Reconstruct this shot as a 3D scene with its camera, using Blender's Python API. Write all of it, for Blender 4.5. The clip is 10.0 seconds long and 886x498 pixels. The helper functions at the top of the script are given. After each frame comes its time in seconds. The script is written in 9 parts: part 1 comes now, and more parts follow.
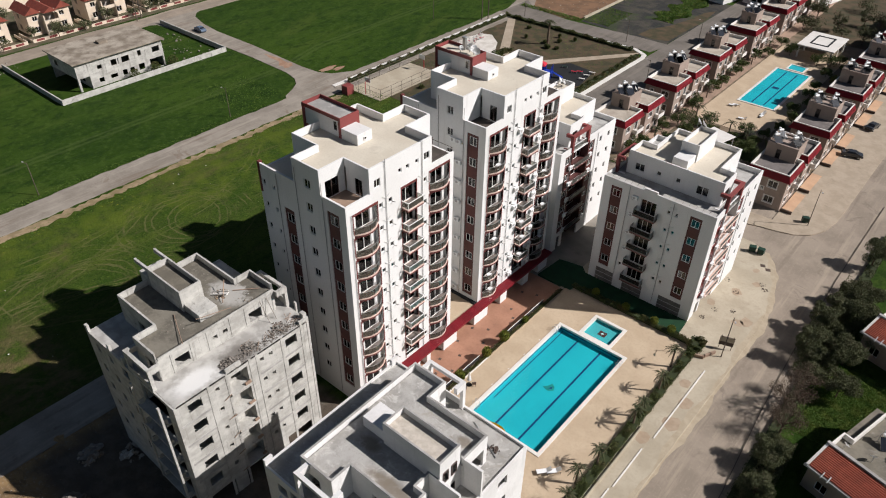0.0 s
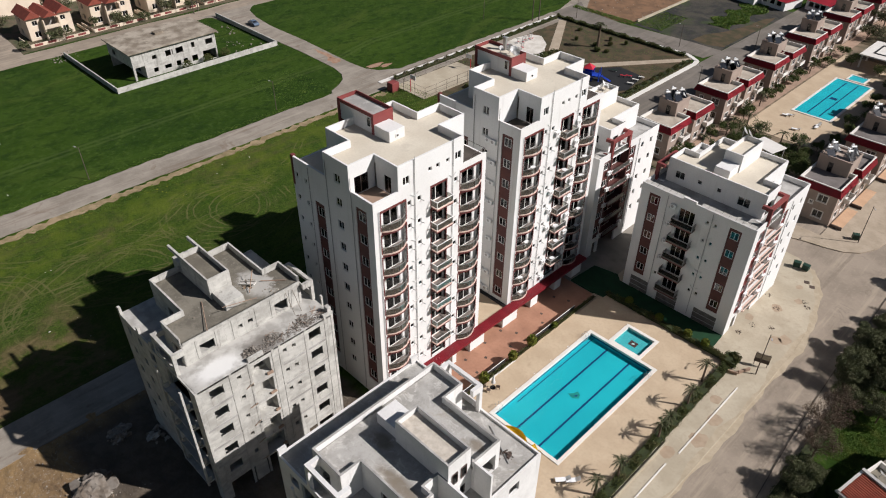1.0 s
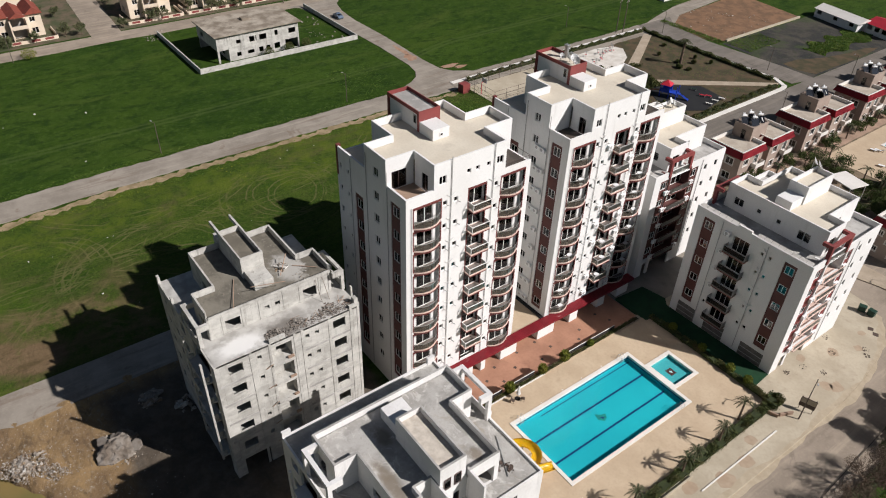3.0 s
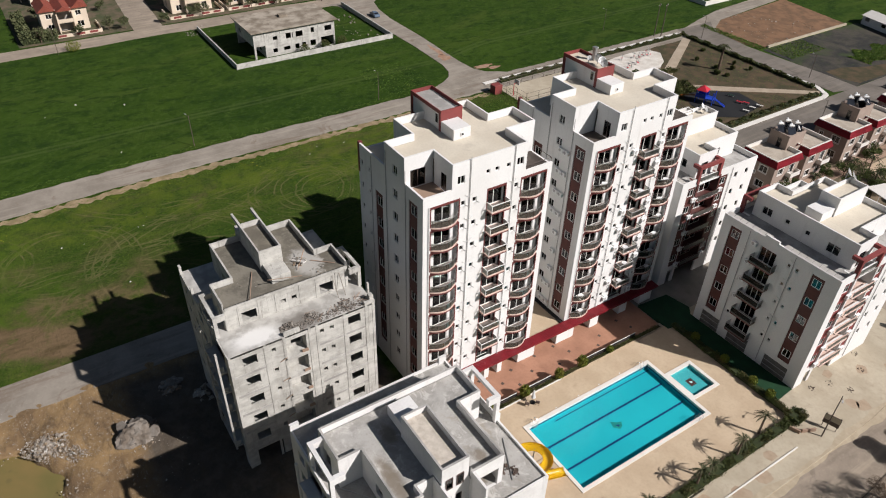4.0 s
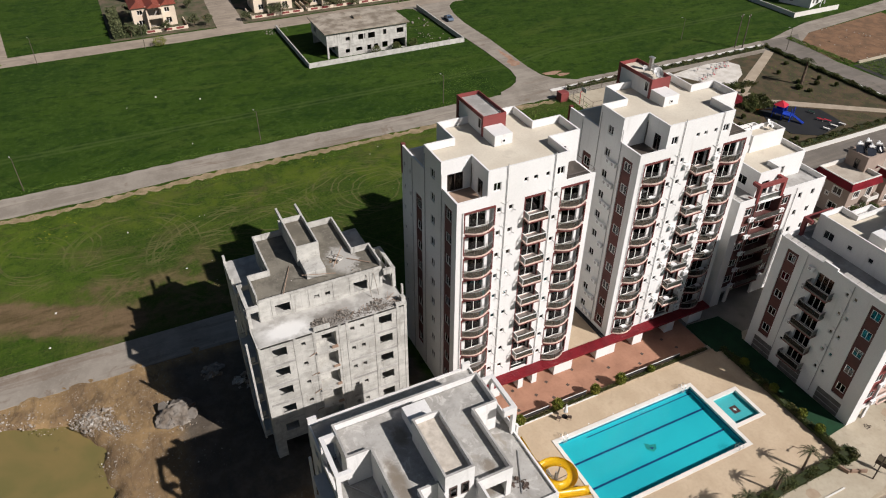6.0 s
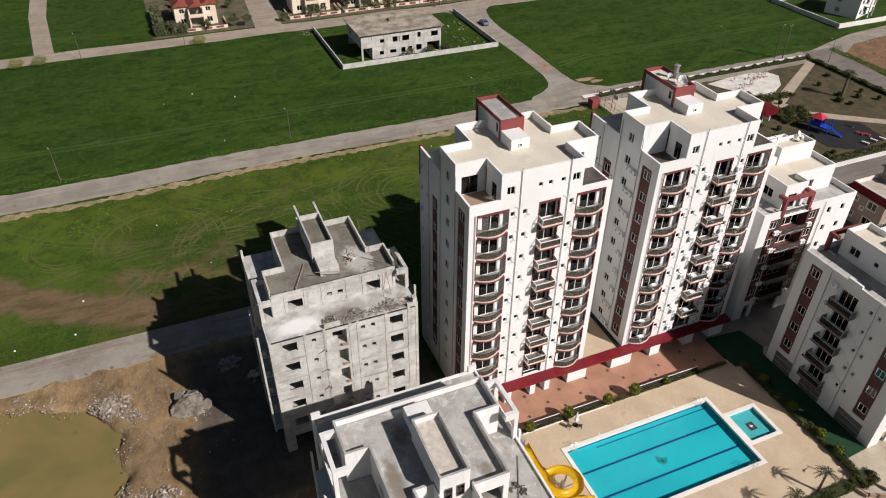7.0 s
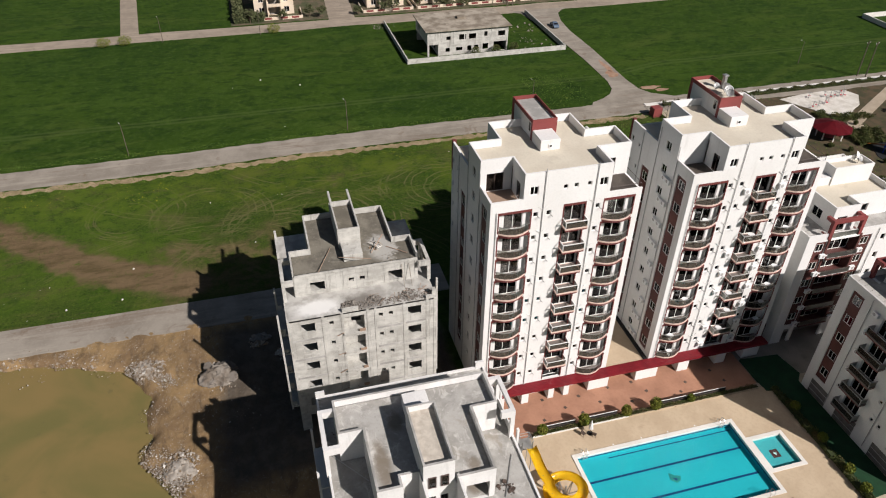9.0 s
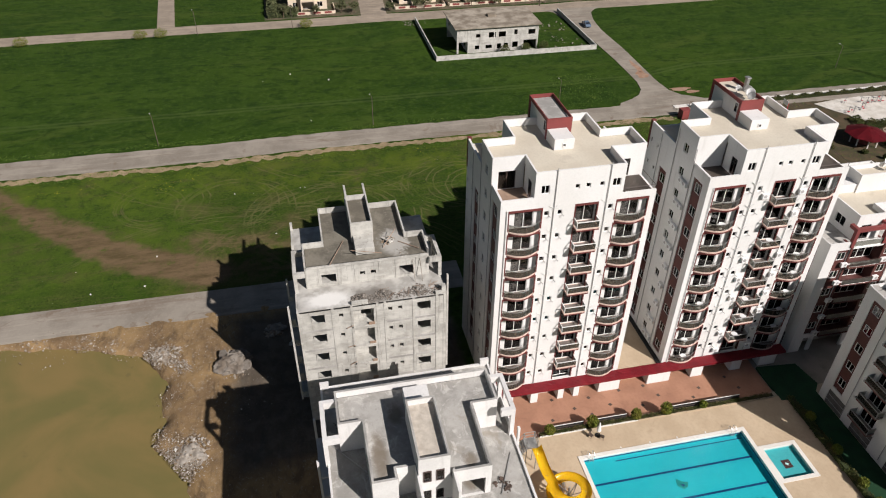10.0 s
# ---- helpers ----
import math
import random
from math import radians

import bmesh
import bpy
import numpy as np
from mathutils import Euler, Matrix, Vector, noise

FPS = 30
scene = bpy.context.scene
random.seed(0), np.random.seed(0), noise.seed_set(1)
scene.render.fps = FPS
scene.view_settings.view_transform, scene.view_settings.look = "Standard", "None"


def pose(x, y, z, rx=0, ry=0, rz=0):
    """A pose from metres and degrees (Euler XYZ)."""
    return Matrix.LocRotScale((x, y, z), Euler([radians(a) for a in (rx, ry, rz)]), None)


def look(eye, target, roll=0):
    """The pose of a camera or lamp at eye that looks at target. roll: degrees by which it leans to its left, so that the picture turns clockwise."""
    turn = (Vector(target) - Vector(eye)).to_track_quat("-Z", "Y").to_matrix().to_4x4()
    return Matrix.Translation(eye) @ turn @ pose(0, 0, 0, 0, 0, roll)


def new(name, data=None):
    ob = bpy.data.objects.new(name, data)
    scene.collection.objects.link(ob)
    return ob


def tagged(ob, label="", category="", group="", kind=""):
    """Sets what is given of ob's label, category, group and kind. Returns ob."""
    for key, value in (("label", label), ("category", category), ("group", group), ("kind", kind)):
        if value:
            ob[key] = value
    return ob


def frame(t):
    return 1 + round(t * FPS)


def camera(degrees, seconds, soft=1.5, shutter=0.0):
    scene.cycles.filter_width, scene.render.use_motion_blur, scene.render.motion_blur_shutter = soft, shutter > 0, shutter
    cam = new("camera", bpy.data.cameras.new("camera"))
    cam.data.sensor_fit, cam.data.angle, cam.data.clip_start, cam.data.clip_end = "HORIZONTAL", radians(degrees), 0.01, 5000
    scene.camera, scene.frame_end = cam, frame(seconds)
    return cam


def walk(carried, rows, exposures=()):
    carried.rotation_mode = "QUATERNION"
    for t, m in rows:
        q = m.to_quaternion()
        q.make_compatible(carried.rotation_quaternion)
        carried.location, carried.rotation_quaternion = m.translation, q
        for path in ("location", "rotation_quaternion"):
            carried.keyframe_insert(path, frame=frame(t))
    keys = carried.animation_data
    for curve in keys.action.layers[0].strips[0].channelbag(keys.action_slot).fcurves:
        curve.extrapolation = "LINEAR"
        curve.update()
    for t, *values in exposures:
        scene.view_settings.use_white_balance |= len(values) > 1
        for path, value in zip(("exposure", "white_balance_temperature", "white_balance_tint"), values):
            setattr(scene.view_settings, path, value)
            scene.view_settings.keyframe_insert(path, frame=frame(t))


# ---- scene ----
cam = camera(64.1, 10.0, soft=1.1)
METRES, EYE, TILT, LEAN, TURN = 25.0, 73.2, 0.0, 0.0, 40.1
ROWS = [
    (0.0, 0.0, 0.0, 0.0, 0.45, -36.94, -0.6),
    (0.5, 0.045, 0.0076, -0.0026, 2.63, -36.98, -0.51),
    (1.0, 0.0923, 0.0189, -0.0068, 5.09, -37.02, -0.43),
    (1.5, 0.143, 0.0324, -0.0135, 7.45, -36.98, -0.55),
    (2.0, 0.1916, 0.0459, -0.0208, 9.6, -36.91, -0.89),
    (2.5, 0.2384, 0.0574, -0.0254, 11.59, -36.86, -1.27),
    (4.0, 0.3614, 0.0902, -0.0322, 16.86, -36.88, -1.36),
    (4.5, 0.4026, 0.1074, -0.0305, 18.62, -36.92, -1.03),
    (5.0, 0.4455, 0.1273, -0.0309, 20.34, -36.89, -0.75),
    (5.5, 0.4882, 0.1472, -0.0297, 22.05, -36.82, -0.56),
    (7.0, 0.6348, 0.2039, -0.0329, 27.35, -36.39, -0.31),
    (7.5, 0.6881, 0.2248, -0.0361, 29.21, -36.31, -0.33),
    (8.0, 0.7428, 0.2449, -0.0393, 31.11, -36.27, -0.42),
    (8.5, 0.7962, 0.2647, -0.039, 32.9, -36.32, -0.5),
    (9.0, 0.8454, 0.2866, -0.0395, 34.61, -36.4, -0.56),
    (9.5, 0.8915, 0.3103, -0.0385, 36.26, -36.51, -0.54),
    (10.0, 0.9349, 0.3364, -0.0383, 37.76, -36.6, -0.38),
]
walk(cam, [(t, pose(0, 0, EYE, TILT, LEAN, TURN) @ pose(METRES * x, METRES * y, METRES * z, 90 + pitch, roll, yaw)) for t, x, y, z, yaw, pitch, roll in ROWS],
     exposures=[(0.0, 0.42, 6330, 10), (5.0, 0.41, 6420, 10), (10.0, 0.41, 6520, 10)])

# ---- light ----
SUN_EL, SUN_AZ = radians(38.4), math.atan2(0.548, 0.836)
world = bpy.data.worlds.new("sky")
scene.world = world
world.use_nodes = True
wn = world.node_tree.nodes
sky = wn.new("ShaderNodeTexSky")
sky.sky_type, sky.sun_disc = "NISHITA", False
sky.sun_elevation, sky.sun_rotation = SUN_EL, math.pi / 2 - SUN_AZ
world.node_tree.links.new(sky.outputs[0], wn["Background"].inputs[0])
wn["Background"].inputs[1].default_value = 0.027
sun_data = bpy.data.lights.new("sun", "SUN")
sun_data.energy, sun_data.angle, sun_data.color = 4.65, radians(0.53), (1.0, 0.945, 0.915)
sun = new("sun", sun_data)
sun_dir = Vector((math.cos(SUN_EL) * math.cos(SUN_AZ), math.cos(SUN_EL) * math.sin(SUN_AZ), math.sin(SUN_EL)))
sun.matrix_world = look(sun_dir * 200, (0, 0, 0))


# ---- material helpers ----
class Nodes:
    def __init__(self, name):
        self.m = bpy.data.materials.new(name)
        self.m.use_nodes = True
        self.t = self.m.node_tree
        self.b = self.t.nodes["Principled BSDF"]
        self.pos = self.t.nodes.new("ShaderNodeNewGeometry").outputs["Position"]

    def put(self, sock, v):
        if isinstance(v, bpy.types.NodeSocket):
            self.t.links.new(v, sock)
        elif isinstance(v, (tuple, list)) and len(v) == 3 and sock.type == "RGBA":
            sock.default_value = (*v, 1)
        else:
            sock.default_value = v

    def math(self, op, a, b=0.0):
        n = self.t.nodes.new("ShaderNodeMath")
        n.operation = op
        self.put(n.inputs[0], a), self.put(n.inputs[1], b)
        return n.outputs[0]

    def noise(self, scale, detail=4.0, rough=0.55, stretch=(1, 1, 1), distort=0.0, vec=None):
        v = vec or self.pos
        if tuple(stretch) != (1, 1, 1):
            mp = self.t.nodes.new("ShaderNodeMapping")
            mp.inputs["Scale"].default_value = stretch
            self.put(mp.inputs["Vector"], v)
            v = mp.outputs[0]
        n = self.t.nodes.new("ShaderNodeTexNoise")
        self.put(n.inputs["Vector"], v)
        n.inputs["Scale"].default_value, n.inputs["Detail"].default_value = scale, detail
        n.inputs["Roughness"].default_value, n.inputs["Distortion"].default_value = rough, distort
        return n.outputs["Fac"]

    def ramp(self, fac, a, b):
        n = self.t.nodes.new("ShaderNodeMapRange")
        n.interpolation_type = "SMOOTHSTEP"
        self.put(n.inputs[0], fac)
        n.inputs[1].default_value, n.inputs[2].default_value = a, b
        return n.outputs[0]

    def mix(self, fac, a, b, blend="MIX"):
        n = self.t.nodes.new("ShaderNodeMix")
        n.data_type, n.blend_type = "RGBA", blend
        self.put(n.inputs[0], fac), self.put(n.inputs[6], a), self.put(n.inputs[7], b)
        return n.outputs[2]

    def xyz(self):
        n = self.t.nodes.new("ShaderNodeSeparateXYZ")
        self.put(n.inputs[0], self.pos)
        return n.outputs

    def inside(self, x0, x1, y0, y1, soft=3.0, wobble=None):
        x, y, _ = self.xyz()
        if wobble is not None:
            x, y = self.math("ADD", x, wobble), self.math("ADD", y, wobble)
        f = self.ramp(x, x0 - soft, x0 + soft)
        f = self.math("MULTIPLY", f, self.ramp(x, x1 + soft, x1 - soft))
        f = self.math("MULTIPLY", f, self.ramp(y, y0 - soft, y0 + soft))
        return self.math("MULTIPLY", f, self.ramp(y, y1 + soft, y1 - soft))

    def bump(self, height, strength=0.3, distance=0.05):
        n = self.t.nodes.new("ShaderNodeBump")
        n.inputs["Strength"].default_value, n.inputs["Distance"].default_value = strength, distance
        self.put(n.inputs["Height"], height)
        self.put(self.b.inputs["Normal"], n.outputs[0])

    def done(self, color, rough=0.8, metal=0.0, spec=0.3):
        self.put(self.b.inputs["Base Color"], color), self.put(self.b.inputs["Roughness"], rough)
        self.b.inputs["Metallic"].default_value = metal
        self.b.inputs["Specular IOR Level"].default_value = spec
        return self.m


def surface(name, a, b, dirt=None, big=0.25, fine=6.0, streak=False, rough=0.8, metal=0.0, bump=0.2, dist=0.02, spec=0.3, vary=0.0):
    """Two tones by a broad noise, a fine grain, and stains."""
    n = Nodes(name)
    c = n.mix(n.ramp(n.noise(big, 5), 0.35, 0.65), a, b)
    grain = n.noise(fine, 3, 0.6)
    c = n.mix(n.math("MULTIPLY", n.ramp(grain, 0.4, 0.75), 0.25), c, tuple(v * 0.72 for v in b))
    if dirt:
        s = n.noise(0.9, 5, 0.65, (1, 1, 0.12)) if streak else n.noise(0.6, 6, 0.65, distort=0.6)
        c = n.mix(n.math("MULTIPLY", n.ramp(s, 0.55, 0.78), 0.55), c, dirt)
    if vary:
        info = n.t.nodes.new("ShaderNodeObjectInfo")
        c = n.mix(n.math("MULTIPLY", info.outputs["Random"], vary), c, tuple(v * 0.5 for v in b))
    n.bump(grain, bump, dist)
    return n.done(c, rough, metal, spec)


def road_surface(name, a, b, dark, dust):
    """A worn carriageway: patches, dust, and wear drawn out along the way."""
    n = Nodes(name)
    c = n.mix(n.ramp(n.noise(0.14, 6, 0.65), 0.38, 0.62), a, b)
    c = n.mix(n.math("MULTIPLY", n.ramp(n.noise(0.8, 5, 0.65, (1, 0.07, 1)), 0.5, 0.68), 0.5), c, dust)
    c = n.mix(n.math("MULTIPLY", n.ramp(n.noise(0.5, 5, 0.65, (1, 0.10, 1), 0.3), 0.54, 0.7), 0.55), c, dark)
    c = n.mix(n.math("MULTIPLY", n.ramp(n.noise(0.22, 6, 0.7, distort=0.8), 0.58, 0.68), 0.6), c, dark)
    grain = n.noise(2.5, 5, 0.75)
    c = n.mix(n.math("MULTIPLY", n.ramp(grain, 0.5, 0.72), 0.35), c, dust)
    n.bump(grain, 0.4, 0.03)
    return n.done(c, 0.92, 0, 0.2)


def cast_concrete(name, a, b, dark):
    """Raw concrete with the seams of its formwork, pours of differing tone and run-off stains."""
    n = Nodes(name)
    x, y, z = n.xyz()
    c = n.mix(n.ramp(n.noise(0.55, 6, 0.65), 0.36, 0.64), a, b)
    c = n.mix(n.math("MULTIPLY", n.ramp(n.noise(0.5, 4, 0.6, (1, 1, 3.2)), 0.5, 0.62), 0.4), c, tuple(v * 1.18 for v in a))
    c = n.mix(n.math("MULTIPLY", n.ramp(n.noise(1.3, 6, 0.7, (1, 1, 0.13)), 0.54, 0.72), 0.65), c, dark)
    c = n.mix(n.math("MULTIPLY", n.ramp(n.noise(0.8, 6, 0.72, distort=0.8), 0.6, 0.72), 0.6), c, tuple(v * 0.8 for v in dark))
    side = n.math("FRACT", n.math("MULTIPLY", n.math("ADD", x, y), 1.25))
    rise = n.math("FRACT", n.math("MULTIPLY", z, 0.984))
    seam = n.math("MAXIMUM", n.ramp(side, 0.06, 0.0), n.ramp(rise, 0.05, 0.0))
    seam = n.math("MULTIPLY", seam, n.ramp(n.noise(0.5, 4), 0.42, 0.6))
    c = n.mix(n.math("MULTIPLY", seam, 0.45), c, dark)
    n.bump(n.math("SUBTRACT", n.noise(4, 4, 0.6), n.math("MULTIPLY", seam, 0.5)), 0.5, 0.04)
    return n.done(c, 0.93, 0, 0.25)


WHITE = surface("white_plaster", (0.70, 0.69, 0.672), (0.655, 0.642, 0.62), (0.50, 0.48, 0.45), big=0.15, streak=True, rough=0.85)
WHITE_ROUGH = surface("undercoat_plaster", (0.68, 0.665, 0.645), (0.60, 0.585, 0.565), (0.42, 0.405, 0.385), big=0.35, streak=True, rough=0.9)
CONCRETE = cast_concrete("raw_concrete", (0.480, 0.466, 0.428), (0.345, 0.332, 0.302), (0.165, 0.155, 0.138))
SCREED = surface("grey_screed", (0.418, 0.404, 0.380), (0.266, 0.255, 0.237), (0.570, 0.551, 0.518), big=0.4, fine=3, rough=0.88, bump=0.3)
ROOF_CONCRETE = surface("wet_roof_concrete", (0.185, 0.165, 0.128), (0.118, 0.105, 0.082), (0.30, 0.285, 0.25), big=0.35, fine=3, rough=0.85)
ROOF_BEIGE = surface("beige_roof_screed", (0.576, 0.523, 0.427), (0.518, 0.461, 0.370), (0.403, 0.355, 0.288), big=0.2, fine=4, rough=0.85)
MAROON = surface("maroon_paint", (0.145, 0.038, 0.034), (0.11, 0.03, 0.028), None, rough=0.55)
BRICK_RED = surface("brick_red_paint", (0.225, 0.052, 0.048), (0.18, 0.045, 0.042), (0.12, 0.04, 0.038), rough=0.6)
STRIP = surface("red_brown_cladding", (0.115, 0.04, 0.034), (0.085, 0.032, 0.028), None, big=0.6, rough=0.6)
PINK = surface("pink_slab_edge", (0.62, 0.46, 0.39), (0.55, 0.40, 0.34), (0.36, 0.26, 0.22), rough=0.8)
CANOPY = surface("red_canopy_sheet", (0.19, 0.014, 0.021), (0.145, 0.011, 0.016), (0.13, 0.012, 0.016), big=0.8, rough=0.45)
FASCIA = surface("red_roof_fascia", (0.34, 0.02, 0.032), (0.27, 0.018, 0.028), (0.17, 0.014, 0.02), big=0.5, rough=0.5)
TERRACOTTA = surface("terracotta_paving", (0.387, 0.203, 0.131), (0.315, 0.162, 0.104), (0.216, 0.108, 0.072), big=0.3, fine=2.5, rough=0.75)
DECK = surface("sand_paving", (0.478, 0.376, 0.262), (0.425, 0.328, 0.224), (0.345, 0.258, 0.174), big=0.25, fine=2.5, rough=0.8)
COPING = surface("white_coping", (0.684, 0.655, 0.608), (0.627, 0.598, 0.551), (0.475, 0.437, 0.380), rough=0.6)
APRON = surface("concrete_apron", (0.425, 0.370, 0.280), (0.355, 0.304, 0.224), (0.245, 0.198, 0.142), big=0.22, fine=2.5, rough=0.9)
ASPHALT = road_surface("worn_asphalt", (0.285, 0.236, 0.186), (0.225, 0.186, 0.146), (0.155, 0.127, 0.1), (0.375, 0.312, 0.238))
ASPHALT_DARK = road_surface("dark_asphalt", (0.171, 0.151, 0.131), (0.135, 0.119, 0.101), (0.095, 0.081, 0.068), (0.225, 0.194, 0.158))
GRAVEL = road_surface("gravel_road", (0.270, 0.238, 0.198), (0.205, 0.178, 0.146), (0.150, 0.108, 0.078), (0.350, 0.312, 0.258))
VERGE = surface("dry_verge", (0.31, 0.232, 0.142), (0.20, 0.152, 0.082), (0.05, 0.07, 0.016), big=0.5, fine=2.5, rough=0.95, bump=0.5)
STONE = surface("villa_stucco", (0.34, 0.268, 0.222), (0.28, 0.218, 0.18), (0.17, 0.135, 0.112), streak=True, rough=0.88)
CREAM = surface("cream_stucco", (0.66, 0.56, 0.44), (0.58, 0.48, 0.37), None, rough=0.85)
VILLA_TILE = surface("dark_villa_tiles", (0.235, 0.06, 0.038), (0.18, 0.046, 0.031), (0.10, 0.034, 0.026), big=0.9, rough=0.8)
GARDEN = surface("villa_garden_soil", (0.125, 0.092, 0.062), (0.055, 0.062, 0.028), (0.03, 0.045, 0.014), big=0.25, fine=1.6, rough=0.95, bump=0.4)
MESH_SCREEN = surface("grey_block_screen", (0.155, 0.142, 0.13), (0.115, 0.105, 0.096), (0.075, 0.068, 0.062), big=1.2, fine=5, rough=0.9)
TILE = surface("clay_tiles", (0.36, 0.09, 0.05), (0.28, 0.07, 0.04), (0.17, 0.05, 0.035), big=0.9, rough=0.75, vary=0.25)
FRAME = surface("white_window_frame", (0.74, 0.73, 0.71), (0.68, 0.67, 0.65), None, rough=0.45)
FRAME_DARK = surface("dark_window_frame", (0.10, 0.07, 0.06), (0.07, 0.05, 0.045), None, rough=0.45)
METAL = surface("galvanised_metal", (0.48, 0.48, 0.47), (0.38, 0.38, 0.37), None, rough=0.4, metal=0.7)
PIPE = surface("grey_drainpipe", (0.40, 0.39, 0.38), (0.33, 0.32, 0.31), None, rough=0.55)
POLE = surface("weathered_pole", (0.12, 0.095, 0.075), (0.08, 0.065, 0.05), None, rough=0.8)
BLACK = surface("black_rubber", (0.02, 0.02, 0.02), (0.015, 0.015, 0.016), None, rough=0.7)
INTERIOR = surface("dim_room_plaster", (0.36, 0.34, 0.315), (0.28, 0.265, 0.245), None, rough=0.9)
CURTAIN = surface("white_curtain", (0.66, 0.63, 0.58), (0.55, 0.52, 0.48), None, rough=0.9)
PLASTIC = surface("white_plastic", (0.78, 0.78, 0.77), (0.72, 0.72, 0.71), None, rough=0.4)
YELLOW = surface("yellow_fibreglass", (0.86, 0.58, 0.02), (0.80, 0.52, 0.018), None, rough=0.3, spec=0.5)
BLUE = surface("blue_play_plastic", (0.02, 0.06, 0.45), (0.015, 0.05, 0.36), None, rough=0.4)
RED = surface("red_play_plastic", (0.5, 0.03, 0.05), (0.42, 0.025, 0.04), None, rough=0.4)
ORANGE = surface("orange_play_plastic", (0.55, 0.16, 0.02), (0.45, 0.13, 0.02), None, rough=0.4)
TURF = surface("green_turf", (0.009, 0.044, 0.017), (0.008, 0.034, 0.014), None, big=0.8, rough=0.95)
BARK = surface("bark", (0.14, 0.1, 0.07), (0.09, 0.065, 0.045), None, big=2, rough=0.95, bump=0.6)
RUBBLE = surface("rubble", (0.38, 0.345, 0.30), (0.26, 0.225, 0.185), (0.2, 0.13, 0.08), big=0.9, fine=3, rough=0.95, bump=0.5, vary=0.5)
SOIL = surface("park_soil", (0.088, 0.060, 0.034), (0.046, 0.042, 0.020), (0.026, 0.040, 0.011), big=0.35, fine=1.5, rough=0.97, bump=0.5)
CLAY = surface("bare_clay_field", (0.20, 0.112, 0.062), (0.135, 0.08, 0.046), (0.072, 0.066, 0.028), big=0.3, fine=1.2, rough=0.97)


def wetland_material():
    """Wet ground: dark mud, standing damp and patches of rank weeds."""
    n = Nodes("wet_dark_soil")
    c = n.mix(n.ramp(n.noise(0.12, 6, 0.65, distort=0.6), 0.38, 0.6), (0.020, 0.020, 0.020), (0.058, 0.050, 0.040))
    c = n.mix(n.math("MULTIPLY", n.ramp(n.noise(0.055, 5, 0.6, distort=0.8), 0.52, 0.62), 0.7), c, (0.04, 0.056, 0.016))
    c = n.mix(n.math("MULTIPLY", n.ramp(n.noise(0.9, 6, 0.78), 0.5, 0.68), 0.6), c, (0.05, 0.058, 0.026))
    c = n.mix(n.math("MULTIPLY", n.ramp(n.noise(0.5, 6, 0.78), 0.5, 0.68), 0.6), c, (0.02, 0.026, 0.012))
    n.bump(n.noise(1.5, 5, 0.7), 0.5, 0.2)
    return n.done(c, 0.85, 0, 0.3)


WETLAND = wetland_material()
PANEL = surface("solar_collector", (0.03, 0.035, 0.045), (0.022, 0.025, 0.035), None, rough=0.2, spec=0.6)
CAR_PAINT = surface("dark_car_paint", (0.03, 0.032, 0.036), (0.026, 0.028, 0.032), None, rough=0.25, spec=0.6)
CAR_BLUE = surface("blue_grey_car_paint", (0.12, 0.16, 0.22), (0.1, 0.14, 0.2), None, rough=0.25, spec=0.6)
BRASS = surface("brown_board", (0.10, 0.07, 0.055), (0.07, 0.05, 0.04), None, rough=0.6)
GREENBIN = surface("green_bin_plastic", (0.018, 0.045, 0.03), (0.015, 0.038, 0.025), None, rough=0.5)
POOL_FLOOR = surface("turquoise_mosaic", (0.03, 0.42, 0.47), (0.025, 0.37, 0.425), (0.05, 0.48, 0.52), big=0.15, fine=3, rough=0.5)
POOL_LINE = surface("navy_mosaic", (0.012, 0.05, 0.14), (0.01, 0.04, 0.115), None, rough=0.5)


def leaf_material(name, a, b, c):
    n = Nodes(name)
    g = n.t.nodes.new("ShaderNodeNewGeometry")
    col = n.mix(g.outputs["Random Per Island"], a, b)
    col = n.mix(n.math("MULTIPLY", n.ramp(n.noise(0.6, 3), 0.45, 0.7), 0.6), col, c)
    return n.done(col, 0.75, 0, 0.2)


LEAF = leaf_material("tree_leaf", (0.042, 0.053, 0.022), (0.095, 0.105, 0.045), (0.125, 0.118, 0.062))
HEDGE = leaf_material("hedge_leaf", (0.036, 0.05, 0.014), (0.088, 0.10, 0.027), (0.12, 0.085, 0.04))
TWIGS = surface("hedge_twigs", (0.034, 0.045, 0.014), (0.022, 0.028, 0.011), (0.05, 0.038, 0.02), big=2.0, fine=6, rough=0.95, bump=0.8)
SHRUB = leaf_material("shrub_leaf", (0.07, 0.10, 0.012), (0.16, 0.18, 0.025), (0.19, 0.16, 0.03))
FROND = leaf_material("palm_leaf", (0.022, 0.031, 0.011), (0.048, 0.052, 0.020), (0.075, 0.062, 0.032))
STREET_LEAF = leaf_material("street_leaf", (0.062, 0.072, 0.032), (0.118, 0.124, 0.058), (0.145, 0.136, 0.078))
WEED = leaf_material("field_weed", (0.052, 0.111, 0.016), (0.111, 0.169, 0.026), (0.169, 0.195, 0.039))


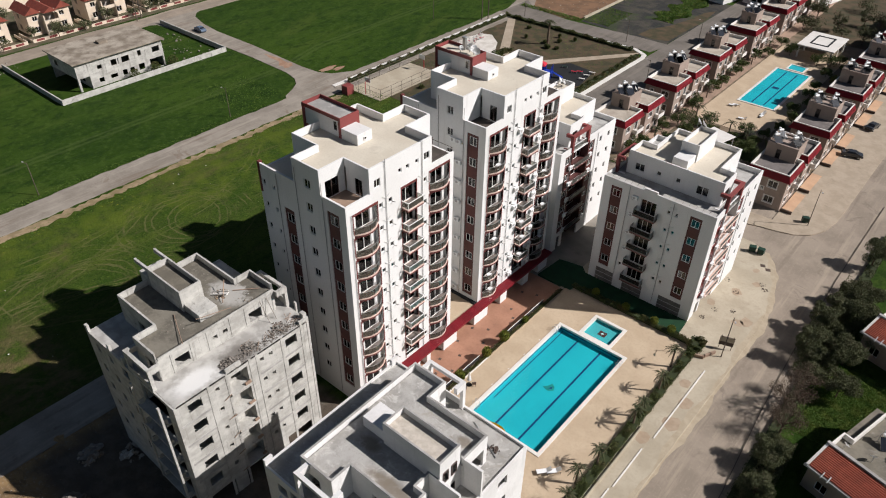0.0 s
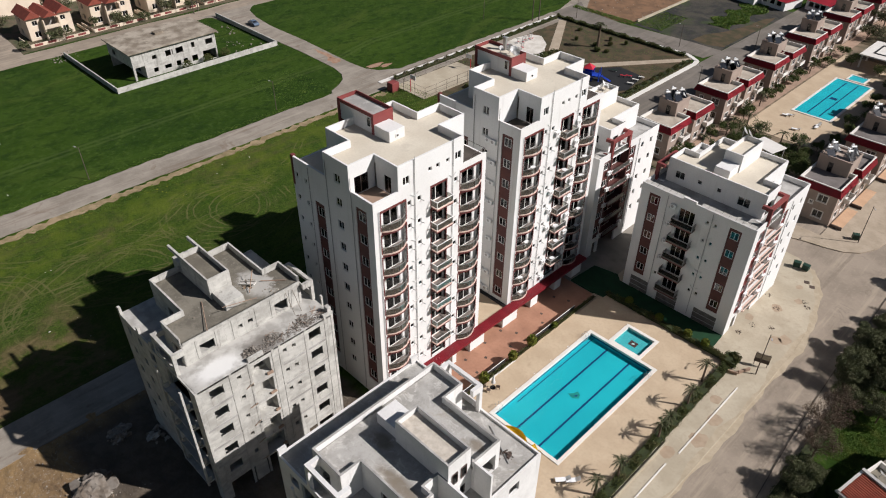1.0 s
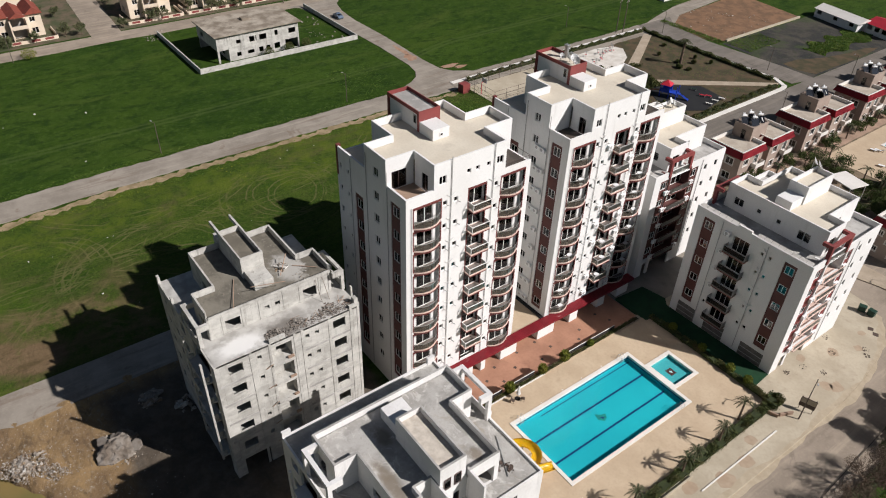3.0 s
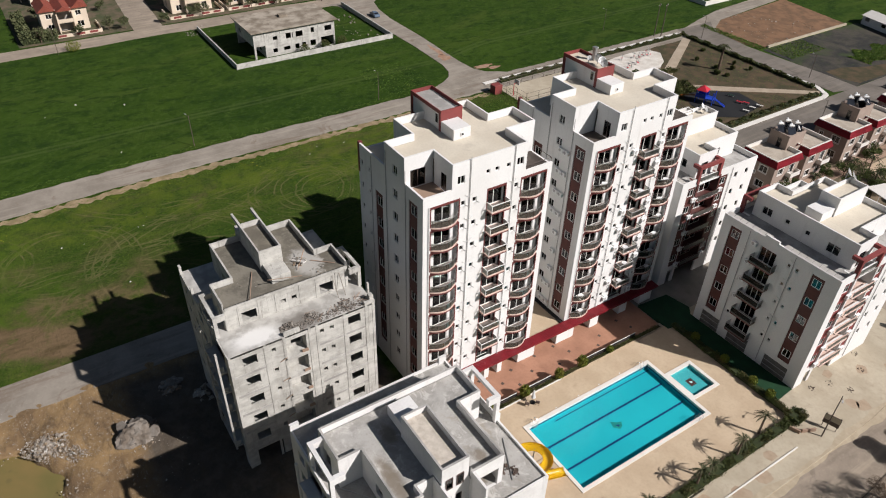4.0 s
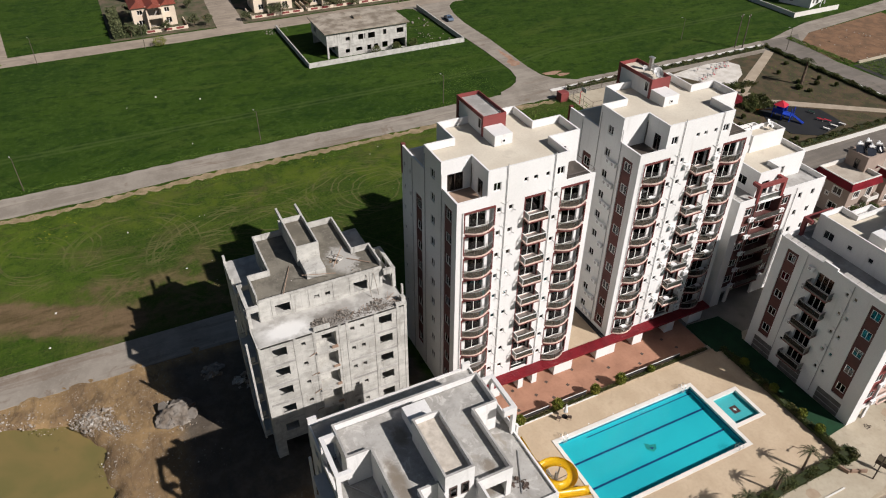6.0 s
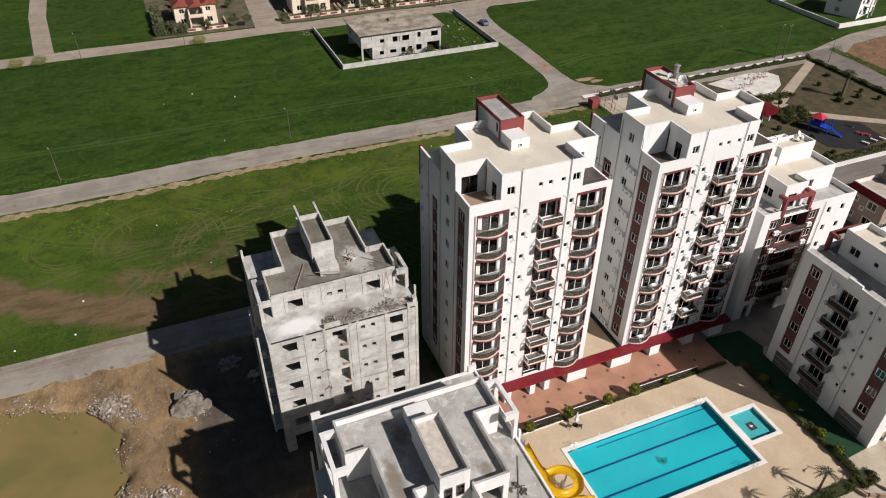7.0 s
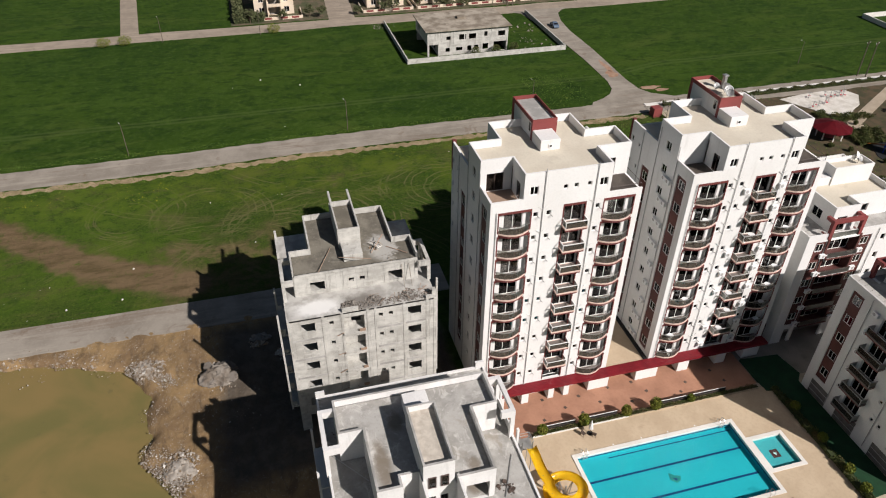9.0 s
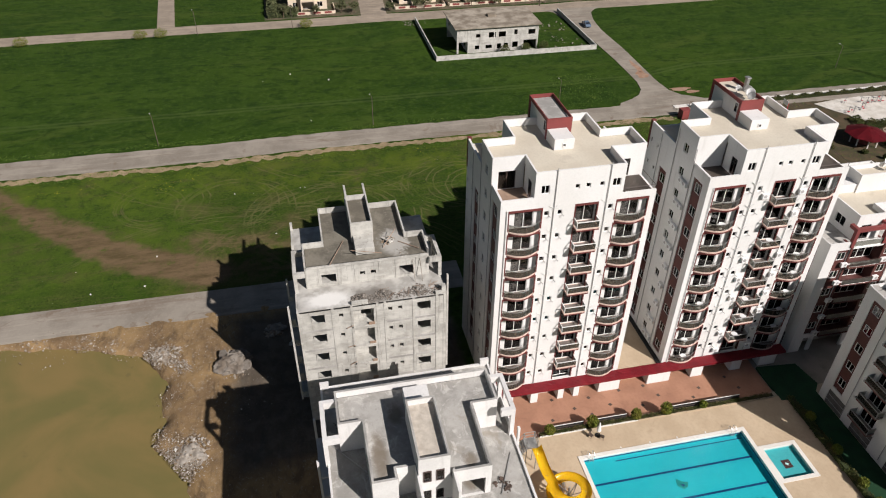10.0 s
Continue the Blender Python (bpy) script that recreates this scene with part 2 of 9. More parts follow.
def glass(name, tint, gloss_rough, base=0.0, ior=1.45):
    """A pane: clear with a tint, and a reflection by Fresnel."""
    n = Nodes(name)
    t = n.t
    clear = t.nodes.new("ShaderNodeBsdfTransparent")
    clear.inputs[0].default_value = (*tint, 1)
    gl = t.nodes.new("ShaderNodeBsdfGlossy")
    gl.inputs["Roughness"].default_value = gloss_rough
    fr = t.nodes.new("ShaderNodeFresnel")
    fr.inputs[0].default_value = ior
    mx = t.nodes.new("ShaderNodeMixShader")
    n.put(mx.inputs[0], n.math("ADD", fr.outputs[0], base))
    t.links.new(clear.outputs[0], mx.inputs[1]), t.links.new(gl.outputs[0], mx.inputs[2])
    t.links.new(mx.outputs[0], t.nodes["Material Output"].inputs[0])
    return n, gl


GLASS = glass("window_glass", (0.42, 0.42, 0.42), 0.03, 0.03)[0].m
RAIL_GLASS = glass("smoked_rail_glass", (0.60, 0.605, 0.575), 0.3, 0.0, 1.2)[0].m
_w, _g = glass("pool_water", (0.60, 0.91, 0.93), 0.06, 0.0, 1.25)
_bn = _w.t.nodes.new("ShaderNodeBump")
_bn.inputs["Strength"].default_value, _bn.inputs["Distance"].default_value = 0.25, 0.02
_w.put(_bn.inputs["Height"], _w.noise(2.2, 3, 0.5, distort=0.8))
_w.put(_g.inputs["Normal"], _bn.outputs[0])
WATER = _w.m


def pond_material():
    n = Nodes("muddy_water")
    c = n.mix(n.ramp(n.noise(0.06, 4, distort=1.0), 0.35, 0.65), (0.195, 0.14, 0.054), (0.135, 0.118, 0.042))
    c = n.mix(n.math("MULTIPLY", n.ramp(n.noise(0.5, 5, 0.7), 0.62, 0.75), 0.4), c, (0.10, 0.085, 0.04))
    n.bump(n.noise(3.0, 2), 0.05, 0.01)
    return n.done(c, 0.22, 0, 0.35)


POND = pond_material()


def ground_material():
    """Winter meadow with wheel tracks, bare earth round the building site."""
    n = Nodes("meadow_and_earth")
    x, y, _ = n.xyz()
    wob = n.math("MULTIPLY", n.math("SUBTRACT", n.noise(0.07, 5, 0.6), 0.5), 26.0)
    small = n.math("MULTIPLY", n.math("SUBTRACT", n.noise(0.35, 4, 0.6), 0.5), 3.0)
    grass = n.mix(n.ramp(n.noise(0.028, 6, 0.62), 0.35, 0.65), (0.017, 0.040, 0.004), (0.029, 0.057, 0.005))
    grass = n.mix(n.math("MULTIPLY", n.ramp(n.noise(0.11, 6, 0.7, (1, 0.35, 1), 0.5), 0.48, 0.68), 0.55), grass, (0.040, 0.074, 0.009))
    grass = n.mix(n.math("MULTIPLY", n.ramp(n.noise(0.05, 6, 0.7, (1.6, 0.4, 1), 1.2), 0.52, 0.68), 0.6), grass, (0.056, 0.081, 0.013))
    grass = n.mix(n.math("MULTIPLY", n.ramp(n.noise(0.9, 6, 0.8), 0.47, 0.66), 0.75), grass, (0.047, 0.079, 0.013))
    grass = n.mix(n.math("MULTIPLY", n.ramp(n.noise(0.45, 6, 0.8, (1, 0.5, 1)), 0.48, 0.64), 0.75), grass, (0.009, 0.025, 0.003))
    lane = n.math("ADD", n.math("ADD", x, 145.6), n.math("ADD", n.math("MULTIPLY", n.ramp(y, 102, 128), 5.0), n.math("MULTIPLY", small, 0.25)))
    lane = n.math("ABSOLUTE", n.math("SUBTRACT", n.math("ABSOLUTE", lane), 0.8))
    grass = n.mix(n.math("MULTIPLY", n.ramp(lane, 0.7, 0.1), 0.28), grass, (0.079, 0.104, 0.032))
    # thin worn grass of the field behind the site
    thin = n.inside(-121, -72, -70, 130, 4, wob)
    worn = n.mix(n.ramp(n.noise(0.07, 6, 0.65), 0.4, 0.62), (0.027, 0.057, 0.006), (0.043, 0.066, 0.010))
    worn = n.mix(n.math("MULTIPLY", n.ramp(n.noise(0.8, 6, 0.78), 0.5, 0.7), 0.55), worn, (0.070, 0.089, 0.018))
    worn = n.mix(n.math("MULTIPLY", n.ramp(n.noise(0.5, 6, 0.78), 0.52, 0.68), 0.6), worn, (0.015, 0.030, 0.005))
    worn = n.mix(n.math("MULTIPLY", n.ramp(n.noise(0.12, 5, 0.65, (1, 0.5, 1), 0.4), 0.5, 0.66), 0.6), worn, (0.082, 0.105, 0.016))
    worn = n.mix(n.math("MULTIPLY", n.ramp(n.noise(1.1, 6, 0.75, (1, 0.12, 1), 0.3), 0.52, 0.66), 0.6), worn, (0.088, 0.076, 0.03))
    worn = n.mix(n.math("MULTIPLY", n.ramp(n.noise(1.5, 6, 0.8), 0.5, 0.66), 0.6), worn, (0.02, 0.036, 0.006))
    worn = n.mix(n.math("MULTIPLY", n.ramp(n.noise(2.4, 5, 0.8), 0.52, 0.62), 0.65), worn, (0.010, 0.024, 0.004))
    worn = n.mix(n.math("MULTIPLY", n.ramp(n.noise(3.1, 5, 0.8, (1, 0.7, 1)), 0.53, 0.63), 0.45), worn, (0.105, 0.135, 0.020))
    bare = n.math("MULTIPLY", n.ramp(n.noise(0.09, 6, 0.75, (1, 0.6, 1), 0.6), 0.52, 0.68), 0.6)
    worn = n.mix(bare, worn, (0.094, 0.074, 0.033))
    # wheel tracks: arcs of two ruts each
    ruts = None
    for cx, cy, r in ((-104, 52, 7.5), (-102.5, 54, 6), (-105.5, 49, 9), (-104, 51, 11.5), (-104.5, 6, 8.7), (-103, 7.5, 10.4), (-97, 25, 15.5), (-95, 23, 13), (-60, 44, 52), (-62, 10, 41),
                      (-64, 4, 36), (-150, 45, 46), (-107, -8, 5.5), (-108, -6, 8), (-99, 30, 6.5), (-152, 16, 50), (-70, 22, 29), (-103, 66, 7)):
        dx, dy = n.math("SUBTRACT", x, cx), n.math("SUBTRACT", y, cy)
        d = n.math("SQRT", n.math("ADD", n.math("MULTIPLY", dx, dx), n.math("MULTIPLY", dy, dy)))
        d = n.math("ADD", d, n.math("MULTIPLY", small, 0.4))
        d = n.math("ABSOLUTE", n.math("SUBTRACT", n.math("ABSOLUTE", n.math("SUBTRACT", d, r)), 0.65))
        rut = n.ramp(d, 0.22, 0.04)
        ruts = rut if ruts is None else n.math("MAXIMUM", ruts, rut)
    ruts = n.math("MULTIPLY", ruts, n.ramp(n.noise(0.16, 4, 0.6), 0.38, 0.6))
    worn = n.mix(n.math("MULTIPLY", n.math("MULTIPLY", ruts, n.inside(-118, -84, -22, 78, 4, wob)), 0.5), worn, (0.155, 0.132, 0.058))
    lush = n.math("MULTIPLY", n.inside(-123, -109, -120, 92, 3, wob), n.ramp(n.noise(0.25, 6, 0.75), 0.4, 0.62))
    worn = n.mix(n.math("MULTIPLY", lush, 0.6), worn, (0.092, 0.122, 0.012))
    rank = n.math("MULTIPLY", n.inside(-122, -84, -120, 4, 5, wob), n.ramp(n.noise(0.5, 6, 0.75), 0.36, 0.6))
    worn = n.mix(n.math("MULTIPLY", rank, 0.55), worn, (0.070, 0.112, 0.011))
    c = n.mix(n.math("MULTIPLY", thin, 0.9), grass, worn)
    bloom = n.math("MULTIPLY", n.ramp(n.noise(1.6, 4, 0.75), 0.58, 0.7), n.math("MULTIPLY", n.inside(-121, -114, -120, 60, 2, wob), n.ramp(n.noise(0.1, 3), 0.45, 0.6)))
    c = n.mix(n.math("MULTIPLY", bloom, 0.75), c, (0.26, 0.25, 0.02))
    # bare earth of the site
    earth = n.mix(n.ramp(n.noise(0.16, 6, 0.65, distort=0.7), 0.35, 0.66), (0.275, 0.182, 0.089), (0.172, 0.114, 0.063))
    earth = n.mix(n.math("MULTIPLY", n.ramp(n.noise(0.5, 6, 0.75, (0.5, 1.4, 1), 0.5), 0.48, 0.66), 0.65), earth, (0.096, 0.067, 0.042))
    earth = n.mix(n.math("MULTIPLY", n.ramp(n.noise(1.4, 6, 0.8), 0.55, 0.68), 0.7), earth, (0.302, 0.268, 0.216))
    earth = n.mix(n.math("MULTIPLY", n.ramp(n.noise(2.6, 5, 0.8), 0.6, 0.68), 0.8), earth, (0.46, 0.43, 0.38))
    # shade round the raw block, deepened in the colour by darker grey earth
    block_shade = n.inside(-72, -44, 8, 46, 1.6, small)
    earth = n.mix(n.math("MULTIPLY", block_shade, 0.85), earth, n.mix(n.ramp(n.noise(0.5, 6, 0.7), 0.4, 0.62), (0.062, 0.055, 0.048), (0.10, 0.088, 0.074)))
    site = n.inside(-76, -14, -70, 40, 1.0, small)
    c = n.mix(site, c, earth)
    # trodden mud beyond the access road, with a wedge of grass left beside it
    mud = None
    ragged = n.math("ADD", n.math("MULTIPLY", small, 1.5), n.math("MULTIPLY", wob, 0.1))
    for ax, ay, bx, by, r in ((-124, -46, -107.7, -28.5, 2.0), (-107.7, -28.5, -101.2, -21.8, 2.5), (-101.2, -21.8, -94.5, -14, 2.8), (-94.5, -14, -88.5, -5.0, 3.2), (-88.5, -5.0, -84.5, 4, 3.4)):
        dx, dy = bx - ax, by - ay
        px, py = n.math("SUBTRACT", x, ax), n.math("SUBTRACT", y, ay)
        along = n.math("DIVIDE", n.math("ADD", n.math("MULTIPLY", px, dx), n.math("MULTIPLY", py, dy)), dx * dx + dy * dy)
        along = n.math("MINIMUM", n.math("MAXIMUM", along, 0.0), 1.0)
        qx, qy = n.math("SUBTRACT", px, n.math("MULTIPLY", along, dx)), n.math("SUBTRACT", py, n.math("MULTIPLY", along, dy))
        d = n.math("SQRT", n.math("ADD", n.math("MULTIPLY", qx, qx), n.math("MULTIPLY", qy, qy)))
        d = n.math("SUBTRACT", n.math("ADD", d, ragged), r)
        mud = d if mud is None else n.math("MINIMUM", mud, d)
    mud = n.ramp(mud, 1.3, -0.9)
    mud = n.math("MULTIPLY", mud, n.ramp(n.noise(0.3, 6, 0.7), 0.28, 0.46))
    brown = n.mix(n.ramp(n.noise(0.5, 6, 0.75, (1, 0.3, 1)), 0.4, 0.65), (0.158, 0.102, 0.061), (0.092, 0.060, 0.033))
    bald = n.math("MULTIPLY", n.inside(-96, -80, -2, 20, 2.5, n.math("MULTIPLY", wob, 0.5)), n.ramp(n.noise(0.35, 6, 0.72), 0.36, 0.58))
    mud = n.math("MAXIMUM", mud, n.math("MULTIPLY", bald, 0.62))
    c = n.mix(n.math("MULTIPLY", n.math("MULTIPLY", mud, n.math("SUBTRACT", 1.0, site)), 0.86), c, brown)
    n.bump(n.noise(1.6, 6, 0.75), 0.7, 0.3)
    return n.done(c, 0.95, 0, 0.1)


GROUND = ground_material()


def spill_floor():
    """Bare terrace concrete with a soft white plaster spill and a dark wet stain."""
    n = Nodes("plaster_stained_concrete")
    x, y, _ = n.xyz()
    c = n.mix(n.ramp(n.noise(0.7, 5), 0.35, 0.65), (0.44, 0.425, 0.395), (0.30, 0.288, 0.265))
    wob = n.math("MULTIPLY", n.math("SUBTRACT", n.noise(0.9, 5, 0.65), 0.5), 2.4)

    def patch(cx, cy, rx, ry):
        dx, dy = n.math("DIVIDE", n.math("ADD", n.math("SUBTRACT", x, cx), wob), rx), n.math("DIVIDE", n.math("ADD", n.math("SUBTRACT", y, cy), wob), ry)
        return n.math("SQRT", n.math("ADD", n.math("MULTIPLY", dx, dx), n.math("MULTIPLY", dy, dy)))

    c = n.mix(n.math("MULTIPLY", n.ramp(patch(-51.6, 21.9, 1.7, 3.0), 1.15, 0.5), 0.9), c, (0.66, 0.65, 0.625))
    c = n.mix(n.math("MULTIPLY", n.ramp(patch(-51.5, 27.0, 1.9, 2.6), 1.2, 0.4), 0.8), c, (0.13, 0.115, 0.10))
    n.bump(n.noise(4, 4), 0.4, 0.03)
    return n.done(c, 0.92, 0, 0.3)


SPILL_FLOOR = spill_floor()


def raw_roof():
    """Wet brown-grey roof concrete with a dry pale patch of spilt mortar."""
    n = Nodes("wet_raw_roof")
    x, y, _ = n.xyz()
    c = n.mix(n.ramp(n.noise(0.4, 6, 0.7), 0.38, 0.62), (0.185, 0.168, 0.135), (0.115, 0.103, 0.082))
    wob = n.math("MULTIPLY", n.math("SUBTRACT", n.noise(0.8, 6, 0.72), 0.5), 4.2)
    dx, dy = n.math("DIVIDE", n.math("ADD", n.math("ADD", x, 57.3), wob), 2.9), n.math("DIVIDE", n.math("SUBTRACT", n.math("ADD", y, wob), 30.6), 1.9)
    d = n.math("SQRT", n.math("ADD", n.math("MULTIPLY", dx, dx), n.math("MULTIPLY", dy, dy)))
    c = n.mix(n.math("MULTIPLY", n.ramp(d, 1.15, 0.6), 0.85), c, (0.40, 0.385, 0.355))
    c = n.mix(n.math("MULTIPLY", n.ramp(n.noise(2.5, 5, 0.75), 0.55, 0.7), 0.35), c, (0.31, 0.29, 0.25))
    n.bump(n.noise(4, 4), 0.4, 0.03)
    return n.done(c, 0.85, 0, 0.3)


RAW_ROOF = raw_roof()


def rubble_mix():
    """Broken concrete, brick and stone, each piece of its own tone."""
    n = Nodes("mixed_rubble")
    g = n.t.nodes.new("ShaderNodeNewGeometry").outputs["Random Per Island"]
    c = n.mix(n.ramp(g, 0.1, 0.8), (0.19, 0.14, 0.095), (0.34, 0.305, 0.26))
    c = n.mix(n.ramp(g, 0.88, 0.98), c, (0.54, 0.515, 0.47))
    c = n.mix(n.math("MULTIPLY", n.ramp(n.noise(3.0, 4, 0.7), 0.45, 0.7), 0.5), c, (0.20, 0.145, 0.098))
    n.bump(n.noise(6, 4), 0.4, 0.03)
    return n.done(c, 0.95, 0, 0.2)


RUBBLE_MIX = rubble_mix()
DEBRIS = surface("mortar_debris", (0.23, 0.208, 0.182), (0.148, 0.128, 0.108), (0.175, 0.10, 0.066), big=1.5, fine=4, rough=0.95, bump=0.5)
MUTED = surface("dull_brown_paving", (0.34, 0.235, 0.17), (0.26, 0.18, 0.13), (0.17, 0.12, 0.09), big=0.3, fine=2.5, rough=0.8)


def stained_screed():
    """Bare grey roof screed with chalky smears, damp brown patches and trowel marks."""
    n = Nodes("stained_roof_screed")
    c = n.mix(n.ramp(n.noise(0.45, 6, 0.65), 0.36, 0.64), (0.385, 0.37, 0.343), (0.27, 0.258, 0.236))
    c = n.mix(n.math("MULTIPLY", n.ramp(n.noise(0.5, 6, 0.7, distort=1.6), 0.53, 0.66), 0.65), c, (0.54, 0.52, 0.485))
    c = n.mix(n.math("MULTIPLY", n.ramp(n.noise(0.33, 6, 0.7, distort=0.6), 0.56, 0.68), 0.6), c, (0.24, 0.205, 0.16))
    c = n.mix(n.math("MULTIPLY", n.ramp(n.noise(3.5, 4, 0.75), 0.52, 0.7), 0.4), c, (0.22, 0.21, 0.195))
    x, y, _ = n.xyz()
    wob = n.math("MULTIPLY", n.math("SUBTRACT", n.noise(0.9, 6, 0.7), 0.5), 2.0)
    for cx, cy, rx, ry in ((-26.2, 24.6, 3.0, 0.75), (-30.5, 26.6, 1.2, 0.8), (-24.2, 32.2, 0.8, 0.7)):
        dx, dy = n.math("DIVIDE", n.math("SUBTRACT", n.math("ADD", x, wob), cx), rx), n.math("DIVIDE", n.math("SUBTRACT", n.math("ADD", y, n.math("MULTIPLY", wob, 0.5)), cy), ry)
        d = n.math("SQRT", n.math("ADD", n.math("MULTIPLY", dx, dx), n.math("MULTIPLY", dy, dy)))
        c = n.mix(n.math("MULTIPLY", n.ramp(d, 1.2, 0.5), 0.75), c, (0.16, 0.128, 0.092))
    n.bump(n.noise(4, 4), 0.3, 0.02)
    return n.done(c, 0.88, 0, 0.3)


STAINED = stained_screed()
GARDEN_LEAF = leaf_material("garden_leaf", (0.03, 0.05, 0.014), (0.085, 0.115, 0.028), (0.12, 0.12, 0.04))
VILLA_ROOF = surface("dirty_villa_screed", (0.44, 0.385, 0.315), (0.34, 0.29, 0.235), (0.2, 0.165, 0.13), big=0.5, fine=3, rough=0.9)
SLAB_ROOF = surface("stained_roof_slab", (0.36, 0.315, 0.255), (0.185, 0.152, 0.115), (0.075, 0.058, 0.042), big=0.3, fine=2, rough=0.95)
GYM_FLOOR = surface("worn_white_concrete", (0.62, 0.585, 0.53), (0.50, 0.46, 0.40), (0.25, 0.2, 0.14), big=0.5, fine=2.5, rough=0.85)
TAN_PATH = surface("tan_path", (0.378, 0.310, 0.234), (0.315, 0.257, 0.189), (0.198, 0.153, 0.108), big=0.4, fine=2.5, rough=0.9)
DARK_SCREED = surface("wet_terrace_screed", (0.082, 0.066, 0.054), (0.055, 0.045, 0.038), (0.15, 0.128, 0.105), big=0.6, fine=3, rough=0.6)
BALCONY_TILE = surface("brown_balcony_tile", (0.20, 0.17, 0.15), (0.155, 0.13, 0.112), None, big=0.8, fine=4, rough=0.6)

# ---- building helpers ----
def box(bm, x0, x1, y0, y1, z0, z1):
    v = [bm.verts.new((x, y, z)) for z in (z0, z1) for x, y in ((x0, y0), (x1, y0), (x1, y1), (x0, y1))]
    for f in ((3, 2, 1, 0), (4, 5, 6, 7), (0, 1, 5, 4), (1, 2, 6, 5), (2, 3, 7, 6), (3, 0, 4, 7)):
        bm.faces.new([v[i] for i in f])


def prism(bm, pts, z0, z1):
    """An upright prism over a plan outline."""
    a = [bm.verts.new((x, y, z0)) for x, y in pts]
    b = [bm.verts.new((x, y, z1)) for x, y in pts]
    bm.faces.new(a[::-1]), bm.faces.new(b)
    for i in range(len(pts)):
        j = (i + 1) % len(pts)
        bm.faces.new((a[i], a[j], b[j], b[i]))


def tube(bm, p, q, r0, r1=None, sides=8):
    p, q = Vector(p), Vector(q)
    r1 = r0 if r1 is None else r1
    turn = (q - p).to_track_quat("Z", "Y").to_matrix()
    rings = []
    for c, r in ((p, r0), (q, r1)):
        rings.append([bm.verts.new(c + turn @ Vector((r * math.cos(2 * math.pi * k / sides), r * math.sin(2 * math.pi * k / sides), 0))) for k in range(sides)])
    for k in range(sides):
        j = (k + 1) % sides
        bm.faces.new((rings[0][k], rings[0][j], rings[1][j], rings[1][k]))
    bm.faces.new(rings[0][::-1]), bm.faces.new(rings[1])


def mesh_of(name, bm, mat, bevel=0.0, smooth=False):
    if bevel:
        bmesh.ops.bevel(bm, geom=bm.edges[:], offset=bevel, segments=1, affect="EDGES")
    bmesh.ops.recalc_face_normals(bm, faces=bm.faces[:])
    me = bpy.data.meshes.new(name)
    bm.to_mesh(me)
    bm.free()
    me.materials.append(mat)
    if smooth:
        me.shade_smooth()
    return me


def part(name, bm, mat, parent, label="", at=None, bevel=0.0, smooth=False):
    me = bm if isinstance(bm, bpy.types.Mesh) else mesh_of(name, bm, mat, bevel, smooth)
    ob = new(name, me)
    ob.parent = parent
    if mat in (GLASS, RAIL_GLASS, WATER):
        ob.visible_shadow = False
    if at is not None:
        ob.location = at
    return tagged(ob, label)


def thing(name, at, label, category, rz=0, group="", kind=""):
    ob = new(name)
    ob.empty_display_size = 0.5
    ob.location, ob.rotation_euler = at, (0, 0, radians(rz))
    return tagged(ob, label, category, group, kind)


def solid(name, bm, mat, label, category, at=(0, 0, 0), rz=0, group="", kind="", bevel=0.0, smooth=False):
    me = bm if isinstance(bm, bpy.types.Mesh) else mesh_of(name, bm, mat, bevel, smooth)
    ob = new(name, me)
    ob.location, ob.rotation_euler = at, (0, 0, radians(rz))
    return tagged(ob, label, category, group, kind)


MESHES = {}


def shared(key, make):
    """A mesh that alike parts share."""
    if key not in MESHES:
        MESHES[key] = make()
    return MESHES[key]


class Face:
    """An upright face of a building: u along it, d outward, z up. side: +x, -x, +y or -y; base: its plane."""

    def __init__(self, side, base):
        self.side, self.base = side, base

    def p(self, u, d, z):
        s = self.side
        return ((self.base + d, u, z) if s == "+x" else (self.base - d, u, z) if s == "-x" else (u, self.base + d, z) if s == "+y" else (u, self.base - d, z))

    def box(self, bm, u0, u1, d0, d1, z0, z1):
        a, b = self.p(u0, d0, z0), self.p(u1, d1, z1)
        box(bm, *sorted((a[0], b[0])), *sorted((a[1], b[1])), *sorted((a[2], b[2])))

    def wall(self, bm, u0, u1, z0, z1, holes=(), thick=0.25):
        """A wall in one piece with openings (u0, u1, z0, z1) that go through it."""
        lattice(bm, u0, u1, z0, z1, holes, -thick, 0, lambda u, z, d: self.p(u, d, z))


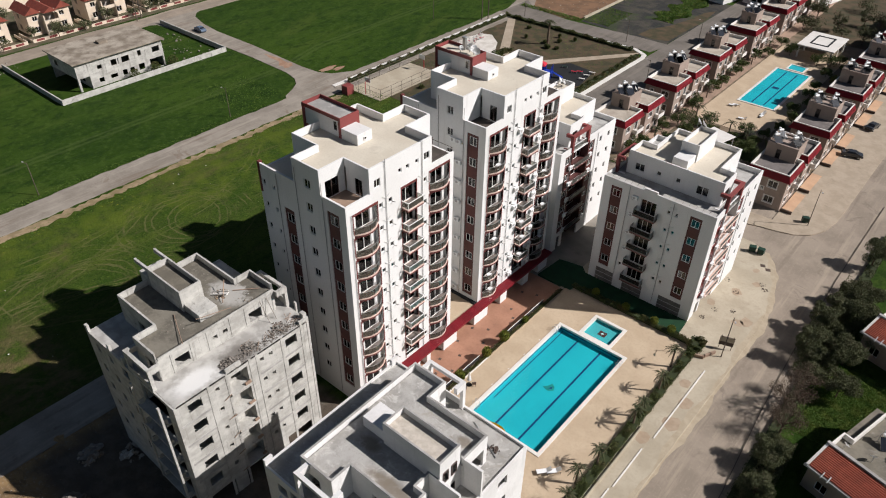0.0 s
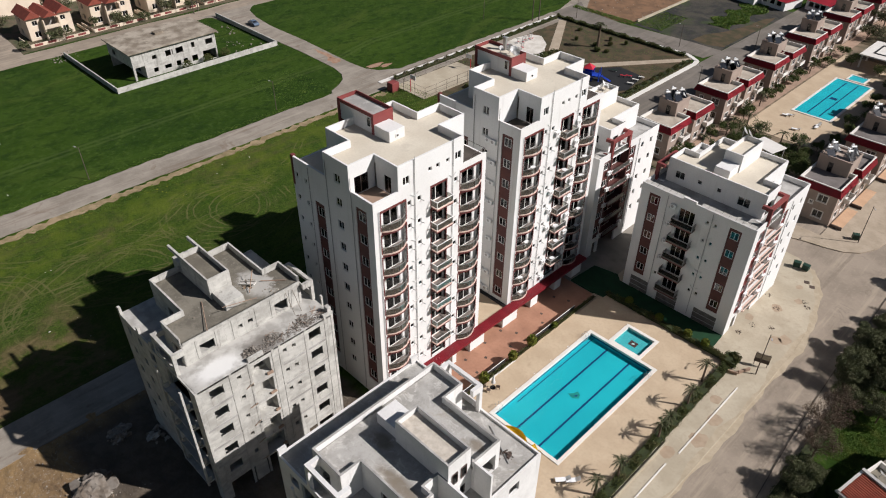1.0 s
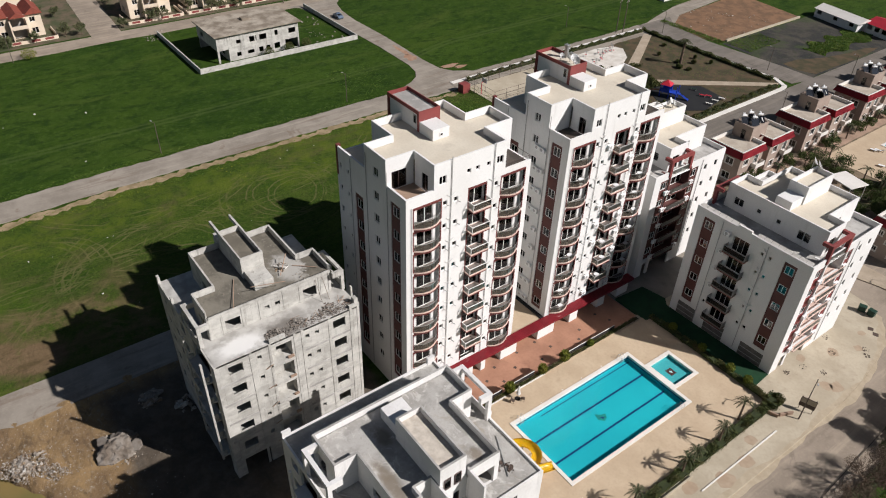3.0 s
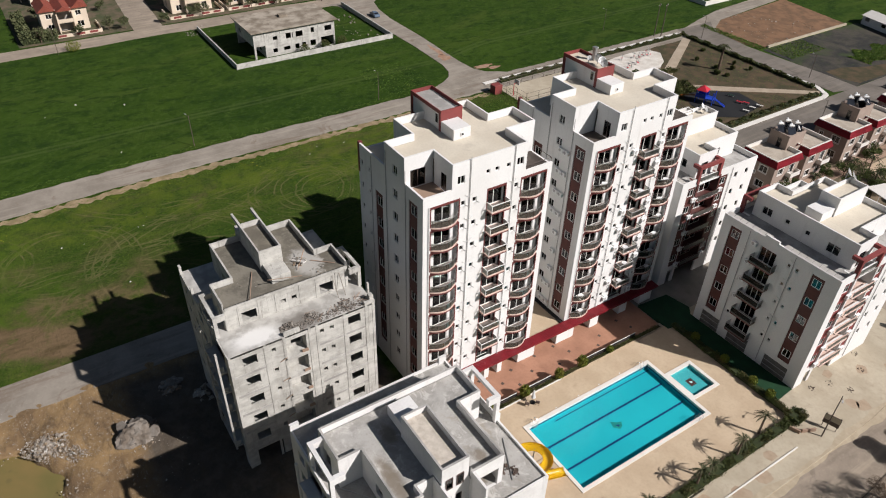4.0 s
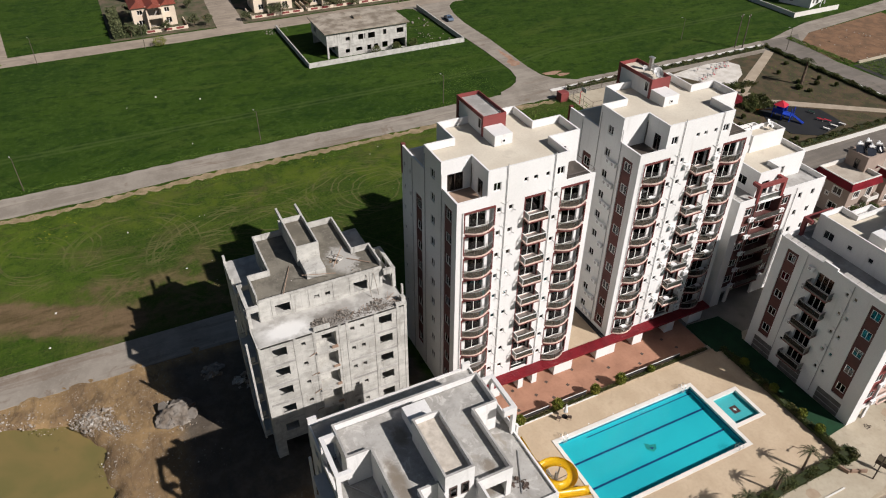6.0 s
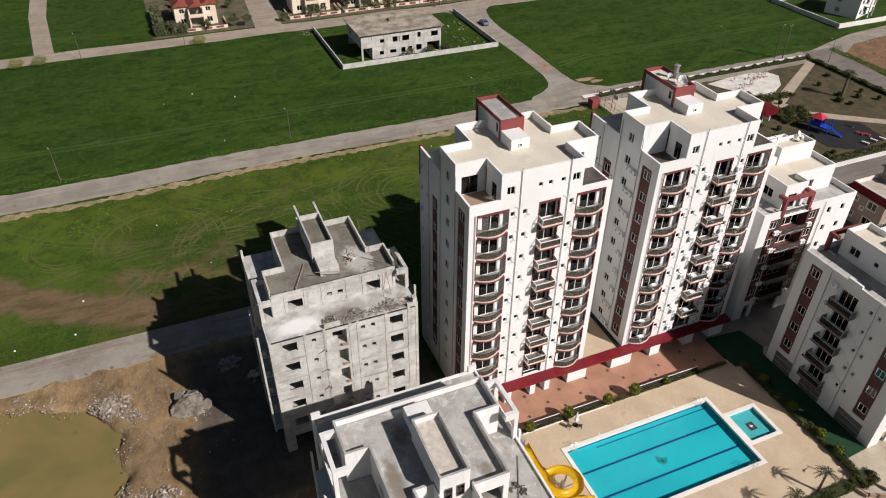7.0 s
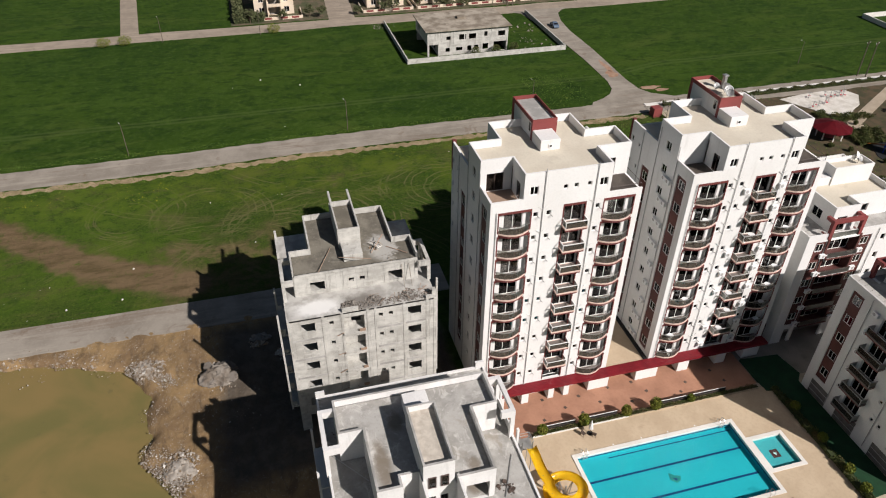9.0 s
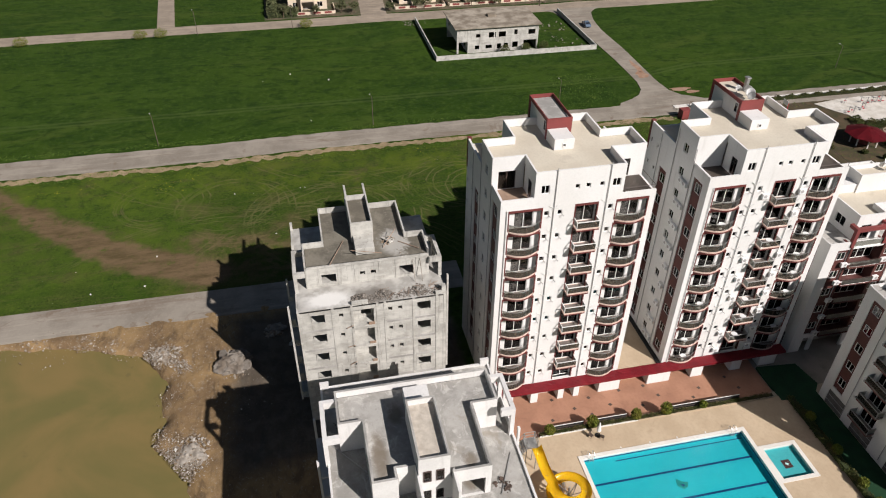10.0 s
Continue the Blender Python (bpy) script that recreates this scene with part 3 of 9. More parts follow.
def lattice(bm, u0, u1, v0, v1, holes, d0, d1, place):
    """A plate with rectangular openings, all on shared corners."""
    holes = [h for h in holes if h[0] < u1 and h[1] > u0 and h[2] < v1 and h[3] > v0]
    us = sorted({u0, u1, *[u for h in holes for u in h[:2] if u0 < u < u1]})
    vs = sorted({v0, v1, *[v for h in holes for v in h[2:] if v0 < v < v1]})
    corner = {}

    def vert(i, j, d):
        if (i, j, d) not in corner:
            corner[i, j, d] = bm.verts.new(place(us[i], vs[j], d))
        return corner[i, j, d]

    def full(i, j):
        if not (0 <= i < len(us) - 1 and 0 <= j < len(vs) - 1):
            return False
        u, v = (us[i] + us[i + 1]) / 2, (vs[j] + vs[j + 1]) / 2
        return not any(h[0] < u < h[1] and h[2] < v < h[3] for h in holes)

    for i in range(len(us) - 1):
        for j in range(len(vs) - 1):
            if not full(i, j):
                continue
            for d in (d0, d1):
                bm.faces.new([vert(i, j, d), vert(i + 1, j, d), vert(i + 1, j + 1, d), vert(i, j + 1, d)])
            for near, a, b in (((i - 1, j), (i, j), (i, j + 1)), ((i + 1, j), (i + 1, j), (i + 1, j + 1)), ((i, j - 1), (i, j), (i + 1, j)), ((i, j + 1), (i, j + 1), (i + 1, j + 1))):
                if not full(*near):
                    bm.faces.new([vert(*a, d0), vert(*b, d0), vert(*b, d1), vert(*a, d1)])


def window(parent, face, u, z, w, h, fmat=FRAME, bars=1, inset=0.12, label="", curtain=False):
    """A window in an opening: frame with mullions, and a pane; (u, z) is the opening's middle."""
    flat = Face(face.side, 0)

    def make_sash():
        bm = bmesh.new()
        e = 0.07
        c = [-w / 2 + e / 2 + (w - e) * k / (bars + 1) for k in range(bars + 2)]
        lights = [(a + e / 2, b - e / 2, -h / 2 + e, h / 2 - e) for a, b in zip(c, c[1:])]
        lattice(bm, -w / 2, w / 2, -h / 2, h / 2, lights, -inset - 0.05, -inset + 0.03, lambda u, v, d: flat.p(u, d, v))
        return mesh_of("window", bm, fmat)

    def make_pane():
        bm = bmesh.new()
        flat.box(bm, -w / 2 + 0.04, w / 2 - 0.04, -inset - 0.02, -inset - 0.005, -h / 2 + 0.04, h / 2 - 0.04)
        return mesh_of("pane", bm, GLASS)

    ob = part("window", shared(("wf", face.side, w, h, bars, inset, fmat.name), make_sash), fmat, parent, label, face.p(u, 0, z))
    pane = part("pane", shared(("wp", face.side, w, h, inset), make_pane), GLASS, ob)
    if curtain:
        def make_curtain():
            bm = bmesh.new()
            flat.box(bm, -w / 2 + 0.05, w * 0.1, -inset - 0.16, -inset - 0.12, -h / 2 + 0.05, h / 2 - 0.05)
            return mesh_of("curtain", bm, CURTAIN)
        part("curtain", shared(("wc", face.side, w, h, inset), make_curtain), CURTAIN, ob)
    return ob


def drainpipe(parent, face, u, z0, z1, branches=(), d=0.1, r=0.045):
    bm = bmesh.new()
    tube(bm, face.p(u, d, z0), face.p(u, d, z1), r, r, 6)
    pipe = part("drainpipe", bm, PIPE, parent, "grey plastic drainpipe")

    def make_branch():
        b, flat = bmesh.new(), Face(face.side, 0)
        for s in (-1, 1):
            tube(b, flat.p(0, d, 0), flat.p(0.6 * s, d * 0.6, 0.42), r * 0.75, r * 0.75, 5)
        return mesh_of("branch", b, FRAME)

    for z in branches:
        part("branch", shared(("branch", face.side, d, r), make_branch), FRAME, pipe, "white branch pipes", face.p(u, 0, z))
    return pipe


def parapet(bm, pts, z0, z1, thick=0.2, skip=()):
    """A mitred parapet along a closed plan outline (axis-aligned, counter-clockwise), on its inner side."""
    n = len(pts)
    inner = []
    for i in range(n):
        (xa, ya), (xb, yb) = pts[i], pts[(i + 1) % n]
        inner.append((-((yb > ya) - (yb < ya)), (xb > xa) - (xb < xa)))
    rings = []
    for z in (z0, z1):
        rings.append([bm.verts.new((x, y, z)) for x, y in pts])
        rings.append([bm.verts.new((x + thick * (inner[i][0] + inner[i - 1][0]), y + thick * (inner[i][1] + inner[i - 1][1]), z)) for i, (x, y) in enumerate(pts)])
    o0, i0, o1, i1 = rings
    for k in range(n):
        j = (k + 1) % n
        if k in skip:
            for m in (k, j):
                bm.faces.new((o0[m], i0[m], i1[m], o1[m]))
            continue
        for q in ((o0[k], o0[j], o1[j], o1[k]), (i0[j], i0[k], i1[k], i1[j]), (o1[k], o1[j], i1[j], i1[k]), (o0[j], o0[k], i0[k], i0[j])):
            bm.faces.new(q)
    return bm


def band_of(bm, a, b, z0, z1):
    """A bent strip between two plan curves, in one piece."""
    rows = [[bm.verts.new((x, y, z)) for x, y in c] for z in (z0, z1) for c in (a, b)]
    a0, b0, a1, b1 = rows
    for k in range(len(a) - 1):
        for q in ((a0[k], a0[k + 1], a1[k + 1], a1[k]), (b0[k + 1], b0[k], b1[k], b1[k + 1]), (a1[k], a1[k + 1], b1[k + 1], b1[k]), (a0[k + 1], a0[k], b0[k], b0[k + 1])):
            bm.faces.new(q)
    for k in (0, -1):
        bm.faces.new((a0[k], b0[k], b1[k], a1[k]))


def dish(parent_name, at, rz, r=0.6, label="white satellite dish on a short mast"):
    ob = thing("satellite_dish", at, label, "dish", rz, group="satellite dishes")

    def bowl():
        bm = bmesh.new()
        rings = []
        for k in range(5):
            a = r * k / 4
            rings.append([bm.verts.new((0.35 * a * a / r, a * math.cos(t * math.pi / 6), a * math.sin(t * math.pi / 6))) for t in range(12)] if k else [bm.verts.new((0, 0, 0))])
        for t in range(12):
            bm.faces.new((rings[0][0], rings[1][t], rings[1][(t + 1) % 12]))
            for k in range(1, 4):
                bm.faces.new((rings[k][t], rings[k + 1][t], rings[k + 1][(t + 1) % 12], rings[k][(t + 1) % 12]))
        bmesh.ops.solidify(bm, geom=bm.faces[:], thickness=0.03)
        return mesh_of("bowl", bm, PLASTIC, smooth=True)

    def mast():
        bm = bmesh.new()
        tube(bm, (-0.1, 0, 0), (-0.1, 0, r + 0.35), 0.04)
        tube(bm, (-0.1, 0, r + 0.3), (0.02, 0, r + 0.3), 0.05)
        tube(bm, (0.0, 0, r + 0.3 - r * 0.8), (0.6 * r, 0, r + 0.35), 0.02, 0.02, 5)
        return mesh_of("mast", bm, METAL)

    b = part("bowl", shared(("bowl", r), bowl), PLASTIC, ob, at=(0, 0, r + 0.3))
    b.rotation_euler = (0, radians(-35), 0)
    part("mast", shared(("mast", r), mast), METAL, ob)
    return ob


def leaf_cloud(bm, n, size, where, rnd):
    """Small folded leaf clumps, each its own island; where(k) gives a place."""
    for k in range(n):
        c = Vector(where(k))
        a = Vector((rnd.uniform(-1, 1), rnd.uniform(-1, 1), rnd.uniform(-0.6, 1))).normalized()
        b = a.orthogonal().normalized()
        b.rotate(Matrix.Rotation(rnd.uniform(0, 6.3), 3, a))
        s = size * rnd.uniform(0.6, 1.4)
        w = a.cross(b) * s * 0.55
        v = [bm.verts.new(c - b * s), bm.verts.new(c + w + a * s * 0.2), bm.verts.new(c + b * s), bm.verts.new(c - w + a * s * 0.2)]
        bm.faces.new((v[0], v[1], v[2])), bm.faces.new((v[0], v[2], v[3]))


def leaf_mesh(name, mat, n, size, where, seed):
    rnd = random.Random(seed)
    bm = bmesh.new()
    leaf_cloud(bm, n, size, lambda k: where(rnd), rnd)
    me = bpy.data.meshes.new(name)
    bm.to_mesh(me)
    bm.free()
    me.materials.append(mat)
    return me


def blob(rnd, r, rz):
    while True:
        p = Vector((rnd.uniform(-1, 1), rnd.uniform(-1, 1), rnd.uniform(-1, 1)))
        if 0.35 < p.length < 1:
            return Vector((p.x * r, p.y * r, p.z * rz))


def tree(at, height, radius, label, seed, mat=LEAF, leaves=3200, category="tree", bare=False, group="", lean=0.0, leaf=0.17):
    """A tapered trunk with limbs, and a crown of clumps with gaps."""
    rnd = random.Random(seed)
    ob = thing("tree", at, label, category, rnd.uniform(0, 360), group)
    bm = bmesh.new()
    top = Vector((lean, 0, height * 0.55))
    tube(bm, (0, 0, -0.2), top, 0.05 * height * 0.55, 0.018 * height)
    centres = []
    for k in range(11):
        a, h = k * 2.4 + rnd.uniform(-0.4, 0.4), rnd.uniform(0.28, 0.55) * height
        s = Vector((lean * h / height, 0, h))
        e = s + Vector((math.cos(a) * radius * rnd.uniform(0.45, 0.85), math.sin(a) * radius * rnd.uniform(0.45, 0.85), height * rnd.uniform(0.12, 0.42)))
        tube(bm, s, e, 0.014 * height, 0.006 * height, 6)
        centres.append((e, radius * rnd.uniform(0.32, 0.55)))
        for _ in range(3 if not bare else 7):
            e2 = e + Vector((rnd.uniform(-1, 1), rnd.uniform(-1, 1), rnd.uniform(0.1, 1))) * radius * 0.4
            tube(bm, s.lerp(e, rnd.uniform(0.5, 1)), e2, 0.006 * height, 0.002 * height, 4)
    part("trunk", bm, BARK, ob, "grey-brown trunk with limbs")
    centres.append((Vector((lean, 0, height * 0.8)), radius * 0.55))

    def where(r):
        c, rad = r.choice(centres)
        return c + blob(r, rad, rad * 0.8)

    part("crown", leaf_mesh("crown", mat, leaves, leaf if not bare else 0.07, where, seed), mat, ob)
    return ob


def palm(at, height, seed, label="young palm with arching fronds", fronds=9, length=2.2, group="palms", girth=1.0):
    rnd = random.Random(seed)
    ob = thing("palm", at, label, "palm", rnd.uniform(0, 360), group)
    bm = bmesh.new()
    n = 6
    for k in range(n):
        a, b = height * k / n, height * (k + 1) / n
        tube(bm, (0, 0, a - 0.02), (0, 0, b), (0.17 - 0.05 * k / n) * girth, (0.14 - 0.05 * k / n) * girth, 8)
    part("trunk", bm, BARK, ob, "ringed palm trunk")

    def make():
        bm = bmesh.new()
        r2 = random.Random(7)
        for f in range(fronds):
            az, up = f * 2.399 + r2.uniform(-0.2, 0.2), r2.uniform(0.45, 1.2)
            prev = Vector((0, 0, 0))
            seg = 12
            for s in range(1, seg + 1):
                q = s / seg
                rad = length * (q * math.cos(up) + 0.1 * q)
                zz = length * (q * math.sin(up) - 0.85 * q * q)
                cur = Vector((math.cos(az) * rad, math.sin(az) * rad, zz))
                side = Vector((-math.sin(az), math.cos(az), 0))
                w = 0.17 * length * math.sin(math.pi * min(1, 0.12 + q * 0.8)) * r2.uniform(0.75, 1.1)
                for sg in (-1, 1):
                    tip = cur + side * sg * w + Vector((0, 0, -w * 0.5)) + (cur - prev) * 0.3
                    bm.faces.new([bm.verts.new(prev), bm.verts.new(cur), bm.verts.new(tip), bm.verts.new(tip.lerp(prev, 0.35))])
                prev = cur
        me = bpy.data.meshes.new("fronds")
        bm.to_mesh(me)
        bm.free()
        me.materials.append(FROND)
        return me

    part("fronds", shared(("fronds", fronds, length), make), FROND, ob, at=(0, 0, height))
    return ob


def strip_leaves(name, mat, label, category, x0, x1, y0, y1, z0, z1, n, size, seed, kind="stuff", skip=None):
    """A clipped hedge: uneven leaf clumps filling a long box, round a woody core."""
    def where(r):
        x, y = r.uniform(x0, x1), r.uniform(y0, y1)
        while skip and skip(x, y):
            x, y = r.uniform(x0, x1), r.uniform(y0, y1)
        lump = 0.75 + 0.25 * math.sin(x * 1.3 + y * 1.7) + 0.12 * math.sin(x * 4 - y * 3.1)
        return Vector((x + r.gauss(0, 0.1), y + r.gauss(0, 0.1), z0 + (z1 - z0) * lump * math.sqrt(r.random())))
    ob = tagged(new(name, leaf_mesh(name, mat, n, size, where, seed)), label, category, kind=kind)
    if "hedge" in name:
        bm = bmesh.new()
        lattice(bm, x0 + 0.12, x1 - 0.12, y0 + 0.12, y1 - 0.12, [], z0, z0 + (z1 - z0) * 0.6, lambda u, v, d: (u, v, d))
        part("core", bm, TWIGS, ob, "dense twiggy core")
    return ob

# ---- ground, roads, water ----
GZ = -0.4


def ground_height(x, y):
    """Level, but for the flooded pit beside the building site."""
    shore = float(np.interp(x, (-72, -70.5, -68.5, -67, -62, -54.5, -50, -47.3, -44, -20), (-19, -13, -9, -4, -1.5, -1.0, -1.6, 2.4, 3.3, 4.0)))
    edge = min((x + 73.4 + 0.5 * math.sin(y * 0.7)) / 3.0, (shore + 0.4 * math.sin(x * 0.9) + 0.2 * math.sin(x * 1.7 + y) - y) / 3.0 + 0.4, (-14 - x) / 6.0, (y + 75) / 5.0)
    k = max(0.0, min(1.0, edge))
    z = GZ - 2.3 * k * k * (3 - 2 * k)
    if -38.9 < x < -24.4 and 48.4 < y < 78.4:
        return -2.2
    if -74 < x < -14 and -74 < y < 17 and not (-51 < x < -20 and y > 14):
        z += 0.28 * (noise.noise(Vector((x * 0.35, y * 0.35, 0.0))) + 0.5 * noise.noise(Vector((x * 1.1, y * 1.1, 3.0)))) * (1 if y < 13 else 0.3)
    return z


def make_ground():
    xs = sorted({-3000.0, -1200.0, -600.0, -300.0, -200.0, -150.0, -120.0, -100.0, -85.0, 0.0, 40.0, 100.0, 300.0, 800.0, 2000.0, -39.0, -38.8, -24.5, -24.3, *[-78 + 0.7 * k for k in range(96)]})
    ys = sorted({-2500.0, -1000.0, -400.0, -200.0, -120.0, -90.0, 30.0, 50.0, 80.0, 120.0, 160.0, 220.0, 300.0, 600.0, 1500.0, 3000.0, 48.3, 48.5, 78.3, 78.5, *[-80 + 0.7 * k for k in range(140)]})
    verts = [(x, y, ground_height(x, y)) for y in ys for x in xs]
    w = len(xs)
    faces = [(j * w + i, j * w + i + 1, (j + 1) * w + i + 1, (j + 1) * w + i) for j in range(len(ys) - 1) for i in range(w - 1)]
    me = bpy.data.meshes.new("ground")
    me.from_pydata(verts, [], faces)
    me.materials.append(GROUND)
    me.shade_smooth()
    return tagged(new("ground", me), "green winter meadow with worn tracks and bare earth", "ground", kind="structure")


make_ground()


def sheet(name, pts, z, mat, label, category, thick=0.12, kind="structure"):
    bm = bmesh.new()
    prism(bm, pts, z - thick, z)
    return solid(name, bm, mat, label, category, kind=kind)


def rect(x0, x1, y0, y1):
    return [(x0, y0), (x1, y0), (x1, y1), (x0, y1)]


def wavy(x0, x1, y0, y1, amp, step=6.0, seed=1):
    """A long strip along y with uneven edges."""
    r = random.Random(seed)
    n = int((y1 - y0) / step)
    left = [(x0 + r.uniform(-amp, amp), y0 + (y1 - y0) * k / n) for k in range(n + 1)]
    right = [(x1 + r.uniform(-amp, amp), y0 + (y1 - y0) * k / n) for k in range(n + 1)]
    return left[::-1][::-1] + right[::-1]


def flip(pts):
    return pts[::-1]


sheet("pond_water", rect(-76, -10, -85, 4), -1.25, POND, "flooded pit full of still muddy yellow-brown water", "pond", 0.05, "structure")
def swing(pts):
    """The meadow road swings gently towards the buildings at its south end."""
    return [(x + (1.05 if x > -126 else 0.6) * (1 - min(1, max(0, (y - 2) / 20))), y) for x, y in pts]


sheet("road_back", flip(swing(wavy(-130.3, -123.4, -400, 192, 0.22, 1.6))), GZ + 0.06, GRAVEL, "long straight gravel road across the meadow", "road")
sheet("road_bend", [(-123.6, 188), (-125.5, 193), (-129.5, 200), (-131.5, 217), (-141, 300), (-147.5, 300), (-138, 226), (-136.2, 206), (-133, 194), (-130.2, 185), (-123.6, 185)], GZ + 0.066, GRAVEL, "gravel road bending away past the park", "road")
sheet("verge_back", flip(swing(wavy(-122.9, -121.2, -400, 108, 0.55, 0.9, 2))), GZ + 0.03, VERGE, "dry trampled verge of sand and weeds", "verge")
RED_SOIL = surface("red_soil_stain", (0.27, 0.155, 0.10), (0.32, 0.215, 0.15), (0.2, 0.12, 0.08), big=0.8, fine=3, rough=0.95)
for cx, cy, a, b in ((-151.5, 109.6, 4.4, 0.75), (-146.4, 108.8, 2.2, 1.5), (-136.4, 114.4, 1.0, 2.6), (-134.4, 116.6, 0.8, 1.7)):
    sheet("soil_stain", [(cx + a * (1 + 0.22 * math.sin(3 * q * 0.35 + cx)) * math.cos(q * 0.35), cy + b * (1 + 0.25 * math.sin(5 * q * 0.35)) * math.sin(q * 0.35)) for q in range(18)], GZ + 0.096, RED_SOIL, "reddish soil washed over the gravel", "soil", 0.02, "stuff")
sheet("road_far", flip(wavy(-206.5, -199.5, -500, 600, 0.4, 9, 3)), GZ + 0.06, ASPHALT, "grey road in front of the distant villas", "road")
sheet("road_link", [(-129, 95), (-129, 119), (-131.2, 116.5), (-133.2, 113), (-136.5, 111.2), (-142.5, 110.8), (-164, 111.6), (-180, 111.4), (-189, 112.4), (-196, 114.4), (-199, 117), (-200.5, 121), (-200.5, 99), (-198, 102.6), (-182, 105), (-170, 105.7), (-157, 106), (-142.5, 105.6), (-138, 104.6), (-135.2, 102.8), (-133.2, 100), (-131.6, 96.5)], GZ + 0.09, GRAVEL, "dusty gravel link between two roads", "road")
sheet("road_side", [(-206, -17), (-206, -12), (-240, -15), (-400, -18), (-400, -24), (-240, -20)], GZ + 0.09, ASPHALT, "narrow side road off the villa road", "road")
sheet("road_side", [(-204, 43), (-204, 51), (-400, 62), (-400, 54)], GZ + 0.09, ASPHALT, "narrow side road between villas", "road")
sheet("road_site", [(-81, -300), (-73.6, -300), (-73.2, 4), (-72.5, 44), (-79.5, 44), (-79.6, 4)], GZ + 0.06, GRAVEL, "pale access road beside the building site", "road")
sheet("road_villa", rect(-78, -67.5, 96, 420), GZ + 0.05, ASPHALT_DARK, "asphalt lane behind the terraced villas", "road")
sheet("road_park", [(-130, 181), (-79, 181.5), (-77, 190), (-88, 190), (-110, 188.5), (-124, 190.5), (-130, 196)], GZ + 0.075, ASPHALT_DARK, "asphalt lane along the park", "road")
sheet("road_street", flip(wavy(-15.0, -5.2, -200, 500, 0.3, 3, 4)), GZ + 0.10, ASPHALT, "worn dusty street in front of the pool", "road")
sheet("block_yard", rect(-67.5, -42, 79.5, 108), GZ + 0.08, surface("damp_concrete", (0.26, 0.235, 0.20), (0.2, 0.18, 0.15), (0.14, 0.12, 0.1), big=0.3), "grey concrete yard between the blocks", "yard")
sheet("road_corner", [(-42, 96), (-12.5, 96), (-12.5, 140), (-42, 140)], GZ + 0.104, ASPHALT, "worn asphalt at the street corner", "road")
sheet("road_yard", rect(-67.5, -41.9, 108, 121), GZ + 0.098, ASPHALT, "asphalt yard behind the blocks", "road")
sheet("apron", [(-24, 30), (-14.4, 30), (-13.9, 80), (-14.1, 90), (-14.6, 96), (-15.5, 101.5), (-16.8, 105.6), (-18.5, 108.8), (-20.6, 111.0), (-23, 112.1), (-26, 112.4), (-42, 112.4), (-42, 79), (-24, 79)], GZ + 0.30, APRON, "pale stained concrete apron along the street", "pavement", 0.3)
sheet("apron", [(-42, 116.4), (-30, 116.7), (-26.5, 117.1), (-24.3, 117.8), (-21.3, 118.4), (-18.5, 119.3), (-16.2, 121.1), (-14.7, 124.1), (-13.95, 128.1), (-13.8, 134), (-13.8, 300), (-23.19, 300), (-23.19, 121.48), (-42, 121.48)], GZ + 0.28, TAN_PATH, "dusty mottled forecourt of the villas with a rounded kerb", "pavement", 0.3)
EDGE = [(-14.5, 30), (-14.4, 40), (-14.3, 50), (-14.2, 60), (-14.1, 70), (-13.95, 80), (-14.1, 90), (-14.6, 96), (-15.5, 101.5), (-16.8, 105.6), (-18.5, 108.8), (-20.6, 111.0)]
SAND = surface("blown_sand", (0.40, 0.335, 0.245), (0.35, 0.29, 0.205), (0.26, 0.21, 0.15), big=0.9, fine=3, rough=0.95)
rnd = random.Random(8)
fine_edge = [tuple(Vector(p).lerp(Vector(q), k / 8)) for p, q in zip(EDGE, EDGE[1:]) for k in range(8)] + [EDGE[-1]]
sheet("sand_drift", [(x + 0.01, y) for x, y in fine_edge] + [(x - 0.55 - 0.3 * math.sin(y * 0.31) - 0.18 * math.sin(y * 0.83 + 1) - 0.08 * math.sin(y * 2.3), y) for x, y in fine_edge[::-1]], GZ + 0.305, SAND, "blown sand along the edge of the apron", "sand", 0.02, "stuff")
sheet("sand_drift", [(x + 0.6 + 0.3 * math.sin(y * 0.27 + 2) + 0.17 * math.sin(y * 0.91) + 0.08 * math.sin(y * 2.1), y) for x, y in fine_edge] + [(x + 0.02, y) for x, y in fine_edge[::-1]], GZ + 0.13, SAND, "blown sand in the gutter of the street", "sand", 0.04, "stuff")
lumps_at = ((-20.0, 97.0), (-22.3, 99.2), (-17.4, 101.6), (-18.6, 92.0), (-20.8, 90.6), (-16.8, 100.4), (-21.6, 87.8))
for x, y in ((-19.3, 106.6), (-18.2, 106.0)):
    bm = bmesh.new()
    box(bm, -0.4, 0.4, -0.4, 0.4, 0, 0.02)
    solid("manhole_cover", bm, BRASS, "dark square cover in the concrete apron", "cover", (x, y, GZ + 0.3), 25, "manhole covers")
bm = bmesh.new()
for y0, y1 in ((44.5, 51.5), (52, 59.3), (61.8, 77.2)):
    box(bm, -16.56 + 0.035 * (y0 - 62), -16.4 + 0.035 * (y0 - 62), y0, y1, GZ + 0.25, GZ + 0.4)
solid("kerb_line", bm, COPING, "white painted kerb line on the apron", "kerb", kind="structure")
bm = bmesh.new()
rnd = random.Random(5)
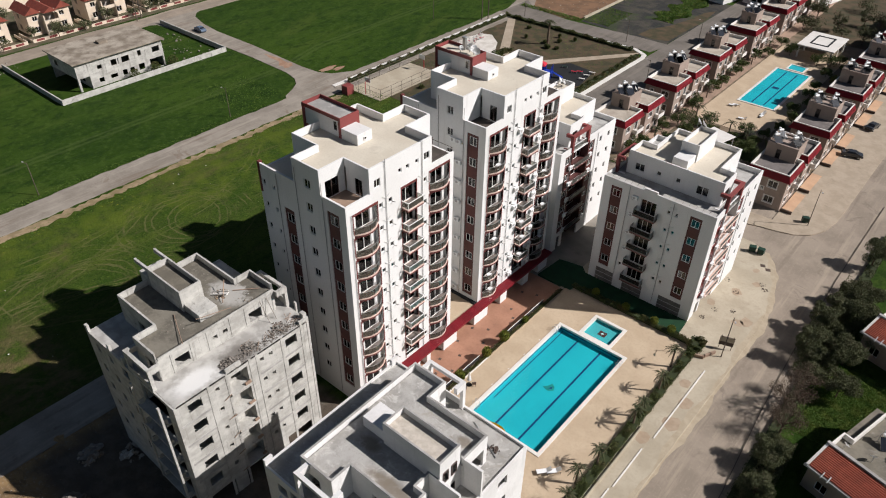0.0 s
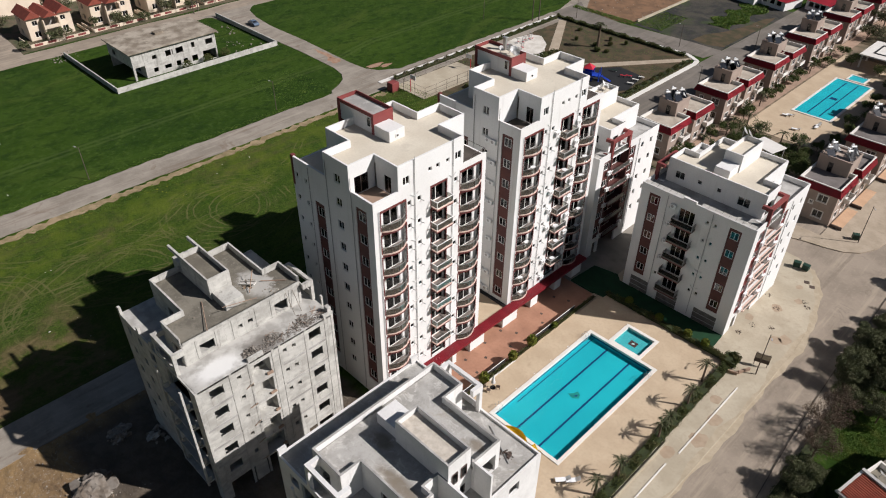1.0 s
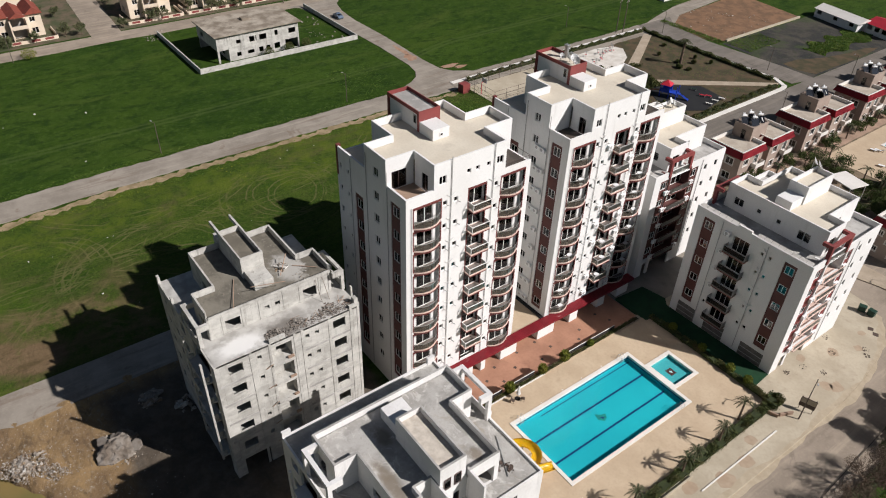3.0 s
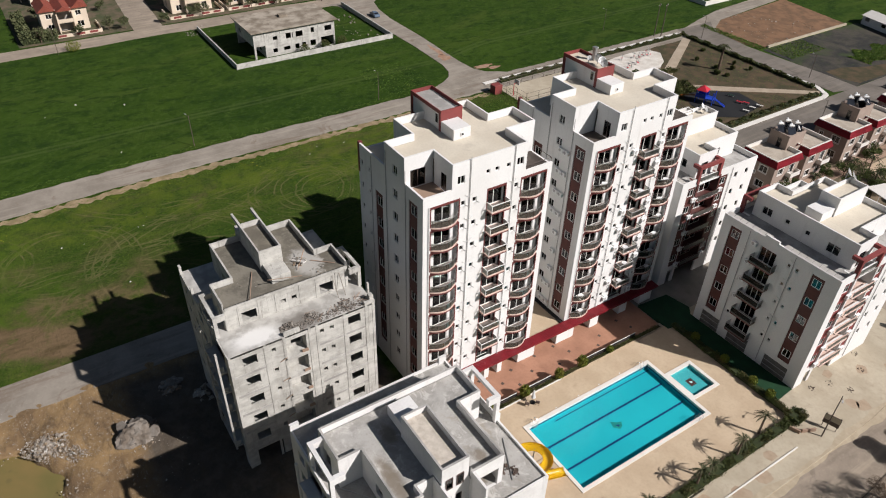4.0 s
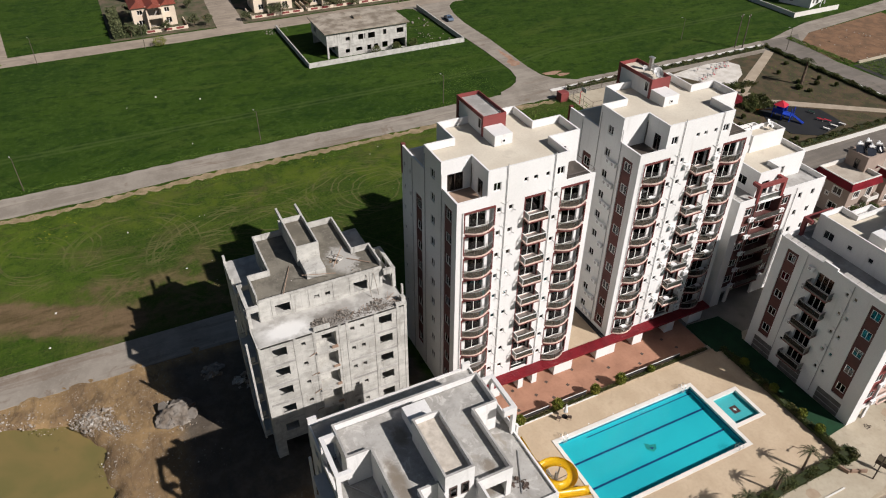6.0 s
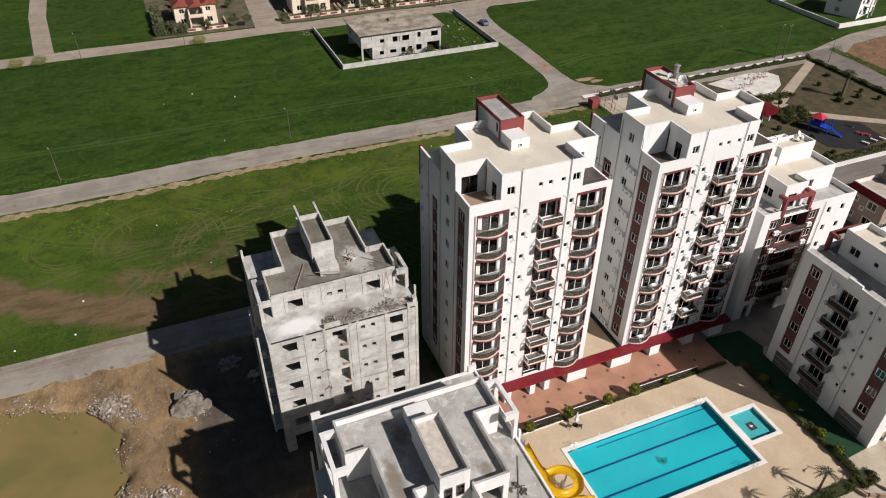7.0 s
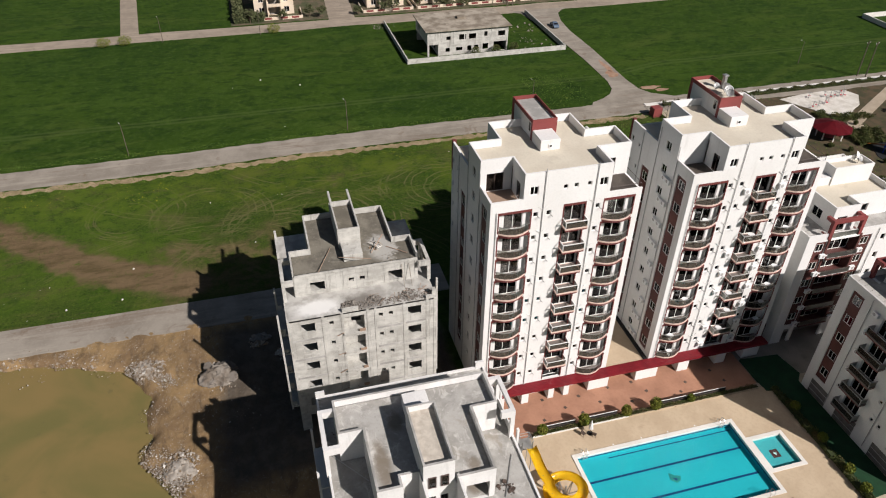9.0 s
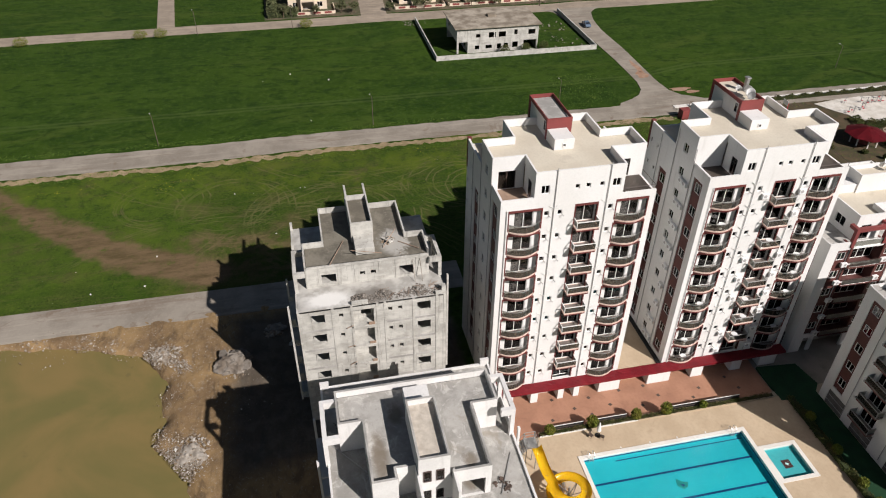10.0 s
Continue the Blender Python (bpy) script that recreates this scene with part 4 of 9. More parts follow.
for x, y, r in ((-15.7, 65.4, 1.3), (-16.0, 70.0, 1.15), (-17.6, 73.2, 0.9), (-16.0, 91, 1.1), (-20, 97, 0.9), (-18.2, 101, 0.7), (-22, 92, 0.8), (-17, 90, 0.9), (-19.6, 104.5, 0.6), (-17.6, 61, 1.0)):
    prism(bm, [(x + r * rnd.uniform(0.7, 1.1) * math.cos(k * 0.7), y + r * rnd.uniform(0.8, 1.2) * math.sin(k * 0.7)) for k in range(9)], GZ + 0.29, GZ + 0.304)
solid("sand_patch", bm, surface("sandy_stain", (0.31, 0.232, 0.16), (0.36, 0.28, 0.2), (0.25, 0.185, 0.125), big=1.0, fine=3), "dusty sand patches on the apron", "sand", kind="stuff")

sheet("garden_ground", [(-66.5, 121.5), (-23.2, 121.5), (-23.2, 224), (-66.5, 224)], GZ + 0.06, surface("garden_soil", (0.21, 0.155, 0.105), (0.12, 0.095, 0.06), (0.045, 0.06, 0.02), big=0.3, fine=2), "brown garden soil between the villa rows", "ground")
sheet("back_lots", rect(-66.5, -5.5, 224.2, 330), GZ + 0.06, SOIL, "dark rough ground beyond the villas", "ground")
sheet("garden_paving", rect(-56.5, -53.5, 122, 270), GZ + 0.12, MUTED, "dull brown paving in front of the villas", "pavement")
# the park
sheet("park_ground", [(-126.5, 113), (-79.5, 113), (-79.3, 176), (-82, 179.5), (-126, 178.5)], GZ + 0.05, SOIL, "brown park soil with thin weeds", "ground")
sheet("park_path", [(-107.4, 149.2), (-104.9, 150.4), (-122.3, 178.2), (-124.4, 177.2)], GZ + 0.11, TAN_PATH, "pale straight park path", "path")
sheet("park_path", [(-107.4, 149), (-104.5, 147.5), (-98.8, 150.4), (-80.0, 177.0), (-81.0, 179.0), (-100.6, 152.8), (-105, 152)], GZ + 0.115, TAN_PATH, "pale straight park path", "path")
bm = bmesh.new()
for a, b in (((-127.2, 108), (-127.6, 179)), ((-127.6, 179), (-83, 180.6)), ((-83, 180.6), (-79, 178.4)), ((-79, 178.4), (-78.4, 176)), ((-78.4, 176), (-78.4, 112))):
    d = (Vector(b) - Vector(a)).normalized() * 0.0
    nrm = Vector((-(Vector(b) - Vector(a)).y, (Vector(b) - Vector(a)).x)).normalized() * 0.6
    prism(bm, [(a[0] - nrm.x, a[1] - nrm.y), (b[0] - nrm.x, b[1] - nrm.y), (b[0] + nrm.x, b[1] + nrm.y), (a[0] + nrm.x, a[1] + nrm.y)], GZ - 0.1, GZ + 0.2)
solid("park_kerb", bm, COPING, "pale concrete kerb round the park", "kerb", kind="structure")
sheet("sports_court", rect(-123, -112.6, 109.5, 131.5), GZ + 0.14, APRON, "pale worn concrete ball court", "court")
sheet("fitness_floor", [(-122.0, 141.8), (-117.5, 144.2), (-114.8, 146.2), (-111.6, 146.2), (-109.6, 148.6), (-109.9, 152.2), (-112.6, 155.4), (-114.6, 158.8), (-119.4, 162.6), (-122.6, 161.4), (-123.6, 156), (-123.2, 149)], GZ + 0.15, GYM_FLOOR, "white concrete floor of an outdoor gym", "court")
sheet("playground_floor", [(-97.6, 147), (-92, 144), (-85, 144), (-81.6, 149), (-83.4, 159), (-91, 160), (-97.2, 152)], GZ + 0.13, BLACK, "dark rubber playground floor", "court")
sheet("clay_field", [(-129.6, 201), (-127.5, 195), (-123, 190.8), (-114, 189.2), (-107.5, 190.3), (-107.5, 232), (-133, 236), (-131, 217)], GZ + 0.04, CLAY, "bare orange-brown ploughed plot", "ground")
sheet("wet_field", [(-106.5, 190.3), (-90, 189.6), (-78.2, 189.4), (-77.9, 236), (-106.5, 236)], GZ + 0.03, WETLAND, "dark wet plot with weeds", "ground")
sheet("bare_soil", [(-88, 191.8), (-83, 191.2), (-79, 193), (-78.4, 216), (-79.5, 227), (-81.6, 223), (-82.4, 214), (-84.4, 205), (-87.6, 198)], GZ + 0.036, SOIL, "bare brown soil at the edge of the wet plot", "ground")
bm = bmesh.new()
box(bm, -107.3, -106.8, 193, 231, GZ, GZ + 0.6)
solid("plot_wall", bm, APRON, "low pale wall between two plots", "wall", kind="structure")

# pool terrace
PX0, PX1, PY0, PY1 = -37.3, -25.9, 49.6, 72.1
KX0, KX1, KY0, KY1 = -34.1, -28.7, 72.1, 77.2
RIM = 0.5
bm = bmesh.new()
lattice(bm, -41.1, -19.4, 37.8, 81.0, [(PX0, PX1, PY0, PY1), (KX0, KX1, PY1 - 0.001, KY1)], GZ - 0.2, 0.0, lambda u, v, d: (u, v, d))
deck = solid("pool_terrace", bm, DECK, "sand-coloured paved terrace round the pool", "terrace", kind="structure")
sheet("patio", rect(-49.5, -40.2, 40, 79.5), GZ + 0.06, TERRACOTTA, "terracotta-tiled patio below the towers", "patio", 0.3)
sheet("lawn_strip", [(-46.5, 79.6), (-40.3, 79.6), (-40.1, 81.0), (-22.6, 81.0), (-22.9, 85.1), (-40.8, 85.1), (-42, 86.2), (-46.0, 85.4)], 0.02, TURF, "strip of dark green artificial turf", "lawn", 0.5)


POOL_PALE = surface("pale_turquoise_mosaic", (0.10, 0.42, 0.43), (0.09, 0.37, 0.39), (0.14, 0.47, 0.47), big=0.3, fine=3, rough=0.5)


def pool(x0, x1, y0, y1, depth, label, lines=(), basin=POOL_FLOOR):
    ob = thing("swimming_pool", ((x0 + x1) / 2, (y0 + y1) / 2, 0), label, "pool")
    hx, hy = (x1 - x0) / 2, (y1 - y0) / 2
    bm = bmesh.new()
    box(bm, -hx, hx, -hy, -hy + RIM, -0.3, 0.10), box(bm, -hx, hx, hy - RIM, hy, -0.3, 0.10)
    box(bm, -hx, -hx + RIM, -hy + RIM, hy - RIM, -0.3, 0.098), box(bm, hx - RIM, hx, -hy + RIM, hy - RIM, -0.3, 0.098)
    part("coping", bm, COPING, ob, "white stone coping")
    bm = bmesh.new()
    ix, iy = hx - RIM, hy - RIM
    box(bm, -ix - 0.2, ix + 0.2, -iy - 0.2, iy + 0.2, -depth - 0.2, -depth)
    for a in (-1, 1):
        box(bm, *sorted((a * ix, a * (ix + 0.2))), -iy - 0.2, iy + 0.2, -depth, -0.3)
        box(bm, -ix, ix, *sorted((a * iy, a * (iy + 0.2))), -depth, -0.3)
    part("basin", bm, basin, ob, "turquoise mosaic basin")
    if lines:
        for c in lines:
            bm = bmesh.new()
            box(bm, c - 0.14, c + 0.14, -iy + 0.25, iy - 0.4, -depth, -depth + 0.006)
            part("lane_line", bm, POOL_LINE, ob, "navy lane line")
        bm = bmesh.new()
        box(bm, -ix + 0.42, -ix + 0.56, -iy + 4.2, iy - 0.1, -depth, -depth + 0.006)
        part("bench_edge", bm, POOL_LINE, ob, "navy line along the underwater bench")
        bm = bmesh.new()
        for a in (-1, 1):
            box(bm, *sorted((a * ix, a * (ix - 0.02))), -iy, iy, -0.5, -0.3), box(bm, -ix, ix, *sorted((a * iy, a * (iy - 0.02))), -0.5, -0.3)
        part("water_line_band", bm, POOL_LINE, ob, "navy mosaic band at the water line")
    bm = bmesh.new()
    v = [bm.verts.new((sx * (ix - 0.01), sy * (iy - 0.01), -0.14)) for sx, sy in ((-1, -1), (1, -1), (1, 1), (-1, 1))]
    bm.faces.new(v)
    part("water", bm, WATER, ob, "clear blue-green water")
    return ob


main_pool = pool(PX0, PX1, PY0, PY1, 0.8, "large turquoise swimming pool with two lane lines", (-1.9, 1.9))
kid_pool = pool(KX0, KX1, KY0, KY1, 0.5, "small square turquoise paddling pool beside the large one", basin=POOL_PALE)
bm = bmesh.new()
prism(bm, [(-0.85, -0.5), (0.1, -0.75), (0.75, -0.2), (0.5, 0.45), (-0.1, 0.8), (-0.3, 0.15)], -0.8, -0.79)
part("floor_motif", bm, surface("teal_mosaic", (0.03, 0.30, 0.24), (0.02, 0.2, 0.18), None, big=1.5), main_pool, "dark green mosaic motif")
bm = bmesh.new()
prism(bm, [(0.0, -0.3), (0.42, -0.1), (0.25, 0.25), (0.05, 0.1)], -0.79, -0.784)
part("floor_motif", bm, POOL_LINE, main_pool, "navy mosaic motif")
bm = bmesh.new()
box(bm, -0.6, 0.6, -0.55, 0.55, -0.5, -0.494)
part("floor_motif", bm, MAROON, kid_pool, "dark red mosaic motif")
bm = bmesh.new()
prism(bm, [(-0.25, -0.08), (0.0, -0.2), (0.3, 0.08), (0.08, 0.1), (0.0, 0.32), (-0.12, 0.08)], -0.5, -0.488)
part("floor_motif", bm, PLASTIC, kid_pool, "white mosaic motif")


def pool_ladder(at, rz):
    ob = thing("pool_ladder", at, "chrome ladder at the pool's edge", "ladder", rz, "pool ladders")
    for s in (-0.3, 0.3):
        bm = bmesh.new()
        pts = [(-0.5, s, 0.1), (-0.5, s, 0.75), (-0.1, s, 0.85), (0.2, s, 0.6), (0.2, s, -0.6)]
        for a, b in zip(pts, pts[1:]):
            tube(bm, a, b, 0.03, 0.03, 6)
        part("side_rail", bm, METAL, ob)
    for z in (-0.15, -0.4):
        bm = bmesh.new()
        tube(bm, (0.2, -0.3, z), (0.2, 0.3, z), 0.03, 0.03, 6)
        part("rung", bm, METAL, ob)
    return ob


pool_ladder((-36.85, 51.2, 0.0), 0)
pool_ladder((-36.85, 70.3, 0.0), 0)
pool_ladder((-26.35, 70.0, 0.0), 180)
for x, y in ((-44.9, 52.1), (-46.3, 54.6), (-43.5, 54.0), (-46.7, 59.1), (-44.6, 57.0), (-44.8, 64.0), (-46.8, 62.7), (-43.5, 68.5), (-44.9, 70.0), (-46.9, 49.6), (-43.6, 48.6), (-46.0, 74.5), (-43.8, 75.4), (-43.6, 61.2)):
    bm = bmesh.new()
    box(bm, -0.2, 0.2, -0.2, 0.2, 0, 0.02)
    solid("floor_drain", bm, BRASS, "small dark drain cover in the patio", "drain", (x, y, GZ + 0.06), 20, "patio drains")

# ---- the two tall towers ----
FLOORS = [2.15 + 3.13 * k for k in range(11)]
TERR, ROOF, PAR = FLOORS[9], FLOORS[10], 34.4
ROOF_PLAN = [(0, 3.7), (0, 14.0), (-3.9, 14.0), (-3.9, 18.1), (-8.2, 18.1), (-8.2, 14.3), (-12.7, 14.3), (-12.7, 3.7), (-8.4, 3.7), (-8.4, 0), (-3.9, 0), (-3.9, 3.7)]
TD, TW = 15.0, 18.1


def arc(w, bulge, n=10):
    return [(bulge * (1 - (2 * k / n - 1) ** 2), w * (k / n - 0.5)) for k in range(n + 1)]


def round_balcony(parent, u, z, w=3.75, bulge=0.8):
    def slab():
        bm = bmesh.new()
        prism(bm, [(-1.0, -w / 2)] + arc(w, bulge) + [(-1.0, w / 2)], -0.14, 0.0)
        return mesh_of("balcony", bm, PINK)

    def sheet_of(inset, z0, z1, t, mat, name):
        bm = bmesh.new()
        a, b = arc(w - 0.16, bulge - inset), arc(w - 0.16 - 2 * t, bulge - inset - t)
        band_of(bm, a, b, z0, z1)
        return mesh_of(name, bm, mat)

    def under():
        bm = bmesh.new()
        a, b = arc(w - 0.06, bulge - 0.06), arc(w - 0.4, bulge - 0.25)
        band_of(bm, a, b, -0.4, -0.14)
        return mesh_of("band", bm, MAROON)

    ob = part("balcony", shared(("rb", w), slab), PINK, parent, "rounded balcony with smoked glass", (0, u, z))
    def tiles():
        bm = bmesh.new()
        prism(bm, [(-0.55, -w / 2 + 0.12)] + arc(w - 0.24, bulge - 0.12) + [(-0.55, w / 2 - 0.12)], 0.0, 0.012)
        return mesh_of("floor", bm, BALCONY_TILE)

    part("floor", shared(("rbf", w), tiles), BALCONY_TILE, ob, "brown balcony tiles")
    part("band", shared(("rbu", w), under), MAROON, ob, "maroon band under the slab")
    part("railing", shared(("rbg", w), lambda: sheet_of(0.08, 0.06, 0.86, 0.02, RAIL_GLASS, "railing")), RAIL_GLASS, ob, "smoked curved glass")
    def post():
        bm = bmesh.new()
        box(bm, -0.025, 0.025, -0.025, 0.025, 0.012, 0.87)
        return mesh_of("rail_post", bm, FRAME_DARK)

    for k in range(5):
        q = (k / 4 - 0.5) * 0.94
        part("rail_post", shared(("rbp",), post), FRAME_DARK, ob, at=((bulge - 0.09) * (1 - (2 * q) ** 2), q * (w - 0.16), 0))
    part("handrail", shared(("rbh", w), lambda: sheet_of(0.06, 0.86, 0.93, 0.06, METAL, "handrail")), METAL, ob, "metal handrail")
    return ob


def straight_balcony(parent, face, u, z, w=2.75, out=1.15, mat=PINK, hand=FRAME):
    flat = Face(face.side, 0)

    def slab():
        bm = bmesh.new()
        flat.box(bm, -w / 2, w / 2, -0.9, out, -0.14, 0)
        return mesh_of("balcony", bm, mat)

    def tiles():
        bm = bmesh.new()
        flat.box(bm, -w / 2 + 0.1, w / 2 - 0.1, -0.45, out - 0.12, 0.0, 0.012)
        return mesh_of("floor", bm, BALCONY_TILE)

    def band():
        bm = bmesh.new()
        flat.box(bm, -w / 2 + 0.05, w / 2 - 0.05, 0.02, out - 0.05, -0.36, -0.14)
        return mesh_of("band", bm, MAROON)

    def rail():
        bm = bmesh.new()
        flat.box(bm, -w / 2 + 0.06, w / 2 - 0.06, out - 0.09, out - 0.07, 0.06, 0.8)
        for s in (-1, 1):
            flat.box(bm, *sorted((s * (w / 2 - 0.06), s * (w / 2 - 0.08))), 0.0, out - 0.09, 0.06, 0.8)
        return mesh_of("railing", bm, RAIL_GLASS)

    def top():
        bm = bmesh.new()
        flat.box(bm, -w / 2 + 0.03, w / 2 - 0.03, out - 0.12, out - 0.04, 0.82, 0.9)
        for s in (-1, 1):
            flat.box(bm, *sorted((s * (w / 2 - 0.03), s * (w / 2 - 0.11))), 0, out - 0.12, 0.82, 0.9)
            flat.box(bm, *sorted((s * (w / 2 - 0.03), s * (w / 2 - 0.09))), out - 0.1, out - 0.04, 0, 0.82)
        return mesh_of("handrail", bm, hand)

    key = (face.side, w, out, mat.name, hand.name)
    ob = part("balcony", shared(("sb", *key), slab), mat, parent, "straight balcony with smoked glass", face.p(u, 0, z))
    part("floor", shared(("sbf", *key), tiles), BALCONY_TILE, ob, "brown balcony tiles")
    part("band", shared(("sbb", *key), band), MAROON, ob, "maroon band under the slab")
    part("railing", shared(("sbr", *key), rail), RAIL_GLASS, ob, "smoked glass panels")
    part("handrail", shared(("sbt", *key), top), hand, ob, "metal handrail")
    return ob


def trim(parent, face, u, z0, w, h, mat=MAROON):
    flat = Face(face.side, 0)

    def make():
        bm = bmesh.new()
        for s in (-1, 1):
            flat.box(bm, *sorted((s * w / 2, s * (w / 2 + 0.14))), -0.3, 0.03, 0, h + 0.3)
        flat.box(bm, -w / 2, w / 2, -0.3, 0.028, h, h + 0.3)
        return mesh_of("trim", bm, mat)

    return part("trim", shared(("trim", face.side, w, h, mat.name), make), mat, parent, "maroon trim round the opening", face.p(u, 0, z0))


def ac_unit(parent, face, u, z):
    flat = Face(face.side, 0)

    def case():
        bm = bmesh.new()
        flat.box(bm, -0.42, 0.42, 0.08, 0.42, -0.3, 0.3)
        flat.box(bm, -0.35, -0.3, 0.0, 0.4, -0.36, -0.3), flat.box(bm, 0.3, 0.35, 0.0, 0.4, -0.36, -0.3)
        return mesh_of("air_conditioner", bm, PLASTIC)

    def grille():
        bm = bmesh.new()
        for k in range(10):
            a, b = k * 0.628, (k + 1) * 0.628
            pts = [flat.p(-0.1, 0.425, 0), flat.p(-0.1 + 0.23 * math.cos(a), 0.425, 0.23 * math.sin(a)), flat.p(-0.1 + 0.23 * math.cos(b), 0.425, 0.23 * math.sin(b))]
            bm.faces.new([bm.verts.new(p) for p in pts])
        return mesh_of("grille", bm, PIPE)

    ob = part("air_conditioner", shared(("ac", face.side), case), PLASTIC, parent, "white air-conditioner unit", face.p(u, 0, z))
    part("grille", shared(("acg", face.side), grille), PIPE, ob, "dark fan grille")


def tower(at, label, lived, seed):
    rnd = random.Random(seed)
    ob = thing("apartment_tower", at, label, "building", group="apartment towers")
    front, left, right, back = Face("+x", 0), Face("-y", 0), Face("+y", TW), Face("-x", -TD)
    cols = {"L": (2.88, 3.66), "M": (9.96, 2.5), "R": (15.4, 3.66)}
    smalls = (5.3, 6.85, 12.8)
    H = 2.4
    # front wall
    holes = []
    for f in FLOORS[:9]:
        for u, w in cols.values():
            holes.append((u - w / 2, u + w / 2, f, f + H))
        for u in smalls:
            holes.append((u - 0.28, u + 0.28, f + 1.52, f + 2.18))
    for u, w in cols.values():
        holes.append((u - w / 2, u + w / 2, GZ + 0.06, 1.75))
    top = [(4.9, 0.95, 1.05), (8.55, 0.52, 0.56), (9.8, 0.52, 0.56), (11.4, 0.52, 0.56), (13.1, 0.95, 1.0)]
    for u, w, h in top:
        holes.append((u - w / 2, u + w / 2, TERR + 1.85 - h / 2, TERR + 1.85 + h / 2))
    bm = bmesh.new()
    front.wall(bm, 0, TW, GZ, TERR, holes)
    part("wall", bm, WHITE, ob, "white rendered front wall")
    for u0, u1, z1 in ((3.7, 14.0, ROOF), (0, 3.7, 31.25), (14.0, TW, 30.62)):
        bm = bmesh.new()
        front.wall(bm, u0, u1, TERR, z1, holes)
        part("upper_wall", bm, WHITE, ob, "white upper front wall")
    # left wall with two cladding strips
    s1, s2 = (-3.05, -1.15), (-10.9, -9.1)
    lholes = [(s1[0], s1[1], 2.4, 29.7), (s2[0], s2[1], 2.4, 26.8)]
    lw = []
    for k, f in enumerate(FLOORS[:10]):
        lw.append((-6.05, f + 1.55, 1.05, 1.15, 1))
        if k < 9:
            lw += [(-14.2, f + 1.7, 0.55, 0.75, 0), (-12.4, f + 1.6, 0.45, 0.6, 0)]
    lholes += [(u - w / 2, u + w / 2, z - h / 2, z + h / 2) for u, z, w, h, _ in lw]
    bm = bmesh.new()
    left.wall(bm, -TD, -0.25, GZ, TERR, lholes)
    part("wall", bm, WHITE, ob, "white rendered side wall")
    for u0, u1, z1 in ((-8.4, -3.9, ROOF), (-TD, -8.4, 31.25), (-3.9, -0.25, 31.25)):
        bm = bmesh.new()
        left.wall(bm, u0, u1, TERR, z1, lholes)
        part("upper_wall", bm, WHITE, ob, "white upper side wall")
    for u, z, w, h, bars in lw:
        if z < TERR or abs(u + 6.05) < 0.1:
            window(ob, left, u, z, w, h, bars=bars, curtain=rnd.random() < 0.3)
    for (a, b), ztop, n in ((s1, 29.7, 9), (s2, 26.8, 8)):
        inner = Face("-y", 0.12)
        hs = [((a + b) / 2 - 0.6, (a + b) / 2 + 0.6, f + 0.75, f + 2.05) for f in FLOORS[:n]]
        bm = bmesh.new()
        inner.wall(bm, a, b, 2.4, ztop, hs, 0.13)
        part("cladding_strip", bm, STRIP, ob, "red-brown cladding strip")
        for h in hs:
            window(ob, inner, (h[0] + h[1]) / 2, (h[2] + h[3]) / 2, 1.2, 1.3, inset=0.06, curtain=rnd.random() < 0.4)
    bm = bmesh.new()
    right.wall(bm, -TD, -0.25, GZ, TERR, [(-8.5, -7.3, f + 0.9, f + 2.1) for f in FLOORS[:9]])
    part("wall", bm, WHITE, ob, "white rendered side wall")
    for u0, u1, z1 in ((-8.2, -3.9, ROOF), (-TD, -8.2, 31.0)):
        bm = bmesh.new()
        right.wall(bm, u0, u1, TERR, z1)
        part("upper_wall", bm, WHITE, ob, "white upper side wall")
    for f in FLOORS[:9]:
        window(ob, right, -7.9, f + 1.5, 1.2, 1.2)
    bm = bmesh.new()
    back.wall(bm, 0.25, TW - 0.25, GZ, TERR, [(u, u + 1.4, f + 0.9, f + 2.2) for f in FLOORS[:9] for u in (3, 12.5)])
    part("wall", bm, WHITE, ob, "white rendered back wall")
    # penthouse walls round the corner terraces
    for side, base, u0, u1, hs in (("+x", -3.9, 0.25, 3.7, [] if lived else [(0.75, 2.75, TERR + 0.05, TERR + 2.3)]), ("-y", 3.7, -3.65, -0.25, [(-2.3, -1.15, TERR + 0.05, TERR + 2.2)]),
                                   ("+x", -3.9, 14.0, TW - 0.25, [(14.6, 16.4, TERR + 0.05, TERR + 2.3)]), ("+y", 14.0, -3.9, -0.25, []), ("-y", 3.7, -12.7, -8.4, []),
                                   ("-x", -8.4, 0.25, 3.7, []), ("+y", 14.3, -12.7, -8.2, []), ("-x", -8.2, 14.3, TW - 0.25, []), ("-x", -12.7, 3.95, 14.05, [])):
        bm = bmesh.new()
        Face(side, base).wall(bm, u0, u1, TERR, ROOF, hs)
        part("penthouse_wall", bm, WHITE, ob, "white penthouse wall")
    if not lived:
        window(ob, Face("+x", -3.9), 1.75, TERR + 1.175, 2.0, 2.25, FRAME_DARK, 1, 0.1, "sliding terrace door")
    window(ob, Face("-y", 3.7), -1.725, TERR + 1.125, 1.15, 2.15, FRAME_DARK, 1, 0.1, "terrace door")
    window(ob, Face("+x", -3.9), 15.5, TERR + 1.175, 1.8, 2.25, FRAME_DARK, 1, 0.1, "sliding terrace door")
    for u, w, h in top:
        window(ob, front, u, TERR + 1.85, w, h, bars=1 if w > 0.6 else 0)
    # slabs
    bm = bmesh.new()
    prism(bm, [(x * 0.985 - 0.12, 0.2 + y * 0.978) for x, y in ROOF_PLAN], ROOF - 0.25, ROOF)
    part("roof_floor", bm, ROOF_BEIGE, ob, "beige roof screed")
    bm = bmesh.new()
